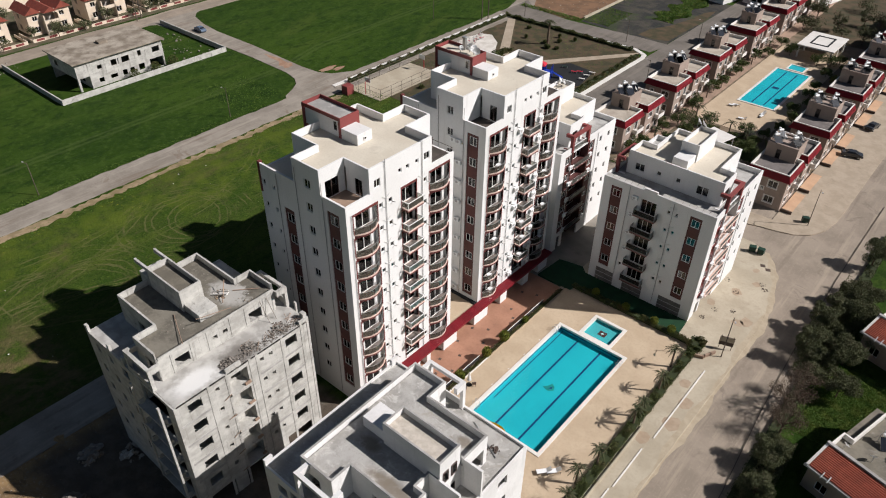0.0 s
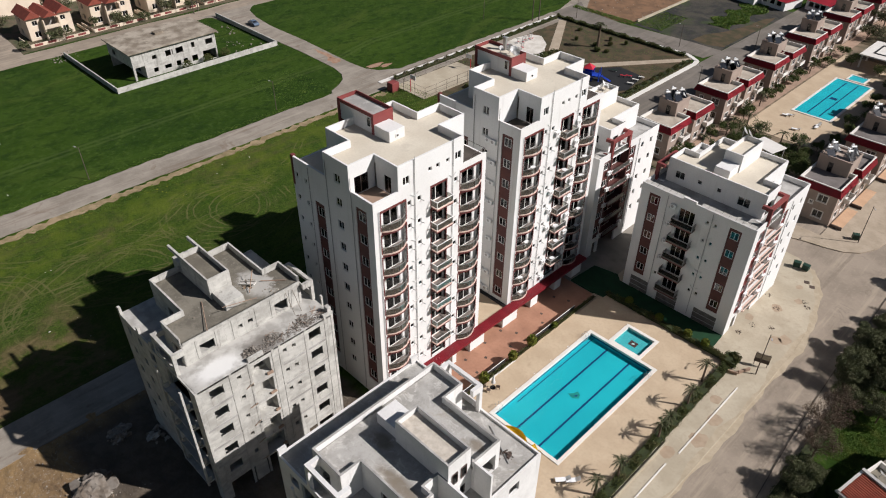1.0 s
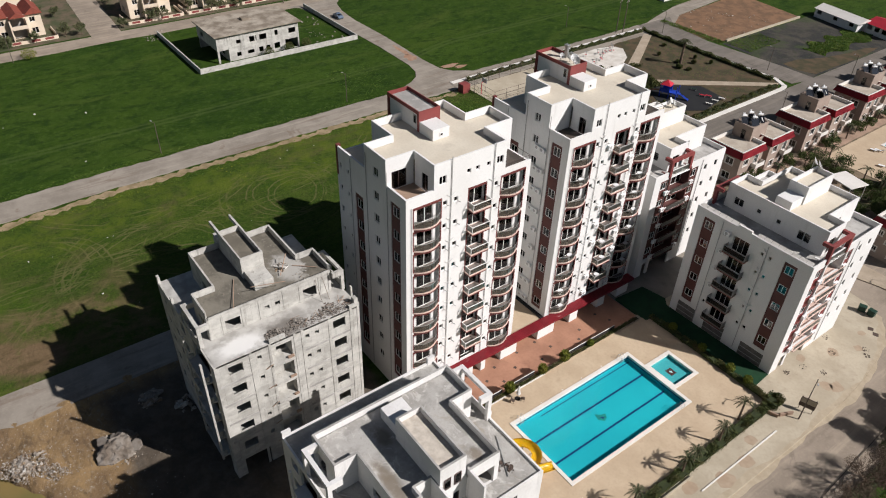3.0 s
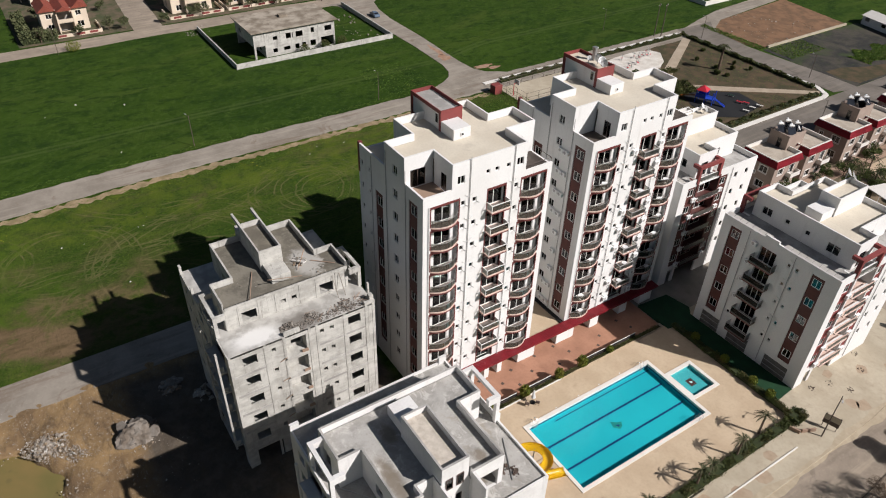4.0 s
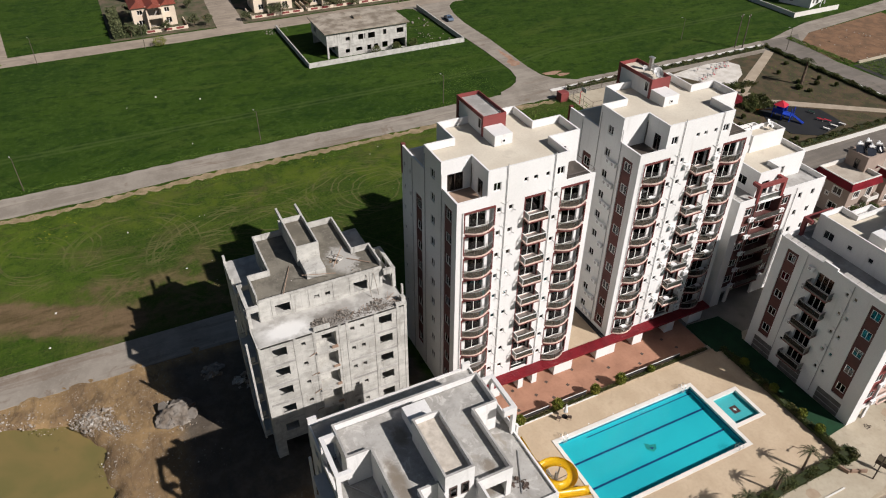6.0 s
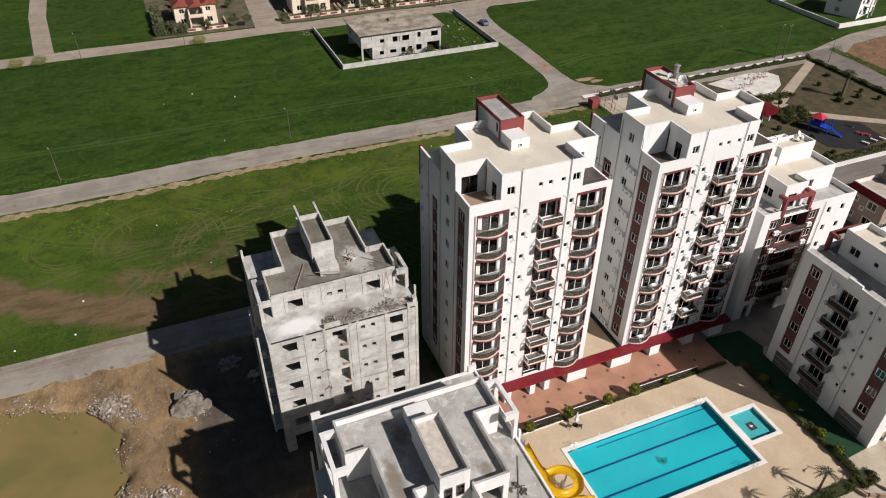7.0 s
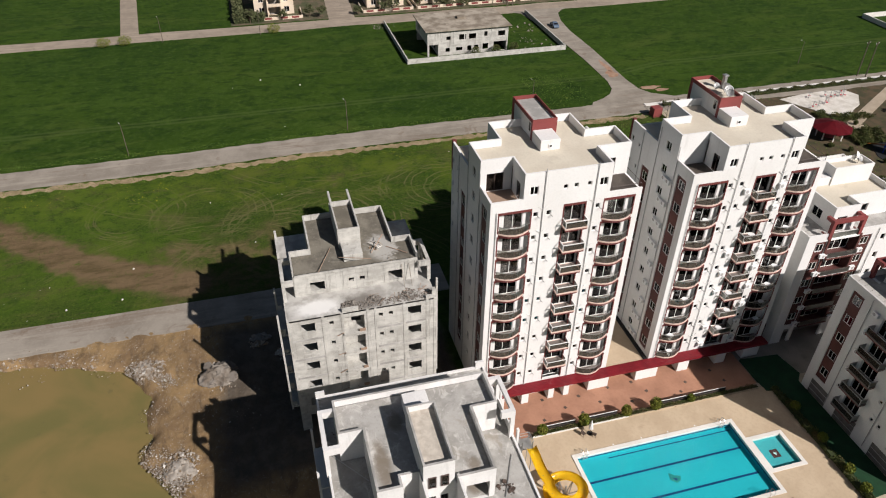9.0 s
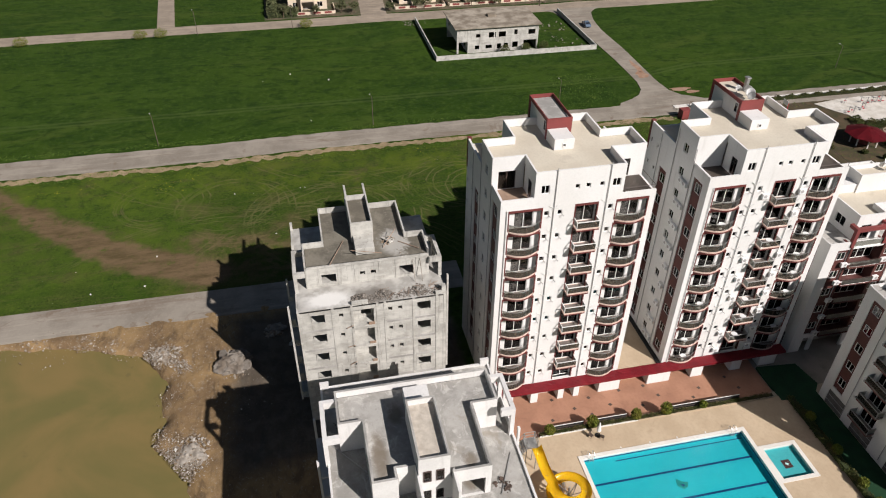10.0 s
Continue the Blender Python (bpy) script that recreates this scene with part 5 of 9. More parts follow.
    box(bm, -TD + 0.25, -0.25, 0.25, TW - 0.25, TERR - 0.25, TERR + 0.004)
    part("terrace_floor", bm, ROOF_BEIGE, ob, "tiled terrace floor")
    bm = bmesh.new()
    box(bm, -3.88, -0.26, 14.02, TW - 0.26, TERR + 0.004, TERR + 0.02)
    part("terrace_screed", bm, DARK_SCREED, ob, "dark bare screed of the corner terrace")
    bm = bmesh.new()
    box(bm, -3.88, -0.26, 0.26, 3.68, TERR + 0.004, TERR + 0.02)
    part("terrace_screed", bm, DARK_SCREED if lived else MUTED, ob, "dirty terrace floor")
    bm = bmesh.new()
    parapet(bm, ROOF_PLAN, ROOF, PAR, 0.2)
    part("parapet", bm, WHITE, ob, "white roof parapet")
    bm = bmesh.new()
    box(bm, -TD + 1.6, -1.6, 1.6, TW - 1.6, GZ, TERR - 0.3)
    box(bm, -11.2, -5.5, 5.2, 12.8, TERR, ROOF - 0.26)
    part("inner_core", bm, INTERIOR, ob, "dim rooms behind the windows")
    bm = bmesh.new()
    box(bm, -TD - 0.05, -TD + 0.35, -0.04, 0.45, TERR - 3.0, 31.4)
    part("corner_post", bm, MAROON, ob, "maroon post at the back corner")
    bm = bmesh.new()
    for y in (14.3, TW - 0.1):
        tube(bm, (-0.2, y, 30.62), (-0.2, y, 31.15), 0.03, 0.03, 6)
    tube(bm, (-0.2, 14.3, 31.15), (-0.2, TW - 0.1, 31.15), 0.03, 0.03, 6), tube(bm, (-0.2, TW - 0.1, 31.15), (-3.7, TW - 0.1, 31.15), 0.03, 0.03, 6)
    part("terrace_rail", bm, FRAME_DARK, ob, "thin dark terrace rail")
    # balconies
    for name, (u, w) in cols.items():
        bm = bmesh.new()
        for a in (-1, 1):
            box(bm, -1.25, -0.25, *sorted((u + a * w / 2, u + a * (w / 2 + 0.15))), 1.9, 29.7)
        side = 0.72 if name != "M" else 0.0
        if side:
            for a in (-1, 1):
                box(bm, -0.75, -0.5, *sorted((u + a * w / 2, u + a * (w / 2 - side))), 1.9, 29.7)
        box(bm, -1.25, -0.25, u - w / 2, u + w / 2, 29.59, 29.9)
        part("recess", bm, WHITE, ob, "white balcony recess")
        for f in FLOORS[:9]:
            if name == "M" and f > 3:
                straight_balcony(ob, front, u, f, hand=PIPE if lived else FRAME)
            elif name != "M":
                round_balcony(ob, u, f)
            trim(ob, front, u, f, w, H)
            window(ob, Face("+x", -0.5), u, f + 1.18, w - 2 * side, 2.36, FRAME, 1, 0.1, "glazed balcony door", curtain=rnd.random() < 0.75)
        window(ob, Face("+x", -0.3), u, 0.7, w, 2.1, FRAME, 2, 0.1, "ground-floor glazed door")
    for u in smalls:
        for f in FLOORS[:9]:
            window(ob, front, u, f + 1.85, 0.56, 0.66, bars=0)
            bm_key = shared(("vent",), lambda: mesh_of("vent", (lambda b: (tube(b, (0.0, 0, 0), (0.45, 0, 0.12), 0.05, 0.05, 6), b)[1])(bmesh.new()), METAL))
            part("vent", bm_key, METAL, ob, at=(0, u + 0.32, f + 1.5))
    br = [f + 2.5 for f in FLOORS[:9]]
    drainpipe(ob, front, 6.1, 1.8, 34.8, br), drainpipe(ob, front, 12.2, 1.8, 34.8, br)
    drainpipe(ob, left, -3.6, 0, 33.0), drainpipe(ob, left, -8.0, 0, 33.5), drainpipe(ob, left, -11.6, 0, 31.0)
    drainpipe(ob, front, 0.72, 1.8, 30.0, r=0.04)
    if lived:
        for f in FLOORS[:9]:
            for u in (-4.25, -5.2):
                if rnd.random() < 0.9:
                    ac_unit(ob, left, u, f + 0.8)
            if rnd.random() < 0.85:
                ac_unit(ob, front, 12.5, f + 1.0)
            if rnd.random() < 0.7:
                ac_unit(ob, front, 7.7, f + 0.9)
    # stair house on the roof
    zt = 36.05
    bm = bmesh.new()
    box(bm, -15.3, -8.75, 7.85, 10.65, ROOF - 0.1, zt - 0.5)
    part("stair_house", bm, WHITE, ob, "white stair house")
    bm = bmesh.new()
    box(bm, -8.75, -8.6, 7.7, 10.75, ROOF, zt), box(bm, -15.4, -8.75, 7.7, 7.82, zt - 0.45, zt), box(bm, -15.4, -8.75, 10.65, 10.75, zt - 0.45, zt), box(bm, -15.4, -15.3, 7.82, 10.65, zt - 3.5, zt)
    box(bm, -15.4, -15.0, 7.7, 7.848, ROOF - 1, zt - 0.45), box(bm, -9.0, -8.75, 7.7, 7.848, ROOF, zt - 0.45)
    part("stair_house_band", bm, BRICK_RED, ob, "brick-red frame of the stair house")
    window(ob, Face("-y", 7.85), -9.6, ROOF + 1.35, 0.7, 1.3, bars=0, inset=-0.06)
    bm = bmesh.new()
    box(bm, -15.2, -8.8, 7.9, 10.6, zt - 0.5, zt - 0.42)
    part("stair_house_roof", bm, SCREED if not lived else ROOF_BEIGE, ob, "pale stair-house roof")
    bm = bmesh.new()
    box(bm, -8.6, -5.9, 7.75, 10.15, ROOF, ROOF + 1.35)
    part("lift_box", bm, WHITE, ob, "white lift-motor box", bevel=0.03)
    window(ob, Face("+x", -5.9), 8.95, ROOF + 0.6, 0.45, 0.45, bars=0, inset=-0.05)
    return ob


tower((-48.4, 41.2, 0), "white ten-storey apartment tower with rounded balconies and corner terraces", 0, 11)
TB = 24.55
tower((-48.4, 41.2 + TB, 0), "white ten-storey apartment tower with furnished balconies and roof dishes", 1, 12)
for x, y, rz, r in ((-60.0, 74.6, -10, 0.4), (-59.0, 75.3, -25, 0.55), (-58.2, 75.2, -40, 0.55), (-57.4, 74.9, -60, 0.5)):
    dish("", (x, y, 35.63), rz, r)
bm = bmesh.new()
box(bm, -0.25, 0.25, -0.2, 0.2, 0, 1.7), box(bm, -0.35, 0.35, -0.3, 0.3, 1.7, 1.85)
solid("chimney", bm, METAL, "grey metal chimney on the stair house", "chimney", (-60.5, 76.0, 35.6), bevel=0.02)


def balcony_set(at, rz):
    """A white table and two chairs."""
    t = thing("balcony_table", at, "round white plastic balcony table", "table", rz, "balcony furniture")

    def top():
        bm = bmesh.new()
        tube(bm, (0, 0, 0.68), (0, 0, 0.72), 0.42, 0.42, 14)
        return mesh_of("tabletop", bm, PLASTIC)

    def stem():
        bm = bmesh.new()
        tube(bm, (0, 0, 0.03), (0, 0, 0.68), 0.04), tube(bm, (0, 0, 0), (0, 0, 0.03), 0.25, 0.2, 10)
        return mesh_of("stem", bm, PLASTIC)

    part("tabletop", shared(("bt",), top), PLASTIC, t), part("stem", shared(("bs",), stem), PLASTIC, t)


rnd = random.Random(3)
for f in FLOORS[:9]:
    for u in (2.9, 9.9, 15.4):
        if rnd.random() < 0.62 and (u != 9.9 or f > 3):
            balcony_set((-48.4 + (0.25 if u != 9.9 else 0.55), 41.2 + TB + u + rnd.uniform(-0.5, 0.5), f), rnd.uniform(0, 360))
# podium between the towers, the canopy and the pillars below it
sheet("podium", rect(-62, -48.4, 59.35, 65.7), 1.62, DECK, "sandy podium floor between the towers", "terrace", 2.0)
bm = bmesh.new()
box(bm, -60, -47.9, 65.2, 65.7, 1.62, 1.85)
solid("gutter", bm, BLACK, "dark bitumen gutter along the tower", "gutter", kind="structure")
can = thing("canopy", (-47.8, 60, 1.75), "long dark red sheet-metal canopy over the patio", "canopy")
bm = bmesh.new()
box(bm, -0.59, 0.85, -19.3, 24.0, 0, 0.12)
part("deck", bm, CANOPY, can)
for k in range(6):
    bm = bmesh.new()
    box(bm, -0.57 + 0.24 * k, -0.53 + 0.24 * k, -19.3, 24.0, 0.12, 0.16)
    part("seam", bm, CANOPY, can)
bm = bmesh.new()
box(bm, 0.85, 0.91, -19.3, 24.0, -0.22, 0.14)
part("fascia", bm, CANOPY, can)
for y0, y1 in ((43.0, 44.2), (46.6, 47.6), (50.4, 51.2), (52.6, 53.4), (56.2, 59.2), (63.3, 66.6), (69.8, 71.5), (75.8, 77.4), (80.2, 82.8)):
    bm = bmesh.new()
    box(bm, -48.39, -46.98, y0, y1, GZ + 0.05, 1.75)
    solid("pillar", bm, WHITE, "broad white pillar under the red canopy", "pillar", group="canopy pillars", bevel=0.02)

# ---- the five-storey blocks ----
BF = [2.9 + 3.05 * k for k in range(7)]
BT, BR, BP = BF[5], 21.25, 22.0
BPLAN = [(-4.1, 1.4), (-4.1, 16.2), (-8.1, 16.2), (-8.1, 14.0), (-15.4, 14.0), (-15.4, 3.8), (-8.1, 3.8), (-8.1, 1.4)]
BD, BW = 17.0, 17.5


def block(at, rz, style, label, seed):
    """A block with its balcony front to local +x; style: finished, raw or primed."""
    rnd = random.Random(seed)
    wall = {"finished": WHITE, "raw": CONCRETE, "primed": WHITE_ROUGH}[style]
    done = style == "finished"
    ob = thing("apartment_block", at, label, "building", rz, "five-storey blocks")
    primed = style == "primed"
    xb = -14.8 if primed else -15.4
    plan = BPLAN[:4] + ([(xb, 14.0), (xb, 11.8), (-13.7, 11.8), (-13.7, 10.2), (xb, 10.2), (xb, 7.2), (-15.05, 7.2), (-15.05, 3.8)] if primed else BPLAN[4:6]) + BPLAN[6:]
    front, left, right, back = Face("+x", 0), Face("-y", 0), Face("+y", BW), Face("-x", -BD)
    strips = ((1.4, 3.2), (13.9, 15.7))
    bal = 7.6
    holes = []
    for f in BF[:5]:
        for a, b in strips:
            holes.append((a, b, f + 0.1, f + 2.95) if done else (a + 0.1, b - 0.1, f + 1.0, f + 2.3))
        holes.append((bal - 1.2, bal + 1.2, f, f + 2.3))
        for u in (5.0, 10.75, 11.95):
            holes.append((u - 0.24, u + 0.24, f + 1.55, f + 2.1))
    if done:
        holes = [h for h in holes if not any(h[0] == a for a, _ in strips)] + [(a, b, 3.0, 17.75) for a, b in strips]
    holes += [(1.2, 4.4, GZ, 2.3), (6.0, 9.4, GZ, 2.3), (12.2, 15.9, GZ, 2.3)]
    bm = bmesh.new()
    front.wall(bm, 0, BW, GZ, BT, holes, 0.25)
    part("wall", bm, wall, ob, "front wall")
    if not done:
        for u in (0.02, 3.9, 6.1, 9.1, 10.0, 13.4, 16.2, BW - 0.35):
            bm = bmesh.new()
            front.box(bm, u, u + 0.3, 0, 0.05, GZ, BT)
            part("pilaster", bm, wall, ob, "cast concrete column")
        if style == "raw":
            for f in BF[1:5]:
                for u0, u1 in ((0.33, 3.88), (10.32, 13.38), (13.72, 16.18)):
                    bm = bmesh.new()
                    front.box(bm, u0, u1, 0, 0.035, f - 0.25, f + 0.05)
                    part("slab_edge", bm, SCREED, ob, "cast slab edge")
    for f in BF[:5]:
        if done:
            straight_balcony(ob, front, bal, f, 3.5, 1.1, BALCONY_TILE, PIPE)
            window(ob, Face("+x", -0.1), bal, f + 1.13, 2.4, 2.26, FRAME, 2, 0.12, "glazed balcony door", curtain=rnd.random() < 0.65)
            for u in (5.0, 10.75, 11.95):
                window(ob, front, u, f + 1.82, 0.48, 0.55, bars=0)
            if rnd.random() < 0.8:
                ac_unit(ob, front, 5.5, f + 2.2)
        else:
            bm = bmesh.new()
            front.box(bm, bal - 1.3, bal + 1.25, -1.24, 0.32 if style == "raw" else 1.1, -0.16 + f, f + 0.015)
            part("balcony", bm, wall, ob, "bare concrete balcony slab")
            if style == "raw":
                bm = bmesh.new()
                Face("+x", -1.25).wall(bm, bal - 1.25, bal + 1.25, f, f + 2.6, [(bal - 0.2, bal + 1.0, f + 0.4, f + 2.1)] if f > BF[3] else [], 0.2)
                part("infill", bm, wall, ob, "unrendered block infill")
                for s in (-1.35, 1.2):
                    bm = bmesh.new()
                    front.box(bm, bal + s, bal + s + 0.15, -1.25, -0.25, f, f + 2.7)
                    part("cheek", bm, wall, ob, "bare cheek wall")
                bm = bmesh.new()
                tube(bm, front.p(bal - 2.1, 0.1, f - 0.25), front.p(bal - 1.3, 0.32, f + 0.5 * rnd.random()), 0.05, 0.05, 4)
                part("timber", bm, MUTED, ob, "left-over formwork timber")
                bm = bmesh.new()
                front.box(bm, bal + 0.5 + rnd.random() * 0.4, bal + 1.25, 0.06, 0.28, f, f + 0.14 + 0.2 * rnd.random())
                part("timber", bm, MUTED, ob, "left-over formwork timber")
    if done:
        for a, b in strips:
            inner = Face("+x", -0.12)
            hs = [((a + b) / 2 - 0.6, (a + b) / 2 + 0.6, f + 0.9, f + 2.15) for f in BF[:5]]
            bm = bmesh.new()
            inner.wall(bm, a, b, 3.0, 17.75, hs, 0.13)
            part("cladding_strip", bm, STRIP, ob, "red-brown cladding strip")
            for h in hs:
                window(ob, inner, (h[0] + h[1]) / 2, (h[2] + h[3]) / 2, 1.2, 1.25, inset=0.06, curtain=rnd.random() < 0.4)
        for a, b in ((1.2, 4.4), (6.0, 9.4), (12.2, 15.9)):
            bm = bmesh.new()
            front.box(bm, a, b, -0.2, -0.08, GZ, 2.3)
            part("ground_screen", bm, MESH_SCREEN, ob, "grey block screen on the ground floor")
            for z in (0.5, 1.4):
                bm = bmesh.new()
                front.box(bm, a + 0.02, b - 0.02, -0.08, -0.05, z, z + 0.08)
                part("screen_rail", bm, PIPE, ob)
        drainpipe(ob, front, 4.4, 0.5, 18.6), drainpipe(ob, front, 11.35, 0.5, 18.6, [f + 2.4 for f in BF[:5]])
    # side walls with a stack of loggias between two window strips
    for face in (left, right):
        near = style == "raw" and face is left
        lo, hi = (-6.2, -1.3) if near else (-8.3, -3.5)
        side_strips = ((-10.4, -8.6),) if near else ((-3.2, -1.5), (-10.4, -8.6))
        sh = [(lo, hi, f + 0.02, f + 2.65) for f in BF[:5]] + [(lo, hi, GZ, 2.3)] + ([] if near else [(-2.9, -1.8, GZ, 2.2)])
        sh += [(u - 0.35, u + 0.35, f + 1.3, f + 2.3) for f in BF[:5] for u in (-12.4, -15.0)]
        if done:
            sh += [(a, b, 3.0, 17.75) for a, b in side_strips]
        else:
            sh += [((a + b) / 2 - 0.65, (a + b) / 2 + 0.65, f + 0.9, f + 2.2) for f in BF[:5] for a, b in side_strips]
        bm = bmesh.new()
        face.wall(bm, -BD, -0.25, GZ, BT, sh)
        part("wall", bm, wall, ob, "side wall with loggias")
        for u in (lo - 0.1, hi + 0.1):
            bm = bmesh.new()
            face.box(bm, u - 0.15, u + 0.15, -1.6 if done else 0.78, 0.12 if done else 1.0, BF[0] - 0.2, BT + 0.1 if not primed else BT - 0.4)
            part("fin", bm, (WHITE if seed == 23 else STRIP) if done else wall, ob, "upright fin beside the loggias")
        for f in BF[:5]:
            bm = bmesh.new()
            out = 0.6 if done else 0.95
            face.box(bm, lo + 0.05, hi - 0.05, -1.5, out, f - 0.2, f)
            if near:
                for u in (lo + 0.2, hi - 0.3):
                    b2 = bmesh.new()
                    face.box(b2, u, u + 0.1, 0.25, 0.8, f, f + 0.55 + 0.4 * rnd.random())
                    part("balcony_cheek", b2, wall, ob, "broken balcony side wall")
            slab = part("balcony", bm, PINK if done and seed == 23 else wall if not done else STRIP, ob, "loggia slab")
            if done:
                bm = bmesh.new()
                face.box(bm, lo + 0.06, hi - 0.06, out - 0.1, out - 0.02, f + 0.86, f + 0.93)
                part("handrail", bm, PINK if seed == 23 else FRAME_DARK, slab, "handrail")
                bm = bmesh.new()
                face.box(bm, lo + 0.06, hi - 0.06, out - 0.07, out - 0.05, f + 0.04, f + 0.86)
                part("railing", bm, RAIL_GLASS, slab, "smoked glass panel")
                window(ob, Face(face.side, face.base - 1.2 if face is right else face.base + 1.2), (lo + hi) / 2, f + 1.2, 4.6, 2.35, FRAME, 3, 0.1, "glazed loggia doors", curtain=rnd.random() < 0.4)
                for u in (-12.4, -15.0):
                    window(ob, face, u, f + 1.8, 0.7, 1.0, bars=0)
                for u in (hi + 0.55, lo - 0.6):
                    if rnd.random() < 0.85:
                        ac_unit(ob, face, u, f + 0.4)
        if done:
            for a, b in side_strips:
                inner = Face(face.side, face.base - 0.1 if face is right else face.base + 0.1)
                hs = [((a + b) / 2 - 0.6, (a + b) / 2 + 0.6, f + 1.0, f + 2.25) for f in BF[:5]]
                bm = bmesh.new()
                inner.wall(bm, a, b, 3.0, 17.75, hs, 0.13)
                part("cladding_strip", bm, BRICK_RED if seed == 23 else STRIP, ob, "dark red cladding strip")
                for h in hs:
                    window(ob, inner, (h[0] + h[1]) / 2, (h[2] + h[3]) / 2, 1.2, 1.25, inset=0.06, curtain=rnd.random() < 0.4)
            drainpipe(ob, face, -11.2, 0.5, 18.6)
    bm = bmesh.new()
    back.wall(bm, 0.25, BW - 0.25, GZ, BT, [(u, u + 1.4, f + 0.9, f + 2.2) for f in BF[:5] for u in (3, 8, 13)])
    part("wall", bm, wall, ob, "back wall")
    bm = bmesh.new()
    if done:
        box(bm, -BD + 1.7, -1.6, 1.7, BW - 1.7, GZ, BT - 0.3)
        part("inner_core", bm, INTERIOR, ob, "dim rooms behind the windows")
    else:
        box(bm, -6.2, -6.0, 0.3, BW - 0.3, GZ, BT - 0.3)
        part("partition", bm, wall, ob, "bare partition")
        for f in BF[:5]:
            bm = bmesh.new()
            box(bm, -BD + 0.25, -0.25, 0.25, BW - 0.25, f - 0.2, f)
            part("floor_slab", bm, wall, ob, "bare floor slab")
        for u in (4.0, 9.6, 13.2):
            bm = bmesh.new()
            box(bm, -BD + 0.5, -2.2, u, u + 0.2, GZ, BT - 0.3)
            part("partition", bm, wall, ob, "bare partition")
    # roof terrace
    floor_mat = {"finished": SCREED, "raw": SPILL_FLOOR, "primed": STAINED}[style]
    bm = bmesh.new()
    box(bm, -BD + 0.2, -0.2 if style != "raw" else 0, 0.2, BW - 0.2, BT - 0.2, BT + 0.04)
    part("terrace_floor", bm, floor_mat, ob, "roof terrace floor")
    bm = bmesh.new()
    if done:
        parapet(bm, [(0, 0), (0, BW), (-BD, BW), (-BD, 0)], BT, 18.95, 0.2)
        front.box(bm, bal - 1.0, bal + 1.0, -0.25, 0.04, BT, 19.3)
    elif style == "primed":
        for u in (0.004, BW - 0.904):
            b2 = bmesh.new()
            box(b2, -0.25, 0.02, u, u + 0.9, BT, BT + 1.0)
            part("parapet_stub", b2, wall, ob, "short parapet stub at the corner")
        parapet(bm, [(0, 0), (0, BW), (-BD, BW), (-BD, 0)], BT, BT + 0.3, 0.2)
    else:
        stubs = [(-0.9, -0.25, BW - 0.5, BW, 0.9), (-0.25, 0.03, BW - 1.3, BW, 0.45), (-0.25, 0.03, bal - 1.3, bal + 0.6, 0.55)] + [(u, u + 0.5, 0.004, 0.3, 1.1) for u in (-BD, -12.4, -9.5)]
        for x0, x1, y0, y1, h in stubs:
            b2 = bmesh.new()
            box(b2, x0, x1, y0, y1, BT, BT + h)
            part("parapet_stub", b2, wall, ob, "unfinished parapet stub")
        box(bm, -BD, -9.5, 0, 0.2, BT, BT + 0.25)
    part("terrace_parapet", bm, wall, ob, "low terrace parapet")
    if done:
        def cap():
            b = bmesh.new()
            b.faces.new([b.verts.new(p) for p in ((0.05, 0.0, 18.9), (0.05, 0.94, 18.9), (-0.75, 0.94, 19.12), (-0.75, 0.0, 19.12))])
            bmesh.ops.solidify(b, geom=b.faces[:], thickness=0.05)
            return mesh_of("parapet_tile", b, COPING)

        for k in range(17):
            if not 6.0 < k < 8.2:
                part("parapet_tile", shared(("cap",), cap), COPING, ob, "pale stone cap of the parapet", (0, 0.28 + k, 0))
    # penthouse
    wins = [(2.7, 4.2, 19.1, 20.3), (6.2, 6.9, 19.5, 20.2), (9.2, 9.9, 19.5, 20.2), (12.4, 14.2, 18.9, 20.3)]
    if style == "raw":
        wins = [(3.3, 5.0, 18.7, 19.95), (7.85, 8.45, 19.25, 19.8), (9.15, 9.75, 19.25, 19.8), (12.6, 14.3, 18.5, 19.9)]
    door, pane2 = [(-6.4, -4.9, BT + 0.05, BT + 2.3)], [(-11.8, -10.6, BT + 0.9, BT + 2.1)]
    for sd, base, u0, u1, hs in (("+x", -4.1, 1.4, 16.2, wins), ("-y", 1.4, -8.1, -4.35, door), ("+y", 16.2, -8.1, -4.35, door), ("-y", 3.8, -15.05 if primed else xb, -8.1, pane2), ("+y", 14.0, xb, -8.1, pane2),
                                 ("-x", -8.1, 1.65, 3.8, []), ("-x", -8.1, 14.0, 15.95, []), ("-x", xb, 7.2 if primed else 4.05, 10.2 if primed else 13.75, [(7.9, 8.6, 18.3, 19.7), (9.0, 9.7, 18.3, 19.7)] if primed else [(5.0, 6.0, BT + 0.6, BT + 1.9), (11.5, 12.5, BT + 0.6, BT + 1.9)]),
                                 *([("-x", -15.05, 4.05, 7.2, [(4.3, 6.4, BT + 0.05, BT + 2.3)]), ("-x", -13.7, 10.2, 11.8, []), ("-x", xb, 11.8, 13.75, []), ("-y", 11.8, xb + 0.25, -13.7, []), ("+y", 10.2, xb + 0.25, -13.7, [])] if primed else [])):
        bm = bmesh.new()
        Face(sd, base).wall(bm, u0, u1, BT, BR, hs)
        part("penthouse_wall", bm, wall, ob, "penthouse wall")
    if style == "raw":
        for u in (1.45, 2.9, 5.2, 7.2, 10.1, 12.1, 14.6, 15.85):
            bm = bmesh.new()
            Face("+x", -4.1).box(bm, u, u + 0.28, 0, 0.05, BT + 0.04, BR)
            part("pilaster", bm, wall, ob, "cast concrete column")
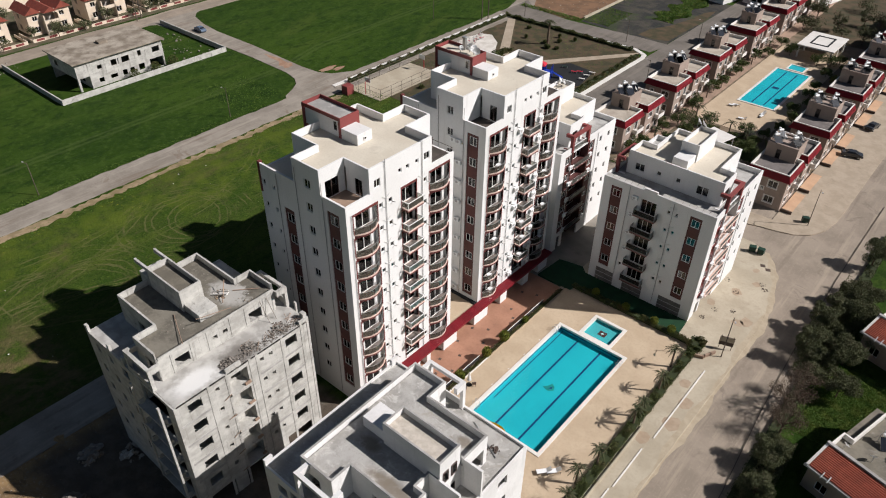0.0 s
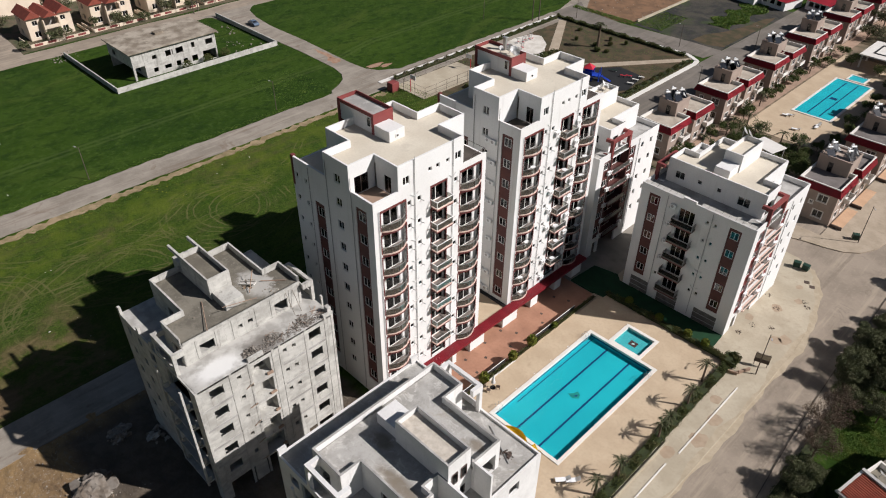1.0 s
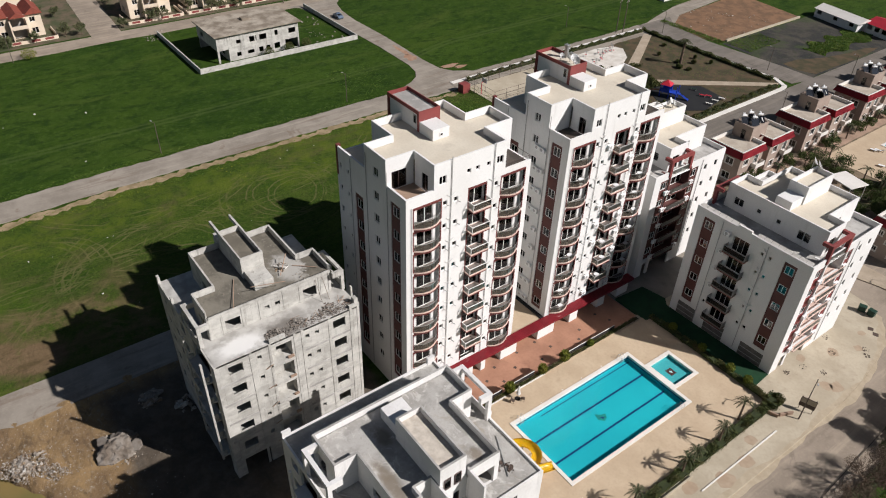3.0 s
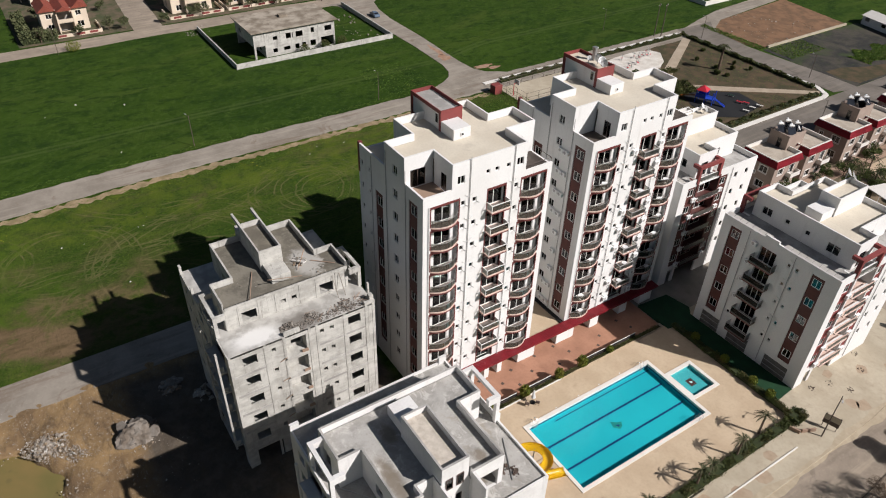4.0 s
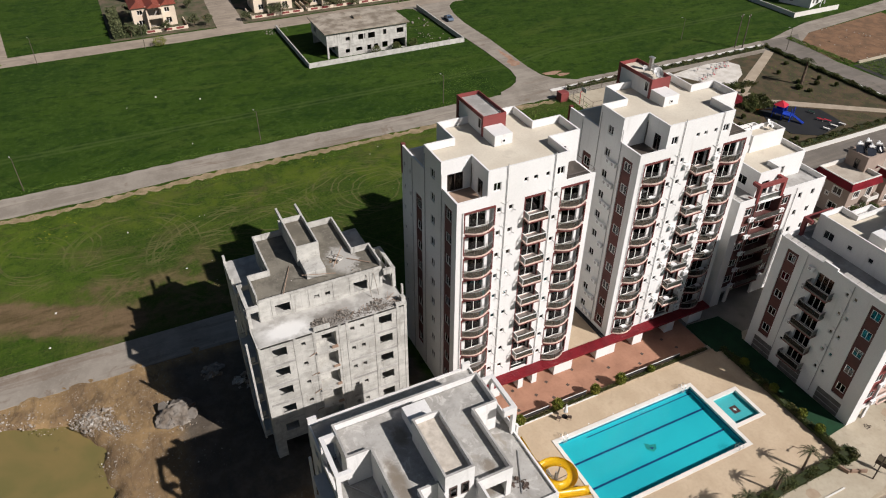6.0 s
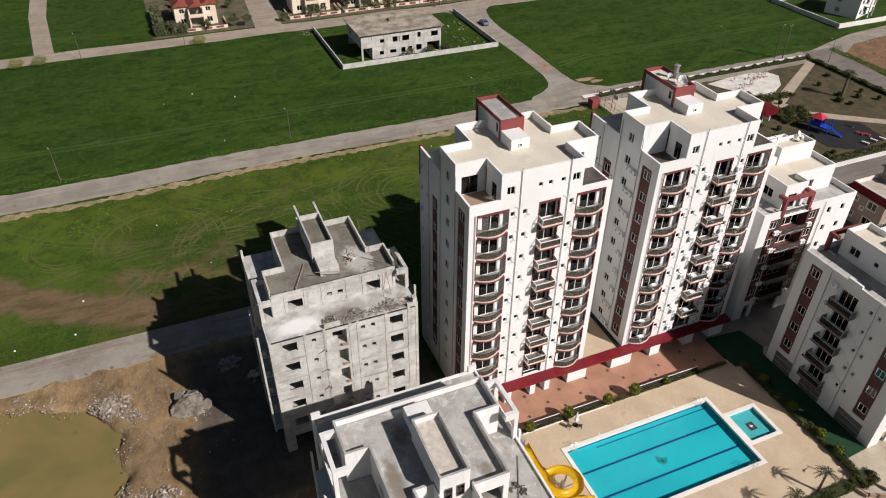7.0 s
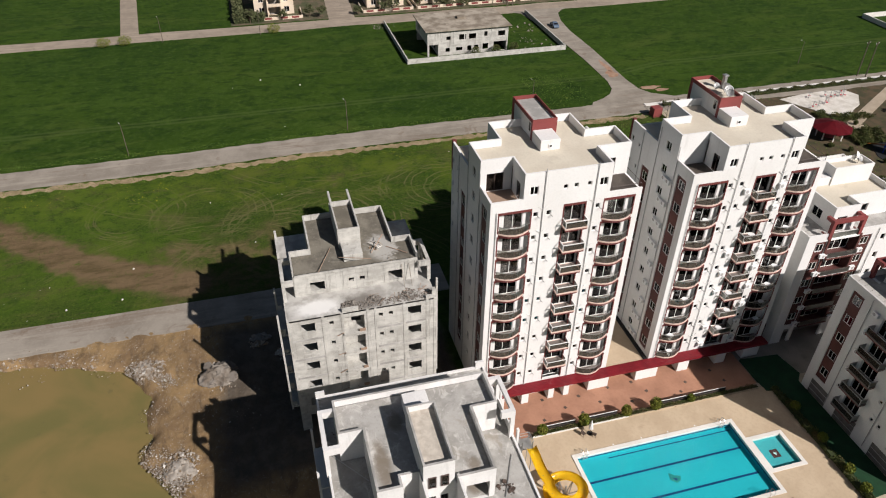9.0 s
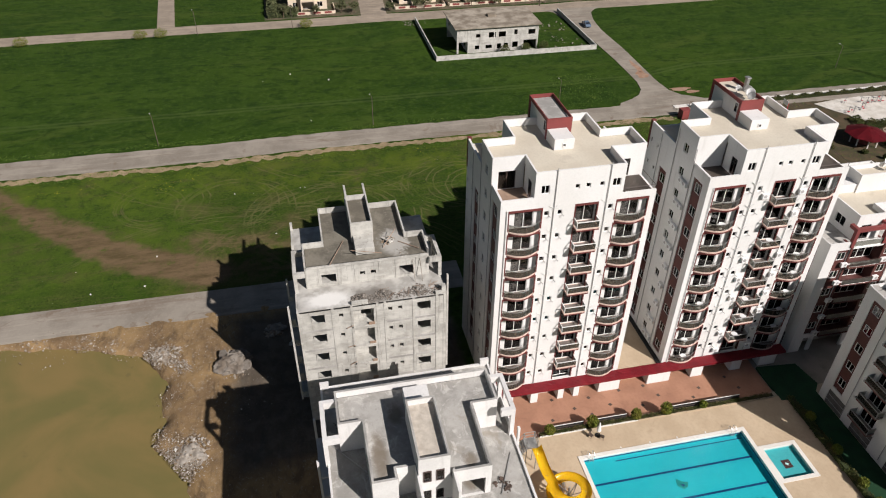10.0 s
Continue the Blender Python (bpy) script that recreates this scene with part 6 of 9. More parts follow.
    if done:
        for a, b, c, d in wins:
            window(ob, Face("+x", -4.1), (a + b) / 2, (c + d) / 2, b - a, d - c, bars=1 if b - a > 1 else 0)
        window(ob, Face("+y", 16.2), -5.65, BT + 1.17, 1.5, 2.25, FRAME_DARK, 1)
    if primed:
        for y in (6.95, 10.0):
            bm = bmesh.new()
            box(bm, -BD - 0.02, xb, y, y + 0.22, BT, BP - 0.02)
            part("fin", bm, wall, ob, "upright fin beside the stair")
        for u in (8.25, 9.35):
            window(ob, Face("-x", xb), u, 19.0, 0.7, 1.4, FRAME_DARK, 0, 0.12, "narrow stair window")
            window(ob, Face("-x", xb), u, 21.7, 0.7, 1.4, FRAME_DARK, 0, -0.06, "narrow stair window")
    bm = bmesh.new()
    prism(bm, [(x + (0.1 if x < -5 else -0.1), y + (0.1 if y < 8 else -0.1)) for x, y in plan], BR - 0.22, BR)
    part("roof_floor", bm, {"finished": ROOF_BEIGE, "raw": RAW_ROOF, "primed": STAINED}[style], ob, "flat roof floor")
    if style == "raw":
        bm = bmesh.new()
        box(bm, -4.1, -3.95, 1.6, 16.0, BR - 0.2, BR + 0.12)
        part("roof_kerb", bm, wall, ob, "low upstand at the roof's edge")
    bm = bmesh.new()
    parapet(bm, plan, BR, BP, 0.2, (0,) if style == "raw" else (8,) if primed else ())
    part("parapet", bm, wall, ob, "roof parapet")
    if style == "primed":
        bm = bmesh.new()
        parapet(bm, plan, BP, BP + 0.03, 0.21, (8,))
        part("parapet_cap", bm, SCREED, ob, "bare grey top of the parapet")
        bm = bmesh.new()
        parapet(bm, [(-8.2, 7.4), (-8.2, 10.1), (-14.8, 10.1), (-14.8, 7.4)], 24.0, 24.03, 0.19)
        part("parapet_cap", bm, SCREED, ob, "bare grey top of the stair house")
    # loggia frames beside the penthouse
    lm = BRICK_RED if done else wall
    e = 0.5 if done else 0.4
    top, x0, x1, deep = (BP - 0.1, -9.5, -4.9, 0.8) if style == "primed" else (21.0, -8.2, -3.5, 0.7) if style == "raw" else (21.0, -8.2, -3.0, e)
    for hi_side in (True, False):
        ya, yb = (16.2, 17.65) if hi_side else (1.4, 0.05)
        s = 1 if hi_side else -1
        for x in (x0, x1 - e):
            bm = bmesh.new()
            box(bm, x, x + e, *sorted((yb, yb - s * e)), BT, top - e)
            part("loggia_post", bm, lm, ob, "post of the roof loggia")
            bm = bmesh.new()
            box(bm, x, x + e, *sorted((ya, yb - s * e)), top - deep, top - 0.004)
            part("loggia_beam", bm, lm, ob, "beam of the roof loggia")
        bm = bmesh.new()
        box(bm, x0, x1, *sorted((yb, yb - s * e)), top - e, top)
        part("loggia_beam", bm, lm, ob, "beam of the roof loggia")
        bm = bmesh.new()
        box(bm, x0 + e, x1 - e, *sorted((yb, yb - s * 0.12)), BT, BT + 0.85)
        part("loggia_rail", bm, wall if not done else RAIL_GLASS, ob, "low loggia wall")
    # stair house
    bm = bmesh.new()
    box(bm, -14.8 if primed else -14.6, -8.2, 7.4, 10.1, BR, 23.3)
    parapet(bm, [(-8.2, 7.4), (-8.2, 10.1), (-14.8 if primed else -14.6, 10.1), (-14.8 if primed else -14.6, 7.4)], 23.3, 24.0, 0.18)
    if style == "raw":
        box(bm, -17.2, -14.6, 7.4, 7.65, 23.5, 24.0), box(bm, -17.2, -14.6, 9.85, 10.1, 23.5, 24.0)
        box(bm, -16.6, -14.8, 7.4, 10.1, BT, 22.6)
    part("stair_house", bm, wall, ob, "stair house on the roof")
    bm = bmesh.new()
    box(bm, -14.4, -8.4, 7.6, 9.9, 23.3, 23.34)
    part("stair_house_roof", bm, {"finished": ROOF_BEIGE, "raw": ROOF_CONCRETE, "primed": surface("sandy_screed", (0.52, 0.47, 0.40), (0.40, 0.355, 0.30), (0.27, 0.235, 0.2), big=1.2, fine=3)}[style], ob, "stair-house roof")
    bm = bmesh.new()
    box(bm, -8.2, -5.4, 7.6, 9.9, BR, 22.55 if style != "raw" else 22.2)
    part("lift_box", bm, wall, ob, "lift-motor box", bevel=0.03)
    return ob


block((-50.0, 18.2, 0), 0, "raw", "unfinished grey concrete apartment block with empty window openings", 21)
block((-37.9, 37.5, 0), 180, "primed", "unfinished white-primed apartment block with bare grey roof", 22)
block((-40.4, 85.2, 0), -90, "finished", "white five-storey apartment block with red-brown window strips", 23)
block((-65.9, 85.8, 0), -90, "finished", "white five-storey apartment block with red balcony frames", 24)
for x, y, r, rz in ((-33.6, 100.2, 0.6, 30), (-32.6, 99.6, 0.7, 40), (-58.2, 99.4, 0.5, 30), (-57.2, 99.0, 0.45, 20)):
    dish("", (x, y, 23.34), rz, r)


def lumps(name, label, places, seed, mat=RUBBLE, category="rubble"):
    """Broken pieces heaped on the ground; places: (x, y, z, spread, count, size)."""
    r = random.Random(seed)
    bm = bmesh.new()
    for x, y, z, spread, n, size, *tall in places:
        peak = tall[0] if tall else min(0.6, spread * 0.28)
        for _ in range(n):
            a, d = r.uniform(0, 6.28), spread * math.sqrt(r.random())
            s = size * (0.25 + 1.7 * r.random() ** 3)
            c = Vector((x + d * math.cos(a), y + d * math.sin(a), z + peak * (1 - d / spread) * r.random()))
            m = Matrix.Translation(c) @ Euler((r.uniform(-0.6, 0.6), r.uniform(-0.6, 0.6), r.uniform(0, 6.28))).to_matrix().to_4x4()
            v = [bm.verts.new(m @ Vector((sx * s * r.uniform(0.5, 1), sy * s * r.uniform(0.4, 0.9), sz * s * r.uniform(0.25, 0.6)))) for sz in (-1, 1) for sx, sy in ((-1, -1), (1, -1), (1, 1), (-1, 1))]
            for f in ((3, 2, 1, 0), (4, 5, 6, 7), (0, 1, 5, 4), (1, 2, 6, 5), (2, 3, 7, 6), (3, 0, 4, 7)):
                bm.faces.new([v[i] for i in f])
    me = bpy.data.meshes.new(name)
    bm.to_mesh(me)
    bm.free()
    me.materials.append(mat)
    return tagged(new(name, me), label, category, kind="stuff")


def boulder(at, size, seed, label, mat=RUBBLE):
    """A dumped heap: a lumpy mound with broken, angular relief."""
    bm = bmesh.new()
    bmesh.ops.create_icosphere(bm, subdivisions=4, radius=1)
    off = Vector((seed * 3.1, seed * 1.7, 0))
    for v in bm.verts:
        p = v.co.copy()
        cell = noise.cell(p * 2.6 + off) * 0.08 + noise.cell(p * 5.5 + off) * 0.05
        k = 0.85 + 0.4 * noise.noise(p * 1.5 + off) + 0.16 * noise.noise(p * 4.5 + off) + 0.08 * noise.noise(p * 11 + off) + cell
        v.co = Vector((p.x * size[0] * k, p.y * size[1] * k, max(-0.3, p.z) * size[2] * k))
    return solid("dumped_concrete", bm, mat, label, "rubble", at)


lumps("apron_litter", "dark dry weeds and scraps on the concrete apron", [(x, y, GZ + 0.31, 0.55, 26, 0.07, 0.06) for x, y in lumps_at], 38, BRASS, "litter")
lumps("terrace_debris", "broken bricks and mortar along the terrace edge", [(-50.8, 25.2 + 0.8 * k, 18.17, 0.8, 110, 0.06) for k in range(13)] + [(-51.0, 25.6, 18.18, 1.0, 240, 0.1, 0.5), (-51.4, 28.3, 18.18, 0.9, 160, 0.08, 0.35), (-51.3, 32.6, 18.18, 1.2, 180, 0.07, 0.3)], 31, DEBRIS)
rnd = random.Random(41)
bm = bmesh.new()
for k in range(20):
    x, y, a = rnd.uniform(-52.1, -50.4), rnd.uniform(27.5, 35.2), rnd.uniform(0, 3.14)
    q = rnd.uniform(0.25, 0.75)
    tube(bm, (x - q * math.cos(a), y - q * math.sin(a), 18.24 + rnd.uniform(0, 0.15)), (x + q * math.cos(a), y + q * math.sin(a), 18.26 + rnd.uniform(0, 0.35)), 0.022, 0.022, 4)
solid("timber_scrap", bm, MUTED, "thin broken laths strewn over the terrace debris", "scrap", kind="stuff")
bm = bmesh.new()
box(bm, -0.28, 0.28, -1.0, 1.0, 0.0, 0.09), box(bm, -0.32, -0.24, -1.0, 1.0, 0.09, 0.22), box(bm, 0.24, 0.32, -1.0, 1.0, 0.09, 0.22)
solid("mortar_trough", bm, COPING, "white mortar trough tipped on the rubble", "trough", (-57.6, 29.9, 21.42), -62, bevel=0.015).rotation_euler[0] = 0.22
lumps("roof_debris", "loose boards and mortar on the bare roof", [(-57.7, 30.0, 21.28, 0.9, 60, 0.1), (-57, 23, 21.27, 1.6, 14, 0.06), (-55.4, 31.5, 21.27, 1.5, 26, 0.06)], 32, RUBBLE_MIX)
for p, q in (((-53.8, 22.6, 21.6), (-58.6, 24.6, 21.35)), ((-55.0, 25.2, 22.4), (-53.9, 28.8, 22.3)), ((-56.2, 29.2, 21.4), (-58.2, 31.0, 22.5)), ((-57.2, 31.2, 21.35), (-55.2, 33.4, 21.4))):
    bm = bmesh.new()
    tube(bm, p, q, 0.05, 0.05, 4)
    solid("board", bm, MUTED, "loose brown scaffold board on the roof", "board", group="loose boards")
for u in (32.5, 33.4):
    for p, q in (((-52.8, u, 18.2), (-54.02, u - 0.1, 20.7)),):
        bm = bmesh.new()
        tube(bm, p, q, 0.04, 0.04, 5)
        solid("prop", bm, RUBBLE, "rusty grey steel prop leaning on the wall", "prop", group="steel props")
lumps("rubble_heap", "grey and brown rubble and stones beside the pit", [(-67 + 0.8 * k, -3.2 + 0.85 * k, -0.6, 1.6 + 0.15 * (k % 3), 700, 0.062, 0.9) for k in range(6)] + [(-53 + 0.95 * k, -0.9 + 0.65 * k, -0.65, 2.3, 700, 0.062, 0.75) for k in range(2, 9)]
      + [(-58, 0.3, -0.6, 2.4, 160, 0.06), (-71.2, -13, -0.6, 2.0, 200, 0.09), (-70.2, -9.5, -0.6, 1.8, 200, 0.09), (-72.6, -20, -0.6, 2.0, 120, 0.09), (-64.5, 17.5, -0.45, 1.6, 60, 0.3), (-68, 13.5, -0.45, 1.4, 50, 0.35),
         (-66.0, -1.4, -0.2, 2.2, 420, 0.11, 0.9), (-48.4, 3.0, -0.3, 2.4, 420, 0.1, 0.8), (-62.4, 7.8, -0.4, 3.0, 220, 0.12, 0.5)], 33, RUBBLE_MIX)
lumps("site_litter", "scattered pale stones and scraps", [(-66, 4, -0.4, 6, 260, 0.05), (-56, 6, -0.4, 8, 260, 0.055), (-71, -6, -0.45, 5, 220, 0.055), (-71.5, -18, -0.45, 5, 220, 0.055), (-72.2, -28, -0.45, 6, 160, 0.055)], 34, RUBBLE_MIX, "litter")
lumps("field_litter", "a few pale scraps in the grass", [(-86, -14, -0.38, 10, 12, 0.1), (-98, 22, -0.38, 20, 16, 0.085), (-104, 60, -0.38, 16, 10, 0.085), (-150, 30, -0.38, 22, 5, 0.12)], 36, COPING, "litter")
boulder((-66.2, -1.8, -0.6), (1.7, 1.5, 0.75), 2, "low mound of dumped grey concrete")
MUDDY = surface("muddy_concrete", (0.20, 0.176, 0.15), (0.125, 0.10, 0.078), (0.085, 0.06, 0.042), big=0.8, fine=3, rough=0.95, bump=0.5)
boulder((-62.4, 8.0, -0.7), (2.4, 2.9, 1.75), 5, "brown-grey mound under broken slabs", MUDDY)
boulder((-68.5, 14.0, -0.5), (1.3, 1.5, 0.8), 8, "small heap of dumped concrete", DEBRIS)
boulder((-48.0, 3.2, -0.7), (2.4, 2.0, 0.8), 9, "low mound of dumped grey concrete")
rnd = random.Random(77)
for x, y, z, sx, sy, a, b, c in ((-63.7, 6.6, 0.35, 1.3, 0.9, 38, 10, 20), (-62.4, 8.6, 0.55, 1.2, 1.0, -12, 18, 70), (-61.2, 9.8, 0.25, 1.0, 0.8, 10, -22, 110), (-61.6, 6.6, 0.2, 0.9, 0.7, 28, -8, 85)):
    bm = bmesh.new()
    pts = [(sx * rnd.uniform(0.75, 1.05) * math.cos(k * 1.047 + rnd.uniform(-0.2, 0.2)), sy * rnd.uniform(0.75, 1.05) * math.sin(k * 1.047 + rnd.uniform(-0.2, 0.2))) for k in range(6)]
    prism(bm, pts, -0.16, 0.16)
    solid("broken_slab", bm, MUDDY, "jagged slab of broken concrete on the dumped heap", "rubble", (x, y, z), group="broken slabs", bevel=0.03).rotation_euler = (radians(a), radians(b), radians(c))
lumps("roof_scrap", "dark scrap and rope ends on the bare terrace", [(-23.4, 35.0, 18.22, 0.7, 26, 0.13), (-22.8, 35.4, 18.22, 0.4, 10, 0.16), (-33.0, 21.5, 18.22, 0.6, 14, 0.1)], 37, BRASS, "scrap")
for p, q in (((-26.5, 36.6, 18.26), (-22.4, 34.6, 18.26)), ((-30.6, 20.6, 18.26), (-27.0, 23.4, 18.3))):
    bm = bmesh.new()
    tube(bm, p, q, 0.045, 0.045, 5)
    solid("pole", bm, METAL, "loose steel scaffold pole on the terrace", "pole", group="loose poles")

# ---- pool furniture, planting, street ----
fence = thing("fence", (-41.05, 62, 0), "low railing with a planting bed between terrace and patio", "fence")
for y0, y1, m in ((-16, -14.4, COPING), (-14.3, -9.8, COPING), (-8.2, -2.7, COPING), (-2.65, 17, DECK)):
    bm = bmesh.new()
    box(bm, -0.1, 0.05, y0, y1, -0.4, 0.12)
    part("kerb", bm, m, fence, "pale bed kerb")
bm = bmesh.new()
box(bm, -0.75, -0.6, -16, 17, -0.4, 0.12)
part("kerb", bm, MUTED, fence, "brown bed kerb")
bm = bmesh.new()
box(bm, -0.6, -0.1, -15.9, 16.9, -0.3, 0.1)
part("soil", bm, SOIL, fence, "dark planting soil")
for y0, y1 in ((-14.2, -10.0), (-8.2, -4.1), (2.3, 12.0)):
    for z in (0.42, 0.85):
        bm = bmesh.new()
        box(bm, -0.73, -0.66, y0, y1, z, z + 0.06)
        part("rail", bm, FRAME if z > 0.5 else FRAME_DARK, fence, "white top rail" if z > 0.5 else "dark lower rail")
    n = max(2, round((y1 - y0) / 1.9))
    for k in range(n + 1):
        me = shared(("fpost",), lambda: mesh_of("post", (lambda b: (box(b, -0.72, -0.67, -0.03, 0.03, 0.1, 0.85), b)[1])(bmesh.new()), FRAME_DARK))
        part("post", me, FRAME_DARK, fence, at=(0, y0 + (y1 - y0) * k / n, 0))
    bm = bmesh.new()
    box(bm, -0.705, -0.68, y0, y1, 0.14, 0.84)
    part("screen", bm, BLACK, fence, "dark mesh screen")
strip_leaves("bed_plants", HEDGE, "low straggling bed plants along the railing", "plants", -41.6, -41.15, 46.2, 78.5, 0.1, 0.5, 5200, 0.075, 41)


def shrub(at, h, r, seed, label="round yellow-green shrub in the planting bed", mat=SHRUB):
    ob = thing("shrub", at, label, "shrub", group="clipped shrubs")
    bm = bmesh.new()
    for k in range(5):
        tube(bm, (0, 0, 0), (0.4 * r * math.cos(k * 1.26), 0.4 * r * math.sin(k * 1.26), h * 0.6), 0.04, 0.015, 5)
    part("stems", bm, BARK, ob)

    def where(q):
        p = blob(q, r, h * 0.5)
        return p + Vector((0, 0, h * 0.55))
    part("crown", shared(("shrub", h, r, mat.name), lambda: leaf_mesh("crown", mat, 700, 0.13, where, seed)), mat, ob)


for y, h, r in ((47.3, 1.5, 0.7), (53.0, 1.9, 0.75), (59.0, 1.8, 0.68), (63.2, 2.0, 0.78), (68.5, 1.2, 0.5)):
    shrub((-41.3, y, 0.1), h, r, 51)
for y in (55.4, 59.3, 63.0, 66.9, 70.8):
    bm = bmesh.new()
    tube(bm, (0, 0, 0), (0, 0, 0.05), 0.09, 0.075, 10)
    solid("floor_light", bm, PLASTIC, "small white floor light beside the pool", "light", (-37.55, y, 0), group="floor lights")
for x in (-36.5, -31.2, -26.4, -23.6):
    shrub((x, 81.0, 0), 1.5, 0.65, 52, "bushy yellow-green shrub beside the hedge")
strip_leaves("hedge", HEDGE, "uneven green hedge between terrace and lawn", "hedge", -40.4, -20.4, 80.3, 81.2, 0, 0.8, 12000, 0.1, 42)
strip_leaves("hedge", HEDGE, "dense green hedge between terrace and street", "hedge", -20.1, -18.8, 38, 79.5, 0, 0.85, 20000, 0.085, 43)
strip_leaves("hedge", HEDGE, "overgrown green hedge at the corner", "hedge", -20.6, -18.5, 79.9, 82.0, 0, 1.25, 5000, 0.09, 44)
bm = bmesh.new()
box(bm, -18.55, -18.35, 30, 62.5, GZ, 0.2)
solid("garden_wall", bm, APRON, "low pale garden wall along the street", "wall", kind="structure")
for x, y, w, rz in ((-18.9, 78.9, 1.3, 20), (-17.3, 80.6, 1.0, 65)):
    bm = bmesh.new()
    box(bm, -w, w, -0.12, 0.12, GZ, 0.45)
    solid("garden_wall", bm, MUTED, "short red-brown wall at the hedge's end", "wall", (x, y, 0), rz, bevel=0.03)
for k, (x, y, h) in enumerate(((-20.5, 74.7, 3.5), (-19.7, 69.3, 3.4), (-19.5, 61.8, 3.1), (-19.5, 63.7, 3.0), (-19.8, 53.2, 3.4), (-20.4, 49.4, 2.9), (-19.6, 45.6, 3.0), (-20.4, 41.2, 2.9))):
    palm((x, y, 0), h, 60 + k, fronds=12, length=1.6)


def lounger(at, rz):
    ob = thing("sun_lounger", at, "white sun lounger with a dark frame beside the pool", "lounger", rz)
    for s in (-0.32, 0.32):
        bm = bmesh.new()
        tube(bm, (-0.95, s, 0.3), (0.95, s, 0.3), 0.03, 0.03, 6)
        part("side_rail", bm, POLE, ob)
    for x in (-0.8, 0.8):
        for s in (-0.32, 0.32):
            bm = bmesh.new()
            tube(bm, (x, s, 0), (x, s, 0.3), 0.03, 0.03, 6)
            part("leg", bm, POLE, ob)
    bm = bmesh.new()
    box(bm, -0.9, 0.35, -0.3, 0.3, 0.32, 0.4)
    part("mattress", bm, PLASTIC, ob, "white mattress", bevel=0.02)
    bm = bmesh.new()
    v = [bm.verts.new(p) for p in ((0.35, -0.3, 0.36), (0.35, 0.3, 0.36), (0.95, 0.3, 0.72), (0.95, -0.3, 0.72))]
    bm.faces.new(v)
    bmesh.ops.solidify(bm, geom=bm.faces[:], thickness=0.07)
    part("backrest", bm, PLASTIC, ob, "white backrest")


lounger((-23.3, 49.0, 0), 50)
lounger((-24.2, 48.2, 0), 50)
for x, y, a in ((-48.0, 163.4, 10), (-47.4, 164.2, 10), (-40.8, 163.7, 80), (-40.6, 162.5, 80), (-43.5, 158.0, 15)):
    lounger((x, y, GZ + 0.15), a)


ps = thing("parasol", (-39.9, 53.3, 0), "folded white parasol with a dark base beside the railing", "parasol")
bm = bmesh.new()
tube(bm, (0, 0, 0.1), (0, 0, 2.5), 0.035)
part("pole", bm, POLE, ps)
bm = bmesh.new()
tube(bm, (0, 0, 0), (0, 0, 0.1), 0.4, 0.34, 12)
part("base", bm, BLACK, ps, "dark round base")
bm = bmesh.new()
for k in range(8):
    a = k * math.pi / 4
    tube(bm, (0.2 * math.cos(a), 0.2 * math.sin(a), 0.95), (0.03 * math.cos(a), 0.03 * math.sin(a), 2.45), 0.11, 0.03, 6)
part("canopy", bm, PLASTIC, ps, "folded white canopy")
for x, y, rz in ((-39.8, 52.3, 30), (-39.3, 53.6, 140)):
    ch = thing("garden_chair", (x, y, 0), "dark plastic garden chair under the parasol", "chair", rz, "garden chairs")
    bm = bmesh.new()
    box(bm, -0.25, 0.25, -0.25, 0.25, 0.4, 0.46)
    part("seat", bm, BRASS, ch, bevel=0.015)
    bm = bmesh.new()
    box(bm, -0.27, -0.2, -0.25, 0.25, 0.46, 0.9)
    part("backrest", bm, BRASS, ch, bevel=0.015)
    for lx in (-0.2, 0.2):
        for ly in (-0.2, 0.2):
            bm = bmesh.new()
            tube(bm, (lx, ly, 0), (lx, ly, 0.4), 0.025, 0.025, 6)
            part("leg", bm, BRASS, ch)


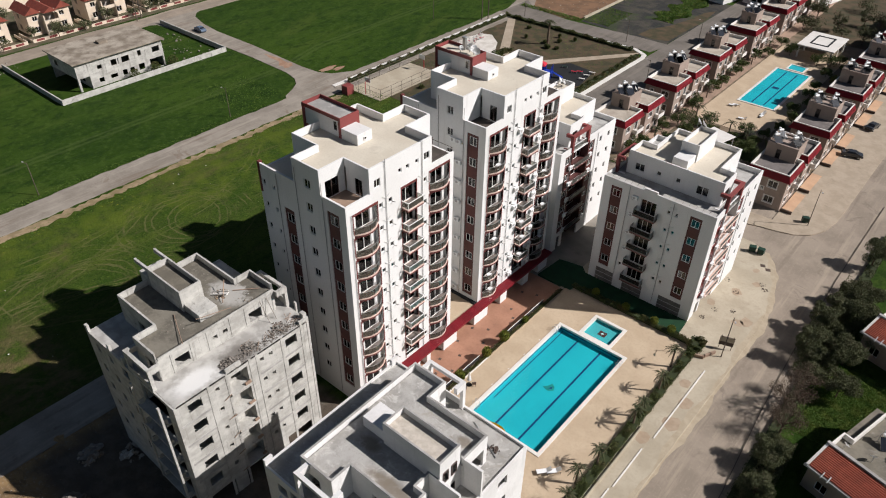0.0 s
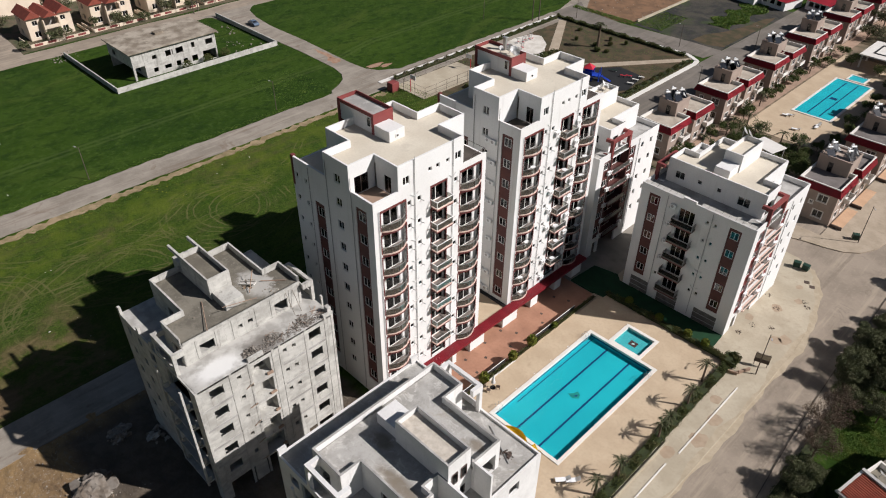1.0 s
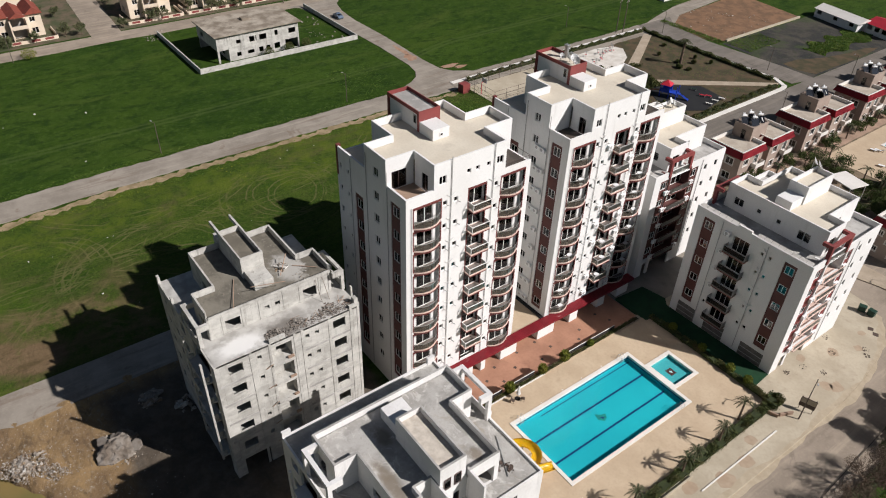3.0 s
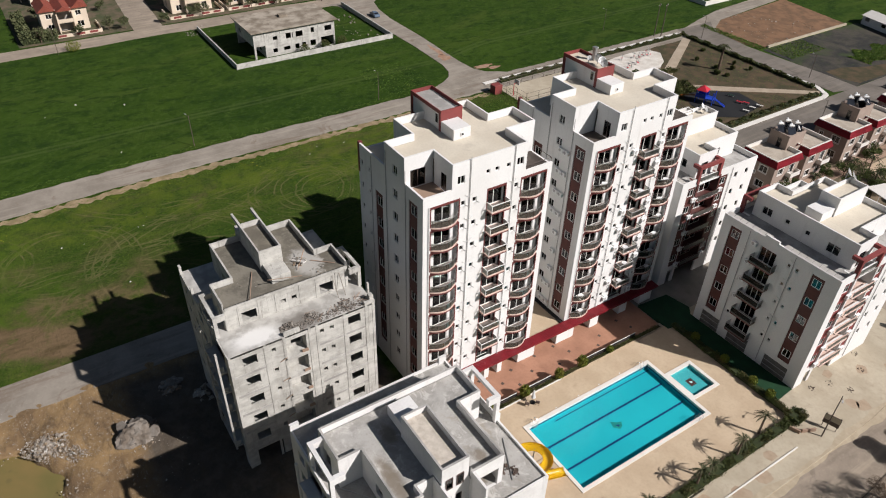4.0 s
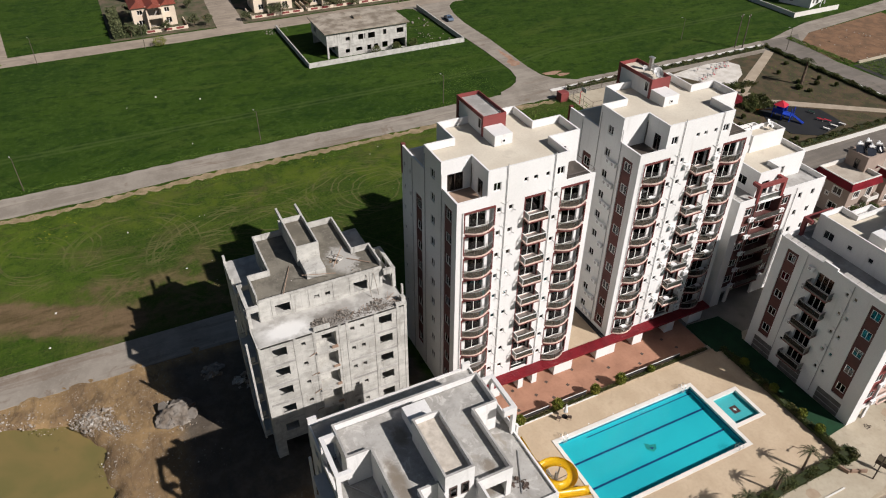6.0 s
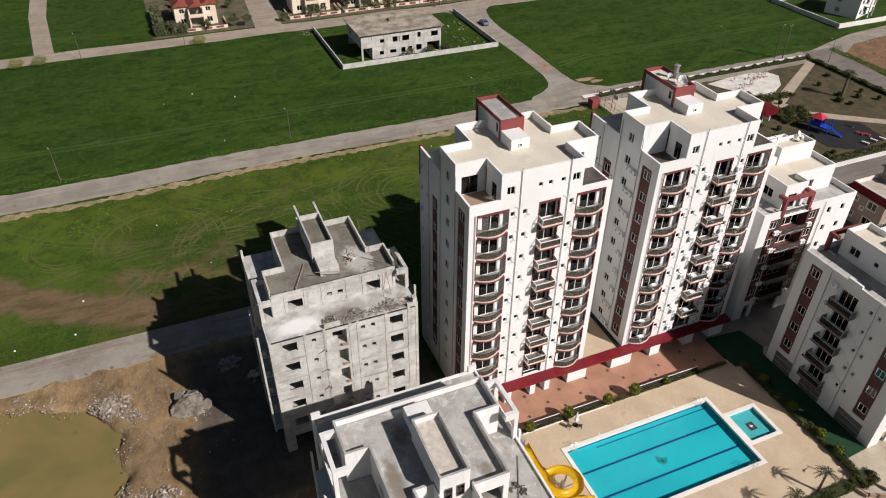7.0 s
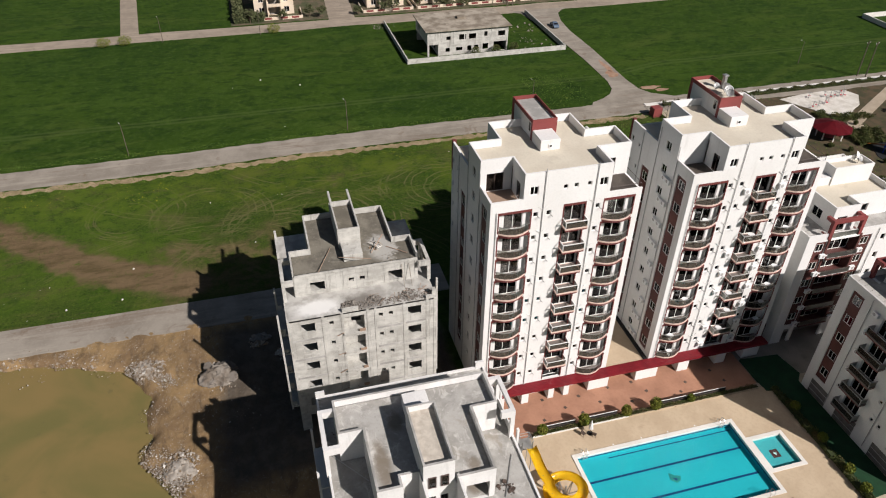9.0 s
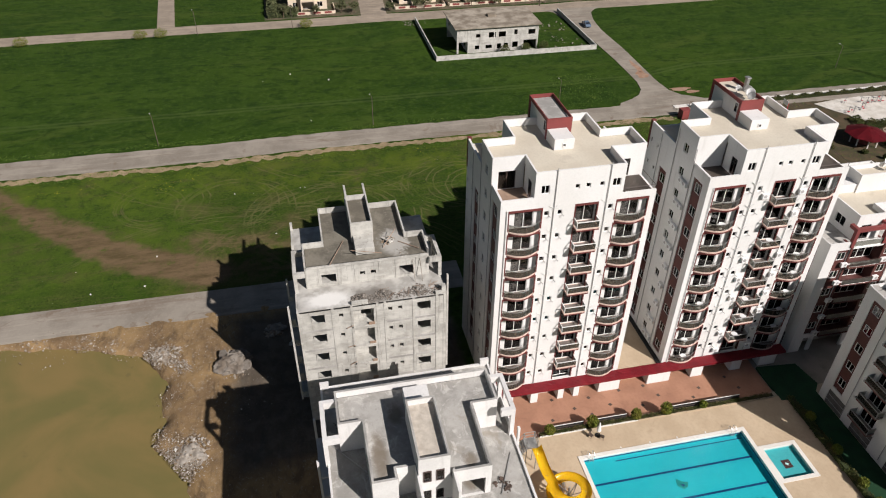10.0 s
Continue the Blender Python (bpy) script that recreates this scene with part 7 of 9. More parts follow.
def water_slide():
    ob = thing("water_slide", (-35.94, 44.87, 0), "yellow spiral water slide on a steel frame by the pool", "slide")
    # the run: straight from the platform, more than one turn, and out into the pool
    path = [Vector((-0.5, -1.3, 4.4)), Vector((0.5, -1.2, 4.1)), Vector((1.6, -1.1, 3.7)), Vector((2.6, -0.95, 3.35))]
    c, r = Vector((4.4, 1.2, 0)), 1.95
    for k in range(28):
        a = radians(250 + 17.0 * k)
        path.append(Vector((c.x + r * math.cos(a), c.y + r * math.sin(a), 3.1 - 0.075 * k)))
    end = path[-1]
    for k in range(1, 7):
        path.append(Vector((end.x + 0.12 * k, end.y + 0.62 * k, end.z - 0.1 * k)))
    bm = bmesh.new()
    prev = None
    for i, p in enumerate(path):
        t = (path[min(i + 1, len(path) - 1)] - path[max(i - 1, 0)]).normalized()
        side = Vector((t.y, -t.x, 0)).normalized()
        ring = [bm.verts.new(p + side * 0.62 * math.cos(radians(a)) + Vector((0, 0, 0.5 + 0.5 * math.sin(radians(a))))) for a in range(180, 361, 20)]
        if prev:
            for k in range(len(ring) - 1):
                bm.faces.new((prev[k], prev[k + 1], ring[k + 1], ring[k]))
        prev = ring
    bmesh.ops.solidify(bm, geom=bm.faces[:], thickness=0.05)
    part("chute", bm, YELLOW, ob, "glossy yellow fibreglass chute", smooth=True)
    for k in range(0, 30, 3):
        p = path[k + 3 if k + 3 < len(path) else -1]
        bm = bmesh.new()
        tube(bm, (c.x * 0.3 + p.x * 0.7, c.y * 0.3 + p.y * 0.7, 0), (p.x, p.y, p.z), 0.07, 0.07, 6)
        tube(bm, (c.x, c.y, p.z * 0.6), (p.x, p.y, p.z), 0.05, 0.05, 6)
        part("strut", bm, METAL, ob, "galvanised strut")
    bm = bmesh.new()
    tube(bm, (c.x, c.y, 0), (c.x, c.y, 3.0), 0.12)
    part("mast", bm, METAL, ob)
    bm = bmesh.new()
    box(bm, -2.2, -0.7, -2.4, -0.9, 4.2, 4.32)
    part("platform", bm, METAL, ob, "steel platform")
    for x, y in ((-2.1, -2.3), (-0.8, -2.3), (-2.1, -1.0), (-0.8, -1.0)):
        bm = bmesh.new()
        tube(bm, (x, y, 0), (x, y, 5.4), 0.06, 0.06, 6)
        part("post", bm, METAL, ob)
    bm = bmesh.new()
    for z in (4.9, 5.4):
        for a, b in (((-2.1, -2.3), (-0.8, -2.3)), ((-2.1, -2.3), (-2.1, -1.0)), ((-2.1, -1.0), (-0.8, -1.0))):
            tube(bm, (*a, z), (*b, z), 0.04, 0.04, 6)
    for k in range(12):
        box(bm, -2.2, -0.7, -5.4 + 0.26 * k, -5.1 + 0.26 * k, 0.35 * k + 0.2, 0.35 * k + 0.26)
    for s in (-2.2, -0.7):
        tube(bm, (s, -5.4, 0.9), (s, -2.3, 5.1), 0.04, 0.04, 6), tube(bm, (s, -5.4, 0.1), (s, -2.3, 4.2), 0.06, 0.06, 6)
    part("stair", bm, METAL, ob, "steel stair")
    return ob


water_slide()


def lamp_post(at, h, rz, label="slender dark street lamp with a single arm"):
    ob = thing("street_lamp", at, label, "lamp", rz, "street lamps")
    bm = bmesh.new()
    tube(bm, (0, 0, 0), (0, 0, h), 0.09, 0.05)
    tube(bm, (0, 0, h - 0.3), (0.9, 0, h), 0.035, 0.035, 6)
    part("pole", bm, POLE, ob)
    bm = bmesh.new()
    box(bm, 0.75, 1.2, -0.1, 0.1, h - 0.04, h + 0.06)
    part("head", bm, PIPE, ob, "grey lamp head", bevel=0.02)
    return ob


lamp_post((-15.9, 81.4, GZ + 0.3), 7.6, -60)
lamp_post((-17.6, 123.9, GZ + 0.3), 7.6, -60)
for x, y, h in ((-141.0, 161.5, 6.2), (-121.8, 182.3, 6.4), (-87.8, 184.2, 6.4), (-72.0, 197.3, 6.6), (-74.5, 128, 6.6), (-69, 160, 7), (-131.5, -9.1, 7), (-132.3, 81.0, 7), (-132.0, 37, 7), (-198.4, -5, 7), (-198.2, 22, 7)):
    lamp_post((x, y, GZ), h, 200, "slender dark lamp pole beside the road")


def utility_pole(at, h):
    ob = thing("utility_pole", at, "dark wooden power pole with a crossarm", "pole", 20, "power poles")
    bm = bmesh.new()
    tube(bm, (0, 0, 0), (0, 0, h), 0.17, 0.11)
    part("pole", bm, POLE, ob)
    bm = bmesh.new()
    box(bm, -0.06, 0.06, -0.9, 0.9, h - 0.6, h - 0.48)
    part("crossarm", bm, POLE, ob)
    for y in (-0.75, 0, 0.75):
        bm = bmesh.new()
        tube(bm, (0, y, h - 0.48), (0, y, h - 0.25), 0.05, 0.04, 6)
        part("insulator", bm, PLASTIC, ob)
    return ob


for p in ((-129.7, 170.9), (-128.6, 172.6), (-205, 100.5), (-207, 103)):
    utility_pole((*p, GZ), 9.5)
# notice board under the lamp
bd = thing("notice_board", (-16.2, 83.3, GZ + 0.3), "brown notice board on two posts beside the street", "sign", -72)
bm = bmesh.new()
box(bm, -0.05, 0.05, -1.0, 1.0, 0.7, 2.3)
part("panel", bm, BRASS, bd)
bm = bmesh.new()
box(bm, 0.05, 0.06, -0.92, 0.92, 1.4, 2.24)
part("notice", bm, APRON, bd, "faded grey notice")
for s in (-0.85, 0.85):
    bm = bmesh.new()
    tube(bm, (0, s, 0), (0, s, 2.5), 0.05, 0.05, 6)
    part("post", bm, POLE, bd)


def bin_on_wheels(at, rz):
    ob = thing("waste_container", at, "dark green wheeled waste container", "container", rz, "waste containers")
    ob.scale = (0.8, 0.8, 0.85)
    bm = bmesh.new()
    prism(bm, [(-0.65, -0.5), (0.65, -0.5), (0.7, 0.5), (-0.7, 0.5)], 0.15, 1.15)
    part("body", bm, GREENBIN, ob, bevel=0.04)
    bm = bmesh.new()
    box(bm, -0.72, 0.72, -0.55, 0.55, 1.15, 1.3)
    part("lid", bm, GREENBIN, ob, bevel=0.05)
    for x in (-0.5, 0.5):
        for y in (-0.35, 0.35):
            bm = bmesh.new()
            tube(bm, (x - 0.04, y, 0.09), (x + 0.04, y, 0.09), 0.09, 0.09, 8)
            part("wheel", bm, BLACK, ob)


for x, y, rz in ((-22.3, 109.4, 20), (-20.9, 109.6, 0), (-18.4, 124.6, 30)):
    bin_on_wheels((x, y, GZ + 0.3), rz)


def car(at, rz, paint, label):
    ob = thing("car", at, label, "car", rz, "parked cars")
    prof = [(-2.1, 0.35), (-2.15, 0.75), (-1.95, 0.95), (-1.3, 1.0), (-0.75, 1.4), (0.55, 1.42), (1.15, 1.0), (2.0, 0.85), (2.15, 0.6), (2.1, 0.35)]
    bm = bmesh.new()
    rows = [[bm.verts.new((x, s * (0.84 if z < 1.1 else 0.66), z)) for x, z in prof] for s in (-1, 1)]
    bm.faces.new(rows[0]), bm.faces.new(rows[1][::-1])
    for k in range(len(prof)):
        j = (k + 1) % len(prof)
        bm.faces.new((rows[0][k], rows[1][k], rows[1][j], rows[0][j]))
    part("body", bm, paint, ob, bevel=0.04)
    for name, pts in (("windscreen", ((0.62, 1.4), (1.12, 1.04))), ("rear_window", ((-0.82, 1.38), (-1.26, 1.04)))):
        bm = bmesh.new()
        (xa, za), (xb, zb) = pts
        bm.faces.new([bm.verts.new(p) for p in ((xa, -0.58, za + 0.02), (xa, 0.58, za + 0.02), (xb + (0.03 if xb > 0 else -0.03), 0.68, zb + 0.02), (xb + (0.03 if xb > 0 else -0.03), -0.68, zb + 0.02))])
        bmesh.ops.solidify(bm, geom=bm.faces[:], thickness=0.015)
        part(name, bm, PANEL, ob, "dark glass")
    for s in (-1, 1):
        bm = bmesh.new()
        bm.faces.new([bm.verts.new(p) for p in ((-1.05, s * 0.80, 1.05), (0.95, s * 0.80, 1.05), (0.5, s * 0.69, 1.36), (-0.7, s * 0.69, 1.36))])
        bmesh.ops.solidify(bm, geom=bm.faces[:], thickness=0.02)
        part("side_window", bm, PANEL, ob, "dark glass")
        for x in (-1.3, 1.3):
            bm = bmesh.new()
            tube(bm, (x, s * 0.68, 0.32), (x, s * 0.88, 0.32), 0.32, 0.32, 14)
            wh = part("wheel", bm, BLACK, ob, "black tyre")
            bm = bmesh.new()
            tube(bm, (x, s * 0.87, 0.32), (x, s * 0.9, 0.32), 0.19, 0.19, 10)
            part("rim", bm, METAL, wh, "grey rim")
    return ob


car((-19.2, 156.3, GZ + 0.28), 15, CAR_PAINT, "dark saloon car parked on the forecourt")
car((-184, 108.2, GZ + 0.1), 175, CAR_BLUE, "blue-grey car on the gravel link")
car((-19.5, 173, GZ + 0.28), 80, CAR_PAINT, "dark hatchback parked on the forecourt")
# street trees and the houses across the street
for k, (x, y, h, r) in enumerate(((-3.6, 55, 4.0, 2.0), (-3.6, 61.5, 4.2, 1.9), (-4.2, 67.2, 4.4, 2.1), (-6.6, 88.2, 5.0, 1.9), (-6.9, 96.4, 5.2, 1.9), (-6.6, 92.4, 4.0, 1.9), (-6.2, 101.2, 4.2, 2.0), (-5.6, 105.6, 4.2, 2.0), (-2.2, 91.5, 4.4, 2.2), (-2.4, 101.5, 4.4, 2.3), (-3.4, 107, 4.0, 2.0), (-5.4, 118.4, 5.6, 2.0), (-3.6, 48, 4.2, 2.0), (-1.0, 84.6, 4.0, 2.2), (0.4, 97, 4.2, 2.2))):
    tree((x, y, GZ), h, r, "dark evergreen street tree with a ragged crown", 80 + k, mat=STREET_LEAF, leaves=9500, group="street trees", leaf=0.092)
for k, (x, y) in enumerate(((-5.6, 77.4), (-5.0, 80.6), (-4.6, 73.0))):
    tree((x, y, GZ), 5.0, 2.4, "bare winter tree with thin grey twigs", 95 + k, mat=BARK, leaves=3200, bare=True, group="bare street trees")
strip_leaves("hedge", LEAF, "dark roadside hedge across the street", "hedge", -6.0, -4.4, 40, 130, GZ, 0.7, 14000, 0.11, 45)
strip_leaves("shrubbery", STREET_LEAF, "dense dark shrubs between the street trees", "shrubs", -7.4, -2.6, 85, 110, GZ, GZ + 2.6, 30000, 0.1, 47)
strip_leaves("shrubbery", STREET_LEAF, "dark shrubs along the street below the house", "shrubs", -4.9, -2.2, 48, 72, GZ, GZ + 2.0, 20000, 0.1, 48)
strip_leaves("weeds", WEED, "bright green weeds on the empty plot", "weeds", -3.6, 4.6, 75, 91.5, GZ, GZ + 0.14, 38000, 0.08, 46)
bm = bmesh.new()
line = [(-3.3, -50), (-6.65, 60), (-7.75, 75), (-8.4, 89.5), (-8.75, 111), (-8.6, 140)]
prism(bm, [(x + 0.05, y) for x, y in line] + [(x - 0.05, y) for x, y in line[::-1]], GZ, GZ + 0.24)
solid("street_edge", bm, POLE, "low dark edging along the street", "kerb", kind="structure")


def water_heater(at, rz, size=1.0):
    """A roof-top solar water heater."""
    ob = thing("solar_heater", at, "solar water heater with white tanks on a steel frame", "solar heater", rz, "roof-top heaters")
    ob.scale = (size, size, size)

    def tank():
        bm = bmesh.new()
        tube(bm, (0, -0.6, 0), (0, 0.6, 0), 0.26, 0.26, 12)
        return mesh_of("tank", bm, PLASTIC)

    def rack():
        bm = bmesh.new()
        for y in (-0.9, 0.9):
            tube(bm, (-0.1, y, 0), (-0.1, y, 2.0), 0.035, 0.035, 5), tube(bm, (1.5, y, 0), (-0.1, y, 1.4), 0.03, 0.03, 5), tube(bm, (-0.9, y, 0), (-0.1, y, 1.6), 0.03, 0.03, 5)
        tube(bm, (-0.1, -0.9, 1.1), (-0.1, 0.9, 1.1), 0.03, 0.03, 5)
        return mesh_of("rack", bm, METAL)

    def panel():
        bm = bmesh.new()
        bm.faces.new([bm.verts.new(p) for p in ((1.75, -0.95, 0.15), (1.75, 0.95, 0.15), (0.1, 0.95, 1.35), (0.1, -0.95, 1.35))])
        bmesh.ops.solidify(bm, geom=bm.faces[:], thickness=0.08)
        return mesh_of("collector", bm, PANEL)

    def tall():
        bm = bmesh.new()
        tube(bm, (-0.6, 0, 1.45), (-0.6, 0, 2.1), 0.28, 0.28, 12), tube(bm, (-0.6, 0, 2.1), (-0.6, 0, 2.2), 0.28, 0.12, 12)
        return mesh_of("cold_tank", bm, PLASTIC)

    part("tank", shared(("wt",), tank), PLASTIC, ob, "white hot-water cylinder", (-0.1, 0, 1.7))
    part("rack", shared(("wr",), rack), METAL, ob)
    part("collector", shared(("wc2",), panel), PANEL, ob, "dark collector panel")
    part("cold_tank", shared(("wk",), tall), PLASTIC, ob, "white upright tank")


def tiled_house(at, rz, label):
    """A low house: a slope of clay tiles between white parapets, and a roof terrace behind it."""
    ob = thing("house", at, label, "house", rz)
    for sd, base, u0, u1, hs in (("-y", 0, 0, 10, [(1.4, 2.8, 1, 2.4), (5.6, 7.0, 1, 2.4)]), ("-x", 0, 0.25, 14, [(2.0, 3.2, 1, 2.3), (9, 10.2, 1, 2.3)]), ("+x", 10, 0.25, 14, []), ("+y", 14, 0.25, 9.75, [])):
        bm = bmesh.new()
        Face(sd, base).wall(bm, u0, u1, 0, 4.2, hs)
        part("wall", bm, STONE, ob, "grey stucco wall")
    for u in (2.1, 6.3):
        window(ob, Face("-y", 0), u, 1.7, 1.4, 1.4)
    bm = bmesh.new()
    bm.faces.new([bm.verts.new(p) for p in ((0, -0.5, 4.25), (10, -0.5, 4.25), (10, 2.9, 5.4), (0, 2.9, 5.4))])
    bmesh.ops.solidify(bm, geom=bm.faces[:], thickness=0.15)
    roof = part("roof", bm, TILE, ob, "red clay tile roof")

    def row():
        b = bmesh.new()
        for j in range(12):
            tube(b, (0.15 + 0.8 * j, 0, 0.02), (0.97 + 0.8 * j, 0, 0.05), 0.13, 0.12, 6)
        return mesh_of("tile", b, TILE)

    for k in range(14):
        part("tile", shared(("tilerow",), row), TILE, roof, at=(0, -0.38 + 0.245 * k, 4.31 + 0.083 * k))
    bm = bmesh.new()
    prism(bm, [(-0.25, -0.6), (0.05, -0.6), (0.05, 3.0), (-0.25, 3.0)], 4.0, 4.4)
    for v in bm.verts:
        if v.co.y > 0:
            v.co.z += 1.15
    part("verge", bm, COPING, ob, "white verge parapet")
    bm = bmesh.new()
    box(bm, -0.25, 10.2, 2.9, 3.3, 4.6, 5.75)
    part("ridge_wall", bm, SCREED, ob, "grey ridge parapet")
    bm = bmesh.new()
    box(bm, -0.4, 10.2, -0.75, -0.5, 4.0, 4.25)
    part("gutter", bm, SCREED, ob, "grey gutter")
    bm = bmesh.new()
    box(bm, 0.02, 9.98, 3.3, 13.98, 4.2, 4.7)
    part("terrace_floor", bm, ROOF_CONCRETE, ob, "dark dusty roof terrace")
    bm = bmesh.new()
    parapet(bm, [(10, 3.3), (10, 14), (1.2, 14), (1.2, 6.2), (0, 6.2), (0, 3.3)], 4.2, 5.45, 0.22)
    part("parapet", bm, COPING, ob, "white terrace parapet")
    bm = bmesh.new()
    box(bm, -0.03, 0.12, 0.5, 6.2, 2.9, 3.05)
    part("string_course", bm, COPING, ob, "pale string course")
    for x in (1.8, 2.6):
        bm = bmesh.new()
        tube(bm, (x, -0.9, 4.1), (x, -0.2, 4.6), 0.07, 0.07, 6)
        part("pipe", bm, PLASTIC, ob, "white vent pipe")
    return ob


for hx, hy in ((0.0, 67.4), (-1.5, 95.7)):
    tiled_house((hx, hy, GZ), -15, "grey house with a red clay-tile slope and white parapets")
    for k, (dx, dy) in enumerate(((1.2, 4.6), (4.0, 5.6), (3.4, 9.4), (6.6, 8.6))):
        v = Matrix.Rotation(radians(-15), 2) @ Vector((dx, dy))
        water_heater((hx + v.x, hy + v.y, GZ + 4.7), -60, 0.8) if k > 1 else dish("", (hx + v.x, hy + v.y, GZ + 4.7), 60 + 50 * k, 0.45)


def surround(parent, face, u, z, w, h):
    """A white painted band round a window."""
    flat = Face(face.side, 0)

    def make():
        bm = bmesh.new()
        lattice(bm, -w / 2 - 0.16, w / 2 + 0.16, -h / 2 - 0.16, h / 2 + 0.16, [(-w / 2, w / 2, -h / 2, h / 2)], 0.003, 0.06, lambda a, b, d: flat.p(a, d, b))
        return mesh_of("surround", bm, COPING)

    part("surround", shared(("sr", face.side, w, h), make), COPING, parent, "white window surround", face.p(u, 0, z))


def row_villa(at, label, seed, stair, floor_mat):
    """A pair of two-storey villas joined by a recessed stair tower; the front faces +x, y runs along the row."""
    ob = thing("row_villa", at, label, "house", group="terraced villas")
    x0, x1 = -7.3, 0
    for y0, y1 in ((0, 7.5), (9.9, 17.2)):
        front, south, north, back = Face("+x", x1), Face("-y", y0), Face("+y", y1), Face("-x", x0)
        wide = [(y0 + 2.0, z, 1.5, 1.4) for z in (1.7, 4.9)] + [(y0 + 5.4, 1.7, 1.5, 1.4), (y0 + 5.4, 4.7, 1.3, 2.0)]
        flank = [(x0 + u, z, w, h) for z in (1.7, 4.9) for u, w, h in ((1.6, 0.8, 0.9), (4.9, 1.7, 1.4))] + [(x0 + 3.2, 3.6, 0.6, 0.6)]
        rear = [(y0 + u, z, 1.2, 1.3) for z in (1.7, 4.9) for u in (1.9, 5.4)]

        def gaps(spots):
            return [(u - w / 2, u + w / 2, z - h / 2, z + h / 2) for u, z, w, h in spots]

        bm = bmesh.new()
        front.wall(bm, y0, y1, 0, 6.9, gaps(wide))
        south.wall(bm, x0, x1 - 0.25, 0, 6.9, gaps(flank))
        back.wall(bm, y0 + 0.25, y1 - 0.25, 0, 6.9, gaps(rear))
        north.wall(bm, x0, x1 - 0.25, 0, 6.9)
        part("wall", bm, STONE, ob, "grey-brown stucco walls")
        for f, spots in ((front, wide), (south, flank), (back, rear)):
            for u, z, w, h in spots:
                window(ob, f, u, z, w, h)
                surround(ob, f, u, z, w, h)
        bm = bmesh.new()
        box(bm, x0 + 0.8, x1 - 0.8, y0 + 0.8, y1 - 0.8, 0, 6.6)
        part("inner_core", bm, INTERIOR, ob)
        bm = bmesh.new()
        box(bm, x0 + 0.2, x1 - 0.2, y0 + 0.2, y1 - 0.2, 6.65, 6.93)
        part("roof_floor", bm, floor_mat, ob, "dirty flat roof floor")
        bm = bmesh.new()
        o = 0.5
        low = [bm.verts.new((x, y, 6.25)) for x, y in ((x0 - o, y0 - o), (x1 + o, y0 - o), (x1 + o, y1 + o), (x0 - o, y1 + o))]
        top = [bm.verts.new((x, y, 7.5)) for x, y in ((x0, y0), (x1, y0), (x1, y1), (x0, y1))]
        for m in range(4):
            bm.faces.new((low[m], low[(m + 1) % 4], top[(m + 1) % 4], top[m]))
        bmesh.ops.solidify(bm, geom=bm.faces[:], thickness=0.12)
        part("fascia", bm, FASCIA, ob, "red sloping roof fascia")
        bm = bmesh.new()
        parapet(bm, [(x1, y0), (x1, y1), (x0, y1), (x0, y0)], 6.9, 7.66, 0.24)
        part("parapet", bm, COPING, ob, "white roof parapet")
        bm = bmesh.new()
        box(bm, x1 + 0.02, x1 + 1.1, y0 + 4.2, y1 - 0.3, 3.3, 3.45)
        parapet(bm, [(x1 + 1.1, y0 + 4.2), (x1 + 1.1, y1 - 0.3), (x1 + 0.02, y1 - 0.3), (x1 + 0.02, y0 + 4.2)], 3.45, 4.2, 0.1, (2,))
        part("balcony", bm, COPING, ob, "white balcony")
    bm = bmesh.new()
    Face("+x", -2.0).wall(bm, 7.51, 9.89, 0, 7.5, [(8.1, 9.3, 0.05, 2.2), (8.2, 9.2, 4.2, 5.6)])
    Face("-x", x0 + 0.3).wall(bm, 7.51, 9.89, 0, 7.5)
    box(bm, x0 + 0.56, -2.26, 7.51, 9.89, 6.65, 6.95)
    part("link", bm, STONE, ob, "recessed grey-brown stair bay")
    bm = bmesh.new()
    box(bm, -7.0, stair, 6.4, 11.6, 6.94, 9.7)
    part("stair_house", bm, STONE, ob, "grey-brown stair house")
    bm = bmesh.new()
    parapet(bm, [(stair + 0.06, 6.34), (stair + 0.06, 11.66), (-7.06, 11.66), (-7.06, 6.34)], 9.7, 9.95, 0.25)
    part("stair_house_cap", bm, STONE, ob, "low rim")
    window(ob, Face("-y", 6.4), -4.6, 7.9, 0.9, 1.9, FRAME_DARK, 0, -0.06)
    rnd = random.Random(seed)
    for dx, dy in ((-6.0, 7.6), (-6.1, 10.0), (stair - 1.5, 8.6), (stair - 1.7, 10.8)):
        water_heater((at[0] + dx, at[1] + dy, at[2] + 9.7), -35 + rnd.uniform(-6, 6), 0.78)
    for dx, dy in ((-4.9, 9.0), (stair - 0.7, 9.8), (-6.5, 8.8)):
        dish("", (at[0] + dx, at[1] + dy, at[2] + 9.7), 40 + rnd.uniform(-20, 20), 0.55)
    return ob


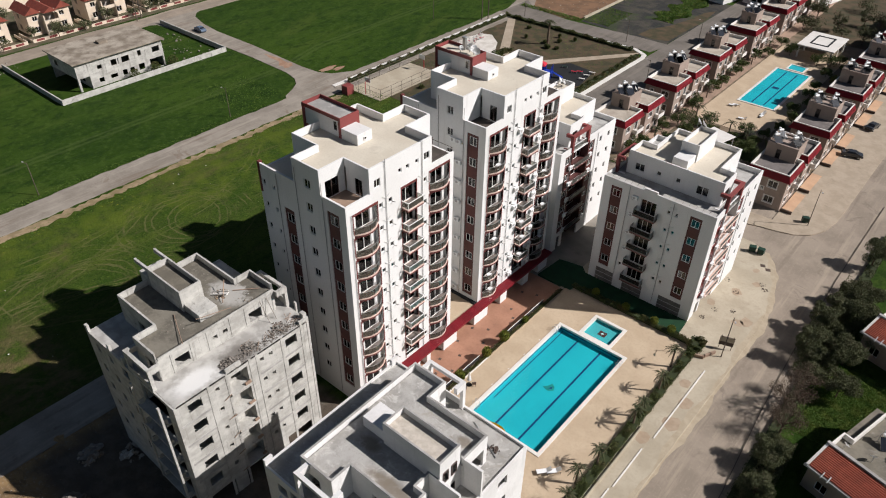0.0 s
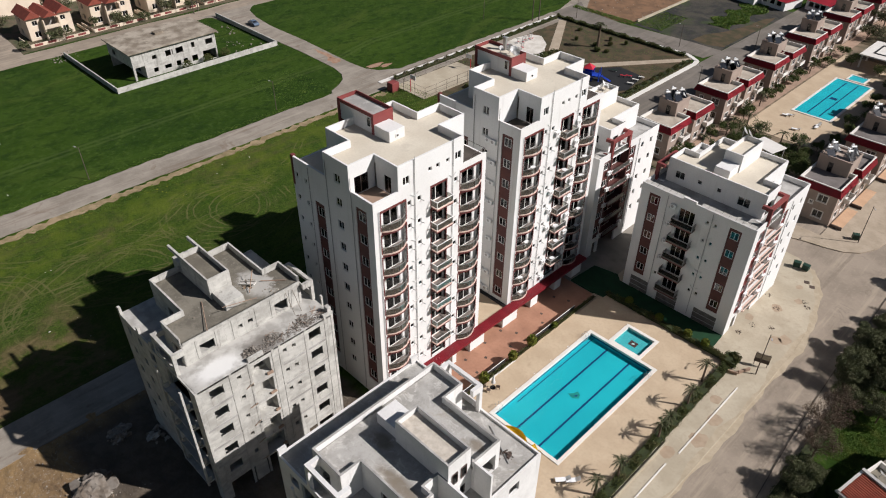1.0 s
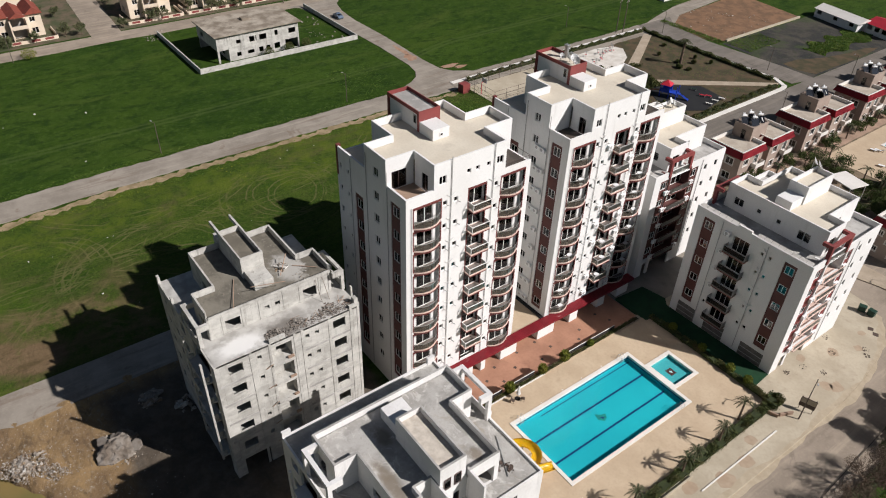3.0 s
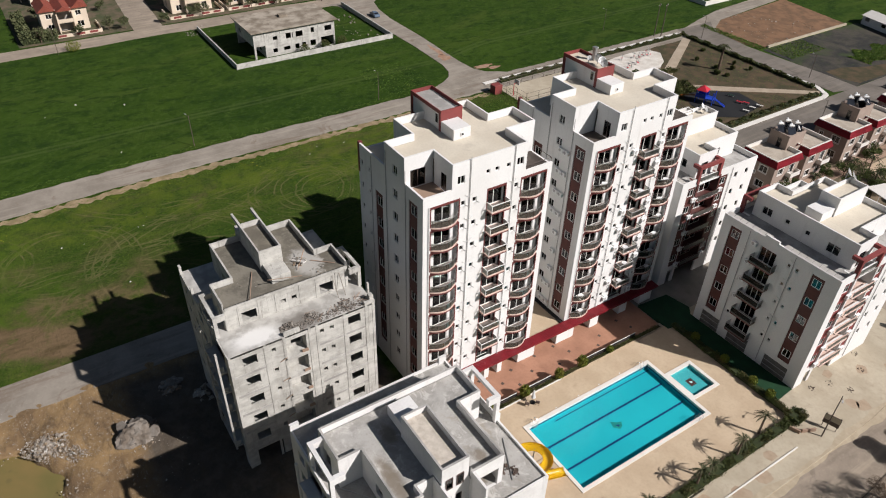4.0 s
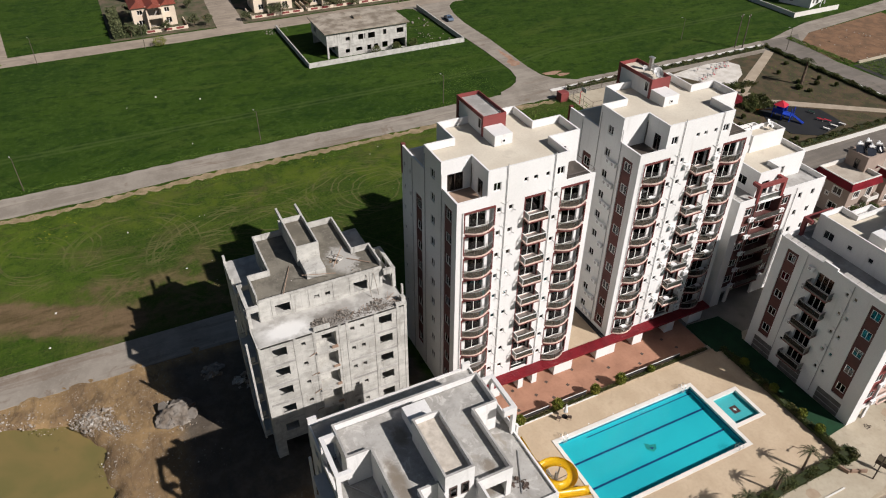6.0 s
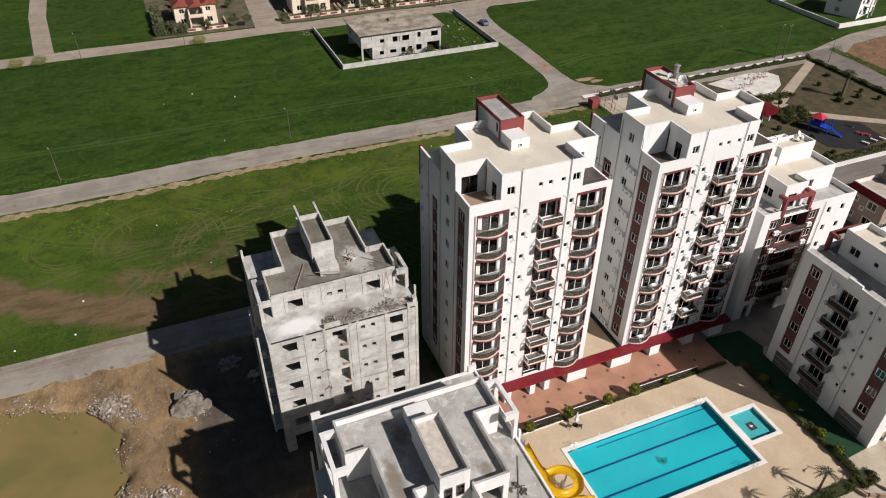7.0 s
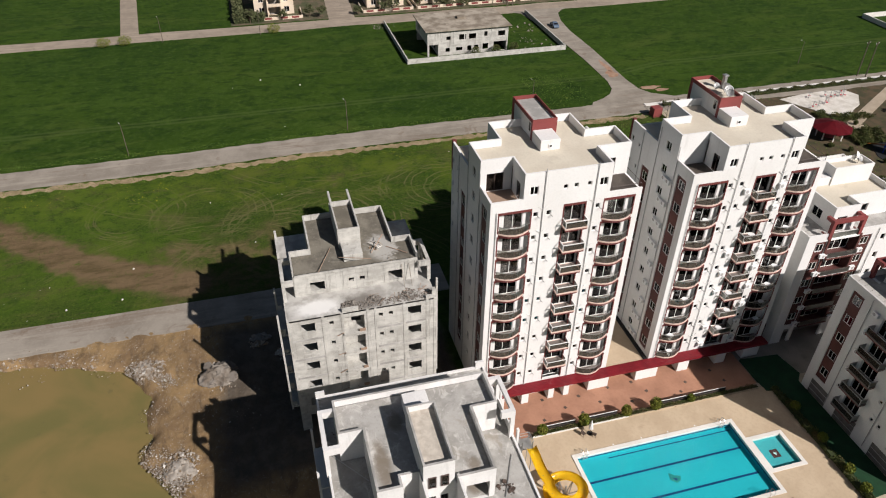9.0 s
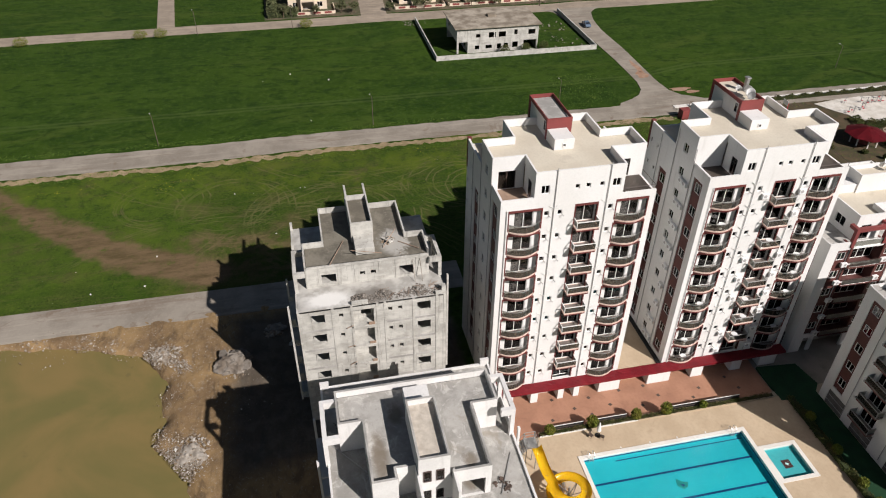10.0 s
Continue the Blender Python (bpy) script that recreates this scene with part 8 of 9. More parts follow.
BITUMEN = surface("dusty_bitumen", (0.17, 0.15, 0.14), (0.125, 0.11, 0.102), (0.25, 0.22, 0.195), big=0.5, fine=3, rough=0.85)
DRIVE = surface("orange_drive_tiles", (0.50, 0.325, 0.205), (0.44, 0.28, 0.175), (0.33, 0.215, 0.14), big=0.4, fine=3, rough=0.85)
for k in range(6):
    row_villa((-56.7, 124.9 + 23.6 * k, GZ), "two-storey villa pair with red sloping fascias and solar heaters", k, -2.8, VILLA_ROOF)
for k in range(6):
    y = 125.4 + 23.1 * k
    row_villa((-23.45, y, GZ), "two-storey villa pair with red fascias beside the forecourt", k + 1, -1.3, BITUMEN)
    for y0, y1 in ((y + 0.2, y + 8.6), (y + 9.9, y + 18.2)):
        sheet("drive", rect(-23.18, -21.25, y0, y1), GZ + 0.33, DRIVE, "orange-tan tiled drive in front of a villa", "drive", 0.2)
        bm = bmesh.new()
        box(bm, -23.15, -21.1, y0 - 0.3, y0 - 0.02, GZ + 0.2, GZ + 0.85)
        solid("garden_wall", bm, BRASS, "low brown wall between two drives", "wall", group="drive walls")
sheet("pool_terrace", rect(-53, -36, 152, 212), GZ + 0.15, DECK, "sand-coloured terrace round the second pool", "terrace", 0.2)
p2 = thing("swimming_pool", (-44.0, 180.8, GZ), "second turquoise pool between the villa rows", "pool")
bm = bmesh.new()
for a in (rect(-4.6, -4.1, -13.4, 13.4), rect(4.1, 4.6, -13.4, 13.4), rect(-4.1, 4.1, -13.4, -12.9), rect(-4.1, 4.1, 12.9, 13.4)):
    prism(bm, a, 0.1, 0.28)
part("coping", bm, COPING, p2, "white coping")
bm = bmesh.new()
box(bm, -4.1, 4.1, -12.9, 12.9, 0.1, 0.17)
part("basin", bm, POOL_FLOOR, p2, "turquoise basin")
for x in (-1.4, 1.4):
    bm = bmesh.new()
    box(bm, x - 0.15, x + 0.15, -12, 12, 0.17, 0.176)
    part("lane_line", bm, POOL_LINE, p2, "navy lane line")
bm = bmesh.new()
box(bm, -0.8, 0.8, -0.7, 0.7, 0.17, 0.178)
part("floor_motif", bm, POOL_LINE, p2, "dark mosaic motif")
bm = bmesh.new()
bm.faces.new([bm.verts.new((x, y, 0.2)) for x, y in rect(-4.1, 4.1, -12.9, 12.9)])
part("water", bm, WATER, p2)
k2 = thing("paddling_pool", (-44.2, 197.0, GZ), "small paddling pool beyond the second pool", "pool")
bm = bmesh.new()
for a in (rect(-2.3, -1.9, -2.2, 2.2), rect(1.9, 2.3, -2.2, 2.2), rect(-1.9, 1.9, -2.2, -1.8), rect(-1.9, 1.9, 1.8, 2.2)):
    prism(bm, a, 0.1, 0.28)
part("coping", bm, COPING, k2)
bm = bmesh.new()
box(bm, -1.9, 1.9, -1.8, 1.8, 0.1, 0.17)
part("basin", bm, POOL_FLOOR, k2)
pv = thing("pavilion", (-43.1, 211.5, GZ), "flat white-roofed pool pavilion on posts", "pavilion")
bm = bmesh.new()
box(bm, -4.8, 4.8, -6.6, 6.6, 3.5, 3.8)
part("roof", bm, COPING, pv)
bm = bmesh.new()
parapet(bm, rect(-2.4, 2.4, -3.8, 3.8), 3.8, 3.95, 0.4)
part("roof_edge", bm, BLACK, pv, "dark skylight edge")
for x in (-4.2, 4.2):
    for y in (-6, 0, 6):
        bm = bmesh.new()
        box(bm, x - 0.2, x + 0.2, y - 0.2, y + 0.2, 0, 3.5)
        part("post", bm, COPING, pv)
sh = thing("shade_roof", (-42.2, 139.4, GZ), "flat white shade roof on four posts in the garden", "shade roof", -14)
bm = bmesh.new()
box(bm, -2.8, 2.8, -2.3, 2.3, 3.9, 4.05)
part("roof", bm, COPING, sh, bevel=0.03)
for x in (-2.5, 2.5):
    for y in (-2, 2):
        bm = bmesh.new()
        tube(bm, (x, y, 0), (x, y, 3.9), 0.07, 0.07, 6)
        part("post", bm, FRAME, sh)
for k, (x, y) in enumerate(((-49, 128), (-46.5, 131.5), (-50.5, 134), (-47, 137), (-37.5, 134.5), (-36.5, 143), (-41, 145.5), (-46, 144.5), (-50, 141), (-34.8, 138.5))):
    tree((x, y, GZ), 2.6 + 0.4 * (k % 3), 1.5 + 0.3 * (k % 2), "dense dark garden tree behind the blocks", 700 + k, mat=GARDEN_LEAF, leaf=0.09, leaves=3600, group="garden trees")
rnd = random.Random(9)
for k in range(20):
    y = 122 + 4.6 * k + rnd.uniform(-1, 1)
    if k % 3 == 0:
        palm((-54.4 + rnd.uniform(-0.6, 0.6), y, GZ), rnd.uniform(2, 3.5), 200 + k, "palm in the villa garden", group="garden palms")
    else:
        tree((-54.2 + rnd.uniform(-1, 1), y, GZ), rnd.uniform(2.5, 4), rnd.uniform(1.3, 1.9), "small green garden tree", 220 + k, mat=GARDEN_LEAF, leaf=0.1, leaves=2300, group="garden trees")
for k in range(16):
    tree((rnd.uniform(-37, -33.5), 124 + 5.6 * k + rnd.uniform(-1, 1), GZ), rnd.uniform(2, 3), rnd.uniform(1.2, 1.9), "green garden tree behind the villas", 250 + k, mat=GARDEN_LEAF, leaf=0.1, leaves=2300, group="garden trees")
for k, (x, y) in enumerate(((-48.5, 148), (-43, 149.2), (-38.5, 147), (-45.5, 141.5), (-39, 131), (-52, 152))):
    palm((x, y, GZ), 2.4 + 0.4 * (k % 3), 360 + k, "palm in the garden by the pool terrace", group="garden palms")
strip_leaves("shrubbery", GARDEN_LEAF, "dark undergrowth in the garden by the second pool", "shrubs", -51, -34, 127, 150.5, GZ, GZ + 0.9, 16000, 0.12, 361, skip=lambda x, y: math.sin(x * 0.9) + math.sin(y * 0.7 + x * 0.3) < -0.2)
for x, y in ((-48, 150), (-40, 150.5), (-51, 147), (-38, 204), (-41, 202.5), (-49, 205)):
    tree((x, y, GZ), 3.2, 1.9, "bushy green garden tree by the pool terrace", 300 + int(x + y), mat=GARDEN_LEAF, leaf=0.1, leaves=2300, group="garden trees")
for k in range(22):
    tree((rnd.uniform(-62, -14), rnd.uniform(226, 262), GZ), rnd.uniform(3, 6), rnd.uniform(2, 3.4), "dark tree beyond the villa rows", 330 + k, leaves=900, group="trees past the villas")

# ---- the park, the meadow's edge and the distance ----
palm((-103.4, 167.4, GZ), 6.4, 400, "tall park palm with a shaggy trunk and dense crown", 26, 2.3, group="park palms", girth=2.4)
def on_paving(x, y):
    """Inside the gym floor, the court, the playground or one of the paths."""
    if -125.5 < x < -107.5 and 141 < y < 166 or -123.5 < x < -112 and 109 < y < 132 or -95.5 < x < -80.5 and 144.5 < y < 158.5:
        return True
    for ax, ay, bx, by in ((-106.1, 152.5, -126.2, 178.9), (-102, 150, -80.5, 178)):
        p, d = Vector((x - ax, y - ay)), Vector((bx - ax, by - ay))
        if 0 < p.dot(d) < d.length_squared and abs(p.x * d.y - p.y * d.x) / d.length < 2.6:
            return True
    return False


strip_leaves("park_hedge", HEDGE, "low dark hedge along the park's edge", "hedge", -126.4, -83, 178.4, 179.5, GZ, 0.7, 15000, 0.13, 401)
strip_leaves("park_hedge", HEDGE, "low dark hedge along the park's edge", "hedge", -80.7, -79.5, 114, 176, GZ, 0.7, 18000, 0.13, 402)
strip_leaves("park_hedge", HEDGE, "low dark hedge along the park's edge", "hedge", -126.4, -125.4, 112, 178, GZ, 0.7, 18000, 0.13, 403)
strip_leaves("park_weeds", WEED, "patchy weeds on the park soil", "weeds", -124, -82, 114, 178, GZ, GZ + 0.2, 4200, 0.11, 404, skip=on_paving)
strip_leaves("park_shrubs", HEDGE, "dense dark shrubs beside the gazebo", "shrubs", -103, -96.5, 143.5, 152, GZ, GZ + 1.5, 6500, 0.17, 409, skip=lambda x, y: y - 143.5 < (-x - 101) * 1.2)
strip_leaves("park_shrubs", HEDGE, "straggling dark shrubs along the gym floor", "shrubs", -113.4, -107.6, 144, 157, GZ, GZ + 1.1, 4200, 0.16, 410, skip=lambda x, y: x < -111.5 + (y - 147) * 0.18 and y > 147)
rnd = random.Random(17)
for k in range(60):
    sx, sy = rnd.uniform(-124, -82), rnd.uniform(114, 177)
    if on_paving(sx, sy):
        continue
    shrub((sx, sy, GZ), rnd.choice((0.9, 1.2)), rnd.choice((0.5, 0.7)), 53, "small dark park shrub on bare soil", HEDGE)
for k in range(11):
    x, y = -121.5 + rnd.uniform(0, 7) * (1 - k / 16), 146.5 + 1.3 * k
    ob = thing("exercise_machine", (x, y, GZ + 0.15), "steel outdoor exercise machine with red parts", "gym machine", rnd.uniform(0, 360), "gym machines")
    bm = bmesh.new()
    tube(bm, (0, 0, 0), (0, 0, 1.7), 0.07), tube(bm, (-0.6, 0, 1.5), (0.6, 0, 1.5), 0.05), tube(bm, (0, -0.5, 0.5), (0, 0.5, 0.5), 0.05)
    part("post", bm, METAL, ob)
    bm = bmesh.new()
    box(bm, -0.25, 0.25, 0.3, 0.7, 0.5, 0.58)
    part("seat", bm, RED, ob)
gz = thing("gazebo", (-102.5, 140.1, GZ), "park gazebo with a red hipped roof", "gazebo")
bm = bmesh.new()
a = [bm.verts.new((4.5 * math.cos(k * math.pi / 4 + 0.39), 4.5 * math.sin(k * math.pi / 4 + 0.39), 2.4)) for k in range(8)]
tip = bm.verts.new((0, 0, 3.9))
for k in range(8):
    bm.faces.new((a[k], a[(k + 1) % 8], tip))
bmesh.ops.solidify(bm, geom=bm.faces[:], thickness=0.12)
part("roof", bm, CANOPY, gz, "dark red roof")
for k in range(8):
    bm = bmesh.new()
    c = Vector((2.8 * math.cos(k * math.pi / 4 + 0.39), 2.8 * math.sin(k * math.pi / 4 + 0.39), 0))
    box(bm, c.x - 0.1, c.x + 0.1, c.y - 0.1, c.y + 0.1, 0, 2.55)
    part("post", bm, COPING, gz)
bm = bmesh.new()
tube(bm, (0, 0, 0), (0, 0, 0.8), 1.0, 1.0, 12)
part("counter", bm, BRICK_RED, gz)
pg = thing("play_frame", (-92.4, 147.6, GZ + 0.13), "blue plastic climbing frame with a red roof and slides", "play frame", 20)
pg.scale = (1.1, 1.1, 1.1)
for x, y in ((-1, -1), (1, -1), (1, 1), (-1, 1), (2.6, -0.8), (2.6, 0.8)):
    bm = bmesh.new()
    tube(bm, (x, y, 0), (x, y, 2.9), 0.1)
    part("post", bm, BLUE, pg)
bm = bmesh.new()
box(bm, -1.2, 2.7, -1.1, 1.1, 1.2, 1.35)
part("platform", bm, BLUE, pg)
for y in (-1.05, 1.05):
    bm = bmesh.new()
    box(bm, -1.0, 1.0, y - 0.05, y + 0.05, 1.35, 2.1)
    part("side_panel", bm, BLUE, pg)
bm = bmesh.new()
v = [bm.verts.new(p) for p in ((-1.2, -1.2, 2.8), (1.2, -1.2, 2.8), (1.2, 1.2, 2.8), (-1.2, 1.2, 2.8), (0, 0, 3.8))]
for f in ((0, 1, 4), (1, 2, 4), (2, 3, 4), (3, 0, 4), (3, 2, 1, 0)):
    bm.faces.new([v[i] for i in f])
part("roof", bm, RED, pg, "red pyramid roof")
for sx, y, m in ((1, 0.4, BLUE), (-1, -0.3, ORANGE)):
    bm = bmesh.new()
    v = [bm.verts.new(p) for p in ((sx * (2.6 if sx > 0 else 1.2), y - 0.45, 1.3), (sx * (2.6 if sx > 0 else 1.2), y + 0.45, 1.3), (sx * 5.2, y + 0.45, 0.2), (sx * 5.2, y - 0.45, 0.2))]
    bm.faces.new(v)
    bmesh.ops.solidify(bm, geom=bm.faces[:], thickness=0.2)
    part("slide", bm, m, pg, "plastic slide")
for x, y, m in ((-86.9, 155.0, RED), (-85.8, 156.0, RED), (-90.5, 156.3, GREENBIN), (-83.0, 152.4, COPING), (-83.3, 155.2, COPING), (-83.1, 157.6, COPING)):
    ob = thing("park_bench", (x, y, GZ + 0.13), "low coloured bench in the playground", "bench", 20, "playground benches")
    bm = bmesh.new()
    box(bm, -0.8, 0.8, -0.22, 0.22, 0.4, 0.48)
    part("seat", bm, m, ob, bevel=0.02)
    for s in (-0.6, 0.6):
        bm = bmesh.new()
        box(bm, s - 0.05, s + 0.05, -0.2, 0.2, 0, 0.4)
        part("leg", bm, METAL, ob)
# ball court hoops and its fence
for y, rz in ((110.8, 90), (130.4, -90)):
    hp = thing("basketball_hoop", (-117.8, y, GZ + 0.14), "basketball hoop with a white backboard", "hoop", rz, "hoops")
    bm = bmesh.new()
    tube(bm, (-0.8, 0, 0), (-0.8, 0, 3.0), 0.09), tube(bm, (-0.8, 0, 3.0), (0, 0, 3.3), 0.07)
    part("post", bm, RED, hp)
    bm = bmesh.new()
    box(bm, 0, 0.06, -0.9, 0.9, 2.8, 3.9)
    part("backboard", bm, PLASTIC, hp)
ct = thing("court_fence", (-117.8, 120.5, GZ), "tall dark chain-link fence round the ball court", "fence")
for x, y in [(sx * 5.6, -11 + 3.66 * k) for k in range(7) for sx in (-1, 1)] + [(-2, sy * 11) for sy in (-1, 1)] + [(2, sy * 11) for sy in (-1, 1)]:
    bm = bmesh.new()
    tube(bm, (x, y, 0), (x, y, 3.0), 0.05, 0.05, 5)
    part("post", bm, POLE, ct)
for z in (0.9, 1.9, 3.0):
    bm = bmesh.new()
    for sx in (-1, 1):
        box(bm, sx * 5.6 - 0.025, sx * 5.6 + 0.025, -11, 11, z - 0.025, z + 0.025)
    for sy in (-1, 1):
        box(bm, -5.6, 5.6, sy * 11 - 0.025, sy * 11 + 0.025, z - 0.02, z + 0.02)
    part("rail", bm, POLE, ct)
bm = bmesh.new()
box(bm, -1.0, 1.0, -1.1, 1.1, 0, 2.2)
solid("kiosk", bm, BRICK_RED, "small brick-red kiosk beside the ball court", "kiosk", (-121.5, 107.6, GZ), bevel=0.03)
strip_leaves("scrub", WEED, "rough green scrub beside the ball court", "weeds", -122, -82, 92, 112, GZ, GZ + 0.5, 5000, 0.14, 405)
strip_leaves("scrub", WEED, "bright rank weeds on the wet plot", "weeds", -93.5, -83.2, 207, 236, GZ, GZ + 0.3, 9000, 0.2, 415, skip=lambda x, y: x > -84.5 + 1.2 * math.sin(y * 0.5) or x < -92 + 1.5 * math.sin(y * 0.7))
strip_leaves("scrub", WEED, "thin weeds at the rim of the wet plot", "weeds", -106, -98, 191.5, 207, GZ, GZ + 0.2, 2600, 0.15, 416)
strip_leaves("scrub", WEED, "rough weeds round the clay plot", "weeds", -129, -107, 189.6, 192.2, GZ, GZ + 0.4, 2600, 0.14, 411)
lumps("plot_litter", "pale stones on the bare clay plot", [(-118, 208, GZ + 0.04, 14, 120, 0.14), (-112, 198, GZ + 0.04, 7, 60, 0.12)], 39, RUBBLE_MIX, "litter")
strip_leaves("scrub", WEED, "tussocks at the road junction", "weeds", -150, -133, 84, 97, GZ, GZ + 0.3, 900, 0.12, 406)
strip_leaves("scrub", WEED, "tussocks along the road edge", "weeds", -132.3, -130.4, -60, 90, GZ, GZ + 0.25, 2600, 0.1, 407)
strip_leaves("scrub", WEED, "flowering weeds along the road edge", "weeds", -121.6, -119.0, -60, 100, GZ, GZ + 0.25, 3000, 0.1, 408)

# unfinished villa in its walled plot
uv = thing("unfinished_villa", (-176.5, 76.5, GZ), "unfinished two-storey grey concrete villa with empty windows", "house", 0)
fr, lf, rt, bk = Face("+x", 6.8), Face("-y", -11.5), Face("+y", 11.5), Face("-x", -6.8)
bm = bmesh.new()
fr.wall(bm, -8.5, 11.5, 0, 6.9, [(-6.2, -5.0, 4.2, 5.2), (-2.6, -0.6, 4.0, 5.5), (0.2, 2.2, 4.0, 5.5), (4.6, 5.5, 4.4, 5.8), (8.6, 10.6, 4.2, 5.6), (-6.4, -5.2, 0.9, 2.0), (-3.4, -1.6, 1.0, 2.0), (-0.2, 1.0, 0.8, 2.2), (1.8, 3.0, 0.8, 2.2), (4.2, 5.8, 0.8, 2.4), (7.4, 11.1, 0.1, 2.7)])
part("wall", bm, CONCRETE, uv, "bare concrete front wall")
bm = bmesh.new()
lf.wall(bm, -6.8, 6.55, 3.2, 6.9, [(-4, -2.4, 4.1, 5.5)])
part("wall", bm, CONCRETE, uv, "bare concrete side wall")
bm = bmesh.new()
Face("-y", -8.5).wall(bm, -6.8, 6.55, 0, 3.2, [(1.5, 3.5, 0.6, 2.4)])
part("wall", bm, CONCRETE, uv, "bare concrete side wall")
bm = bmesh.new()
rt.wall(bm, -6.8, 6.55, 0, 6.9, [(0, 1.6, 4.1, 5.5), (0, 1.6, 1, 2.4)])
part("wall", bm, CONCRETE, uv, "bare concrete side wall")
bm = bmesh.new()
bk.wall(bm, -11.25, 11.25, 0, 6.9, [(-4, -2, 4, 5.4), (3, 5, 4, 5.4)])
part("wall", bm, CONCRETE, uv, "bare concrete back wall")
bm = bmesh.new()
fr.wall(bm, -11.5, -8.5, 3.2, 6.9)
part("wall", bm, CONCRETE, uv, "bare concrete front wall")
bm = bmesh.new()
box(bm, 6.3, 6.8, -11.5, -11.0, 0, 3.2)
part("column", bm, CONCRETE, uv, "bare concrete column")
for y in (-8.5, -4.2, -1.2, 3.6, 6.6, 11.2):
    bm = bmesh.new()
    fr.box(bm, y, y + 0.3, 0, 0.06, 0, 6.9)
    part("pilaster", bm, CONCRETE, uv, "cast column in the wall")
bm = bmesh.new()
box(bm, -7.4, 7.5, -12.2, 12.2, 6.9, 7.15), box(bm, -6.5, 6.5, -11.2, 11.2, 3.0, 3.2), box(bm, -2.4, -0.6, -1.0, 1.4, 7.15, 7.7)
part("roof", bm, SLAB_ROOF, uv, "stained flat roof slab")
yard = thing("yard_wall", (-182, 81.3, GZ), "low grey block wall round the unfinished villa", "wall")
for x0, x1, y0, y1 in ((15.9, 16.2, -22.8, 22.8), (-16, 15.9, -22.8, -22.5), (-16, 15.9, 22.5, 22.8)):
    bm = bmesh.new()
    box(bm, x0, x1, y0, y1, 0, 1.3)
    if x1 - x0 < 1:
        for k in range(14):
            box(bm, x1, x1 + 0.06, y0 + 3.4 * k, y0 + 3.4 * k + 0.35, 0, 1.35)
    part("panel", bm, CONCRETE, yard, "grey wall panel")
lumps("villa_litter", "scattered blocks in the walled yard", [(-172, 97, GZ, 6, 40, 0.22), (-185, 99, GZ, 6, 40, 0.22), (-198, 58, GZ, 4, 40, 0.2)], 35, RUBBLE, "litter")
for x, y in ((-168.5, 89.5), (-167.8, 84), (-167.5, 78)):
    shrub((x, y, GZ), 2.4, 1.4, 54, "dark wild shrub against the wall", HEDGE)


def cream_villa(at, rz, label, seed):
    """A two-storey cream villa with red-tiled gables, a balcony and a garden wall."""
    ob = thing("villa", at, label, "house", rz, "cream villas")
    bm = bmesh.new()
    Face("+x", 4.5).wall(bm, -6, 6, 0, 6.2, [(-4.6, -3.0, 0.8, 2.4), (3.0, 4.6, 0.8, 2.4), (-4.6, -3.2, 4.0, 5.3), (3.0, 4.4, 4.0, 5.3), (-1.6, 1.6, 0.1, 2.6), (-1.6, 1.6, 3.2, 5.4)])
    Face("-y", -6).wall(bm, -4.5, 4.25, 0, 6.2, [(-2, -0.6, 0.9, 2.3), (-2, -0.6, 4, 5.3)])
    Face("+y", 6).wall(bm, -4.5, 4.25, 0, 6.2, [(-2, -0.6, 0.9, 2.3)])
    Face("-x", -4.5).wall(bm, -5.75, 5.75, 0, 6.2)
    box(bm, 4.5, 6.3, -2.2, -1.9, 0, 5.4), box(bm, 4.5, 6.3, 1.9, 2.2, 0, 5.4)
    part("wall", bm, CREAM, ob, "cream stucco walls")
    bm = bmesh.new()
    box(bm, -4, 3.4, -5.5, 5.5, 0, 6)
    part("inner_core", bm, INTERIOR, ob)
    for u, z in ((-3.8, 1.6), (3.8, 1.6)):
        window(ob, Face("+x", 4.5), u, z, 1.6, 1.6)
    for u in (-3.9, 3.7):
        window(ob, Face("+x", 4.5), u, 4.65, 1.4, 1.3)
    bm = bmesh.new()
    box(bm, 4.3, 6.2, -1.9, 1.9, 2.9, 3.1), box(bm, 6.1, 6.25, -1.9, 1.9, 3.1, 3.9)
    part("balcony", bm, CREAM, ob, "cream balcony")
    for y0, y1 in ((-6.5, -2.0), (2.0, 6.5), (-2.0, 2.0)):
        bm = bmesh.new()
        zc = 8.0 if y0 != -2.0 else 7.4
        x1 = 5.1 if y0 != -2.0 else 6.5
        v = [bm.verts.new(p) for p in ((-5, y0, 6.1), (x1, y0, 6.1), (x1, y1, 6.1), (-5, y1, 6.1), (-5, (y0 + y1) / 2, zc), (x1, (y0 + y1) / 2, zc))]
        for f in ((0, 1, 5, 4), (2, 3, 4, 5), (1, 2, 5), (3, 0, 4), (3, 2, 1, 0)):
            bm.faces.new([v[i] for i in f])
        part("roof", bm, VILLA_TILE, ob, "dark red tiled gable roof")
    bm = bmesh.new()
    box(bm, 9.2, 9.5, -8, 8, 0, 0.9), box(bm, 1, 9.2, -8.2, -8, 0, 0.9), box(bm, 1, 9.2, 8, 8.2, 0, 0.9)
    part("garden_wall", bm, CREAM, ob, "cream garden wall")
    for y in (-7, -3.4, 1.4, 4.8):
        bm = bmesh.new()
        box(bm, 9.5, 9.53, y, y + 2.2, 0.25, 0.85)
        part("wall_panel", bm, BRICK_RED, ob, "red panel in the garden wall")
    return ob


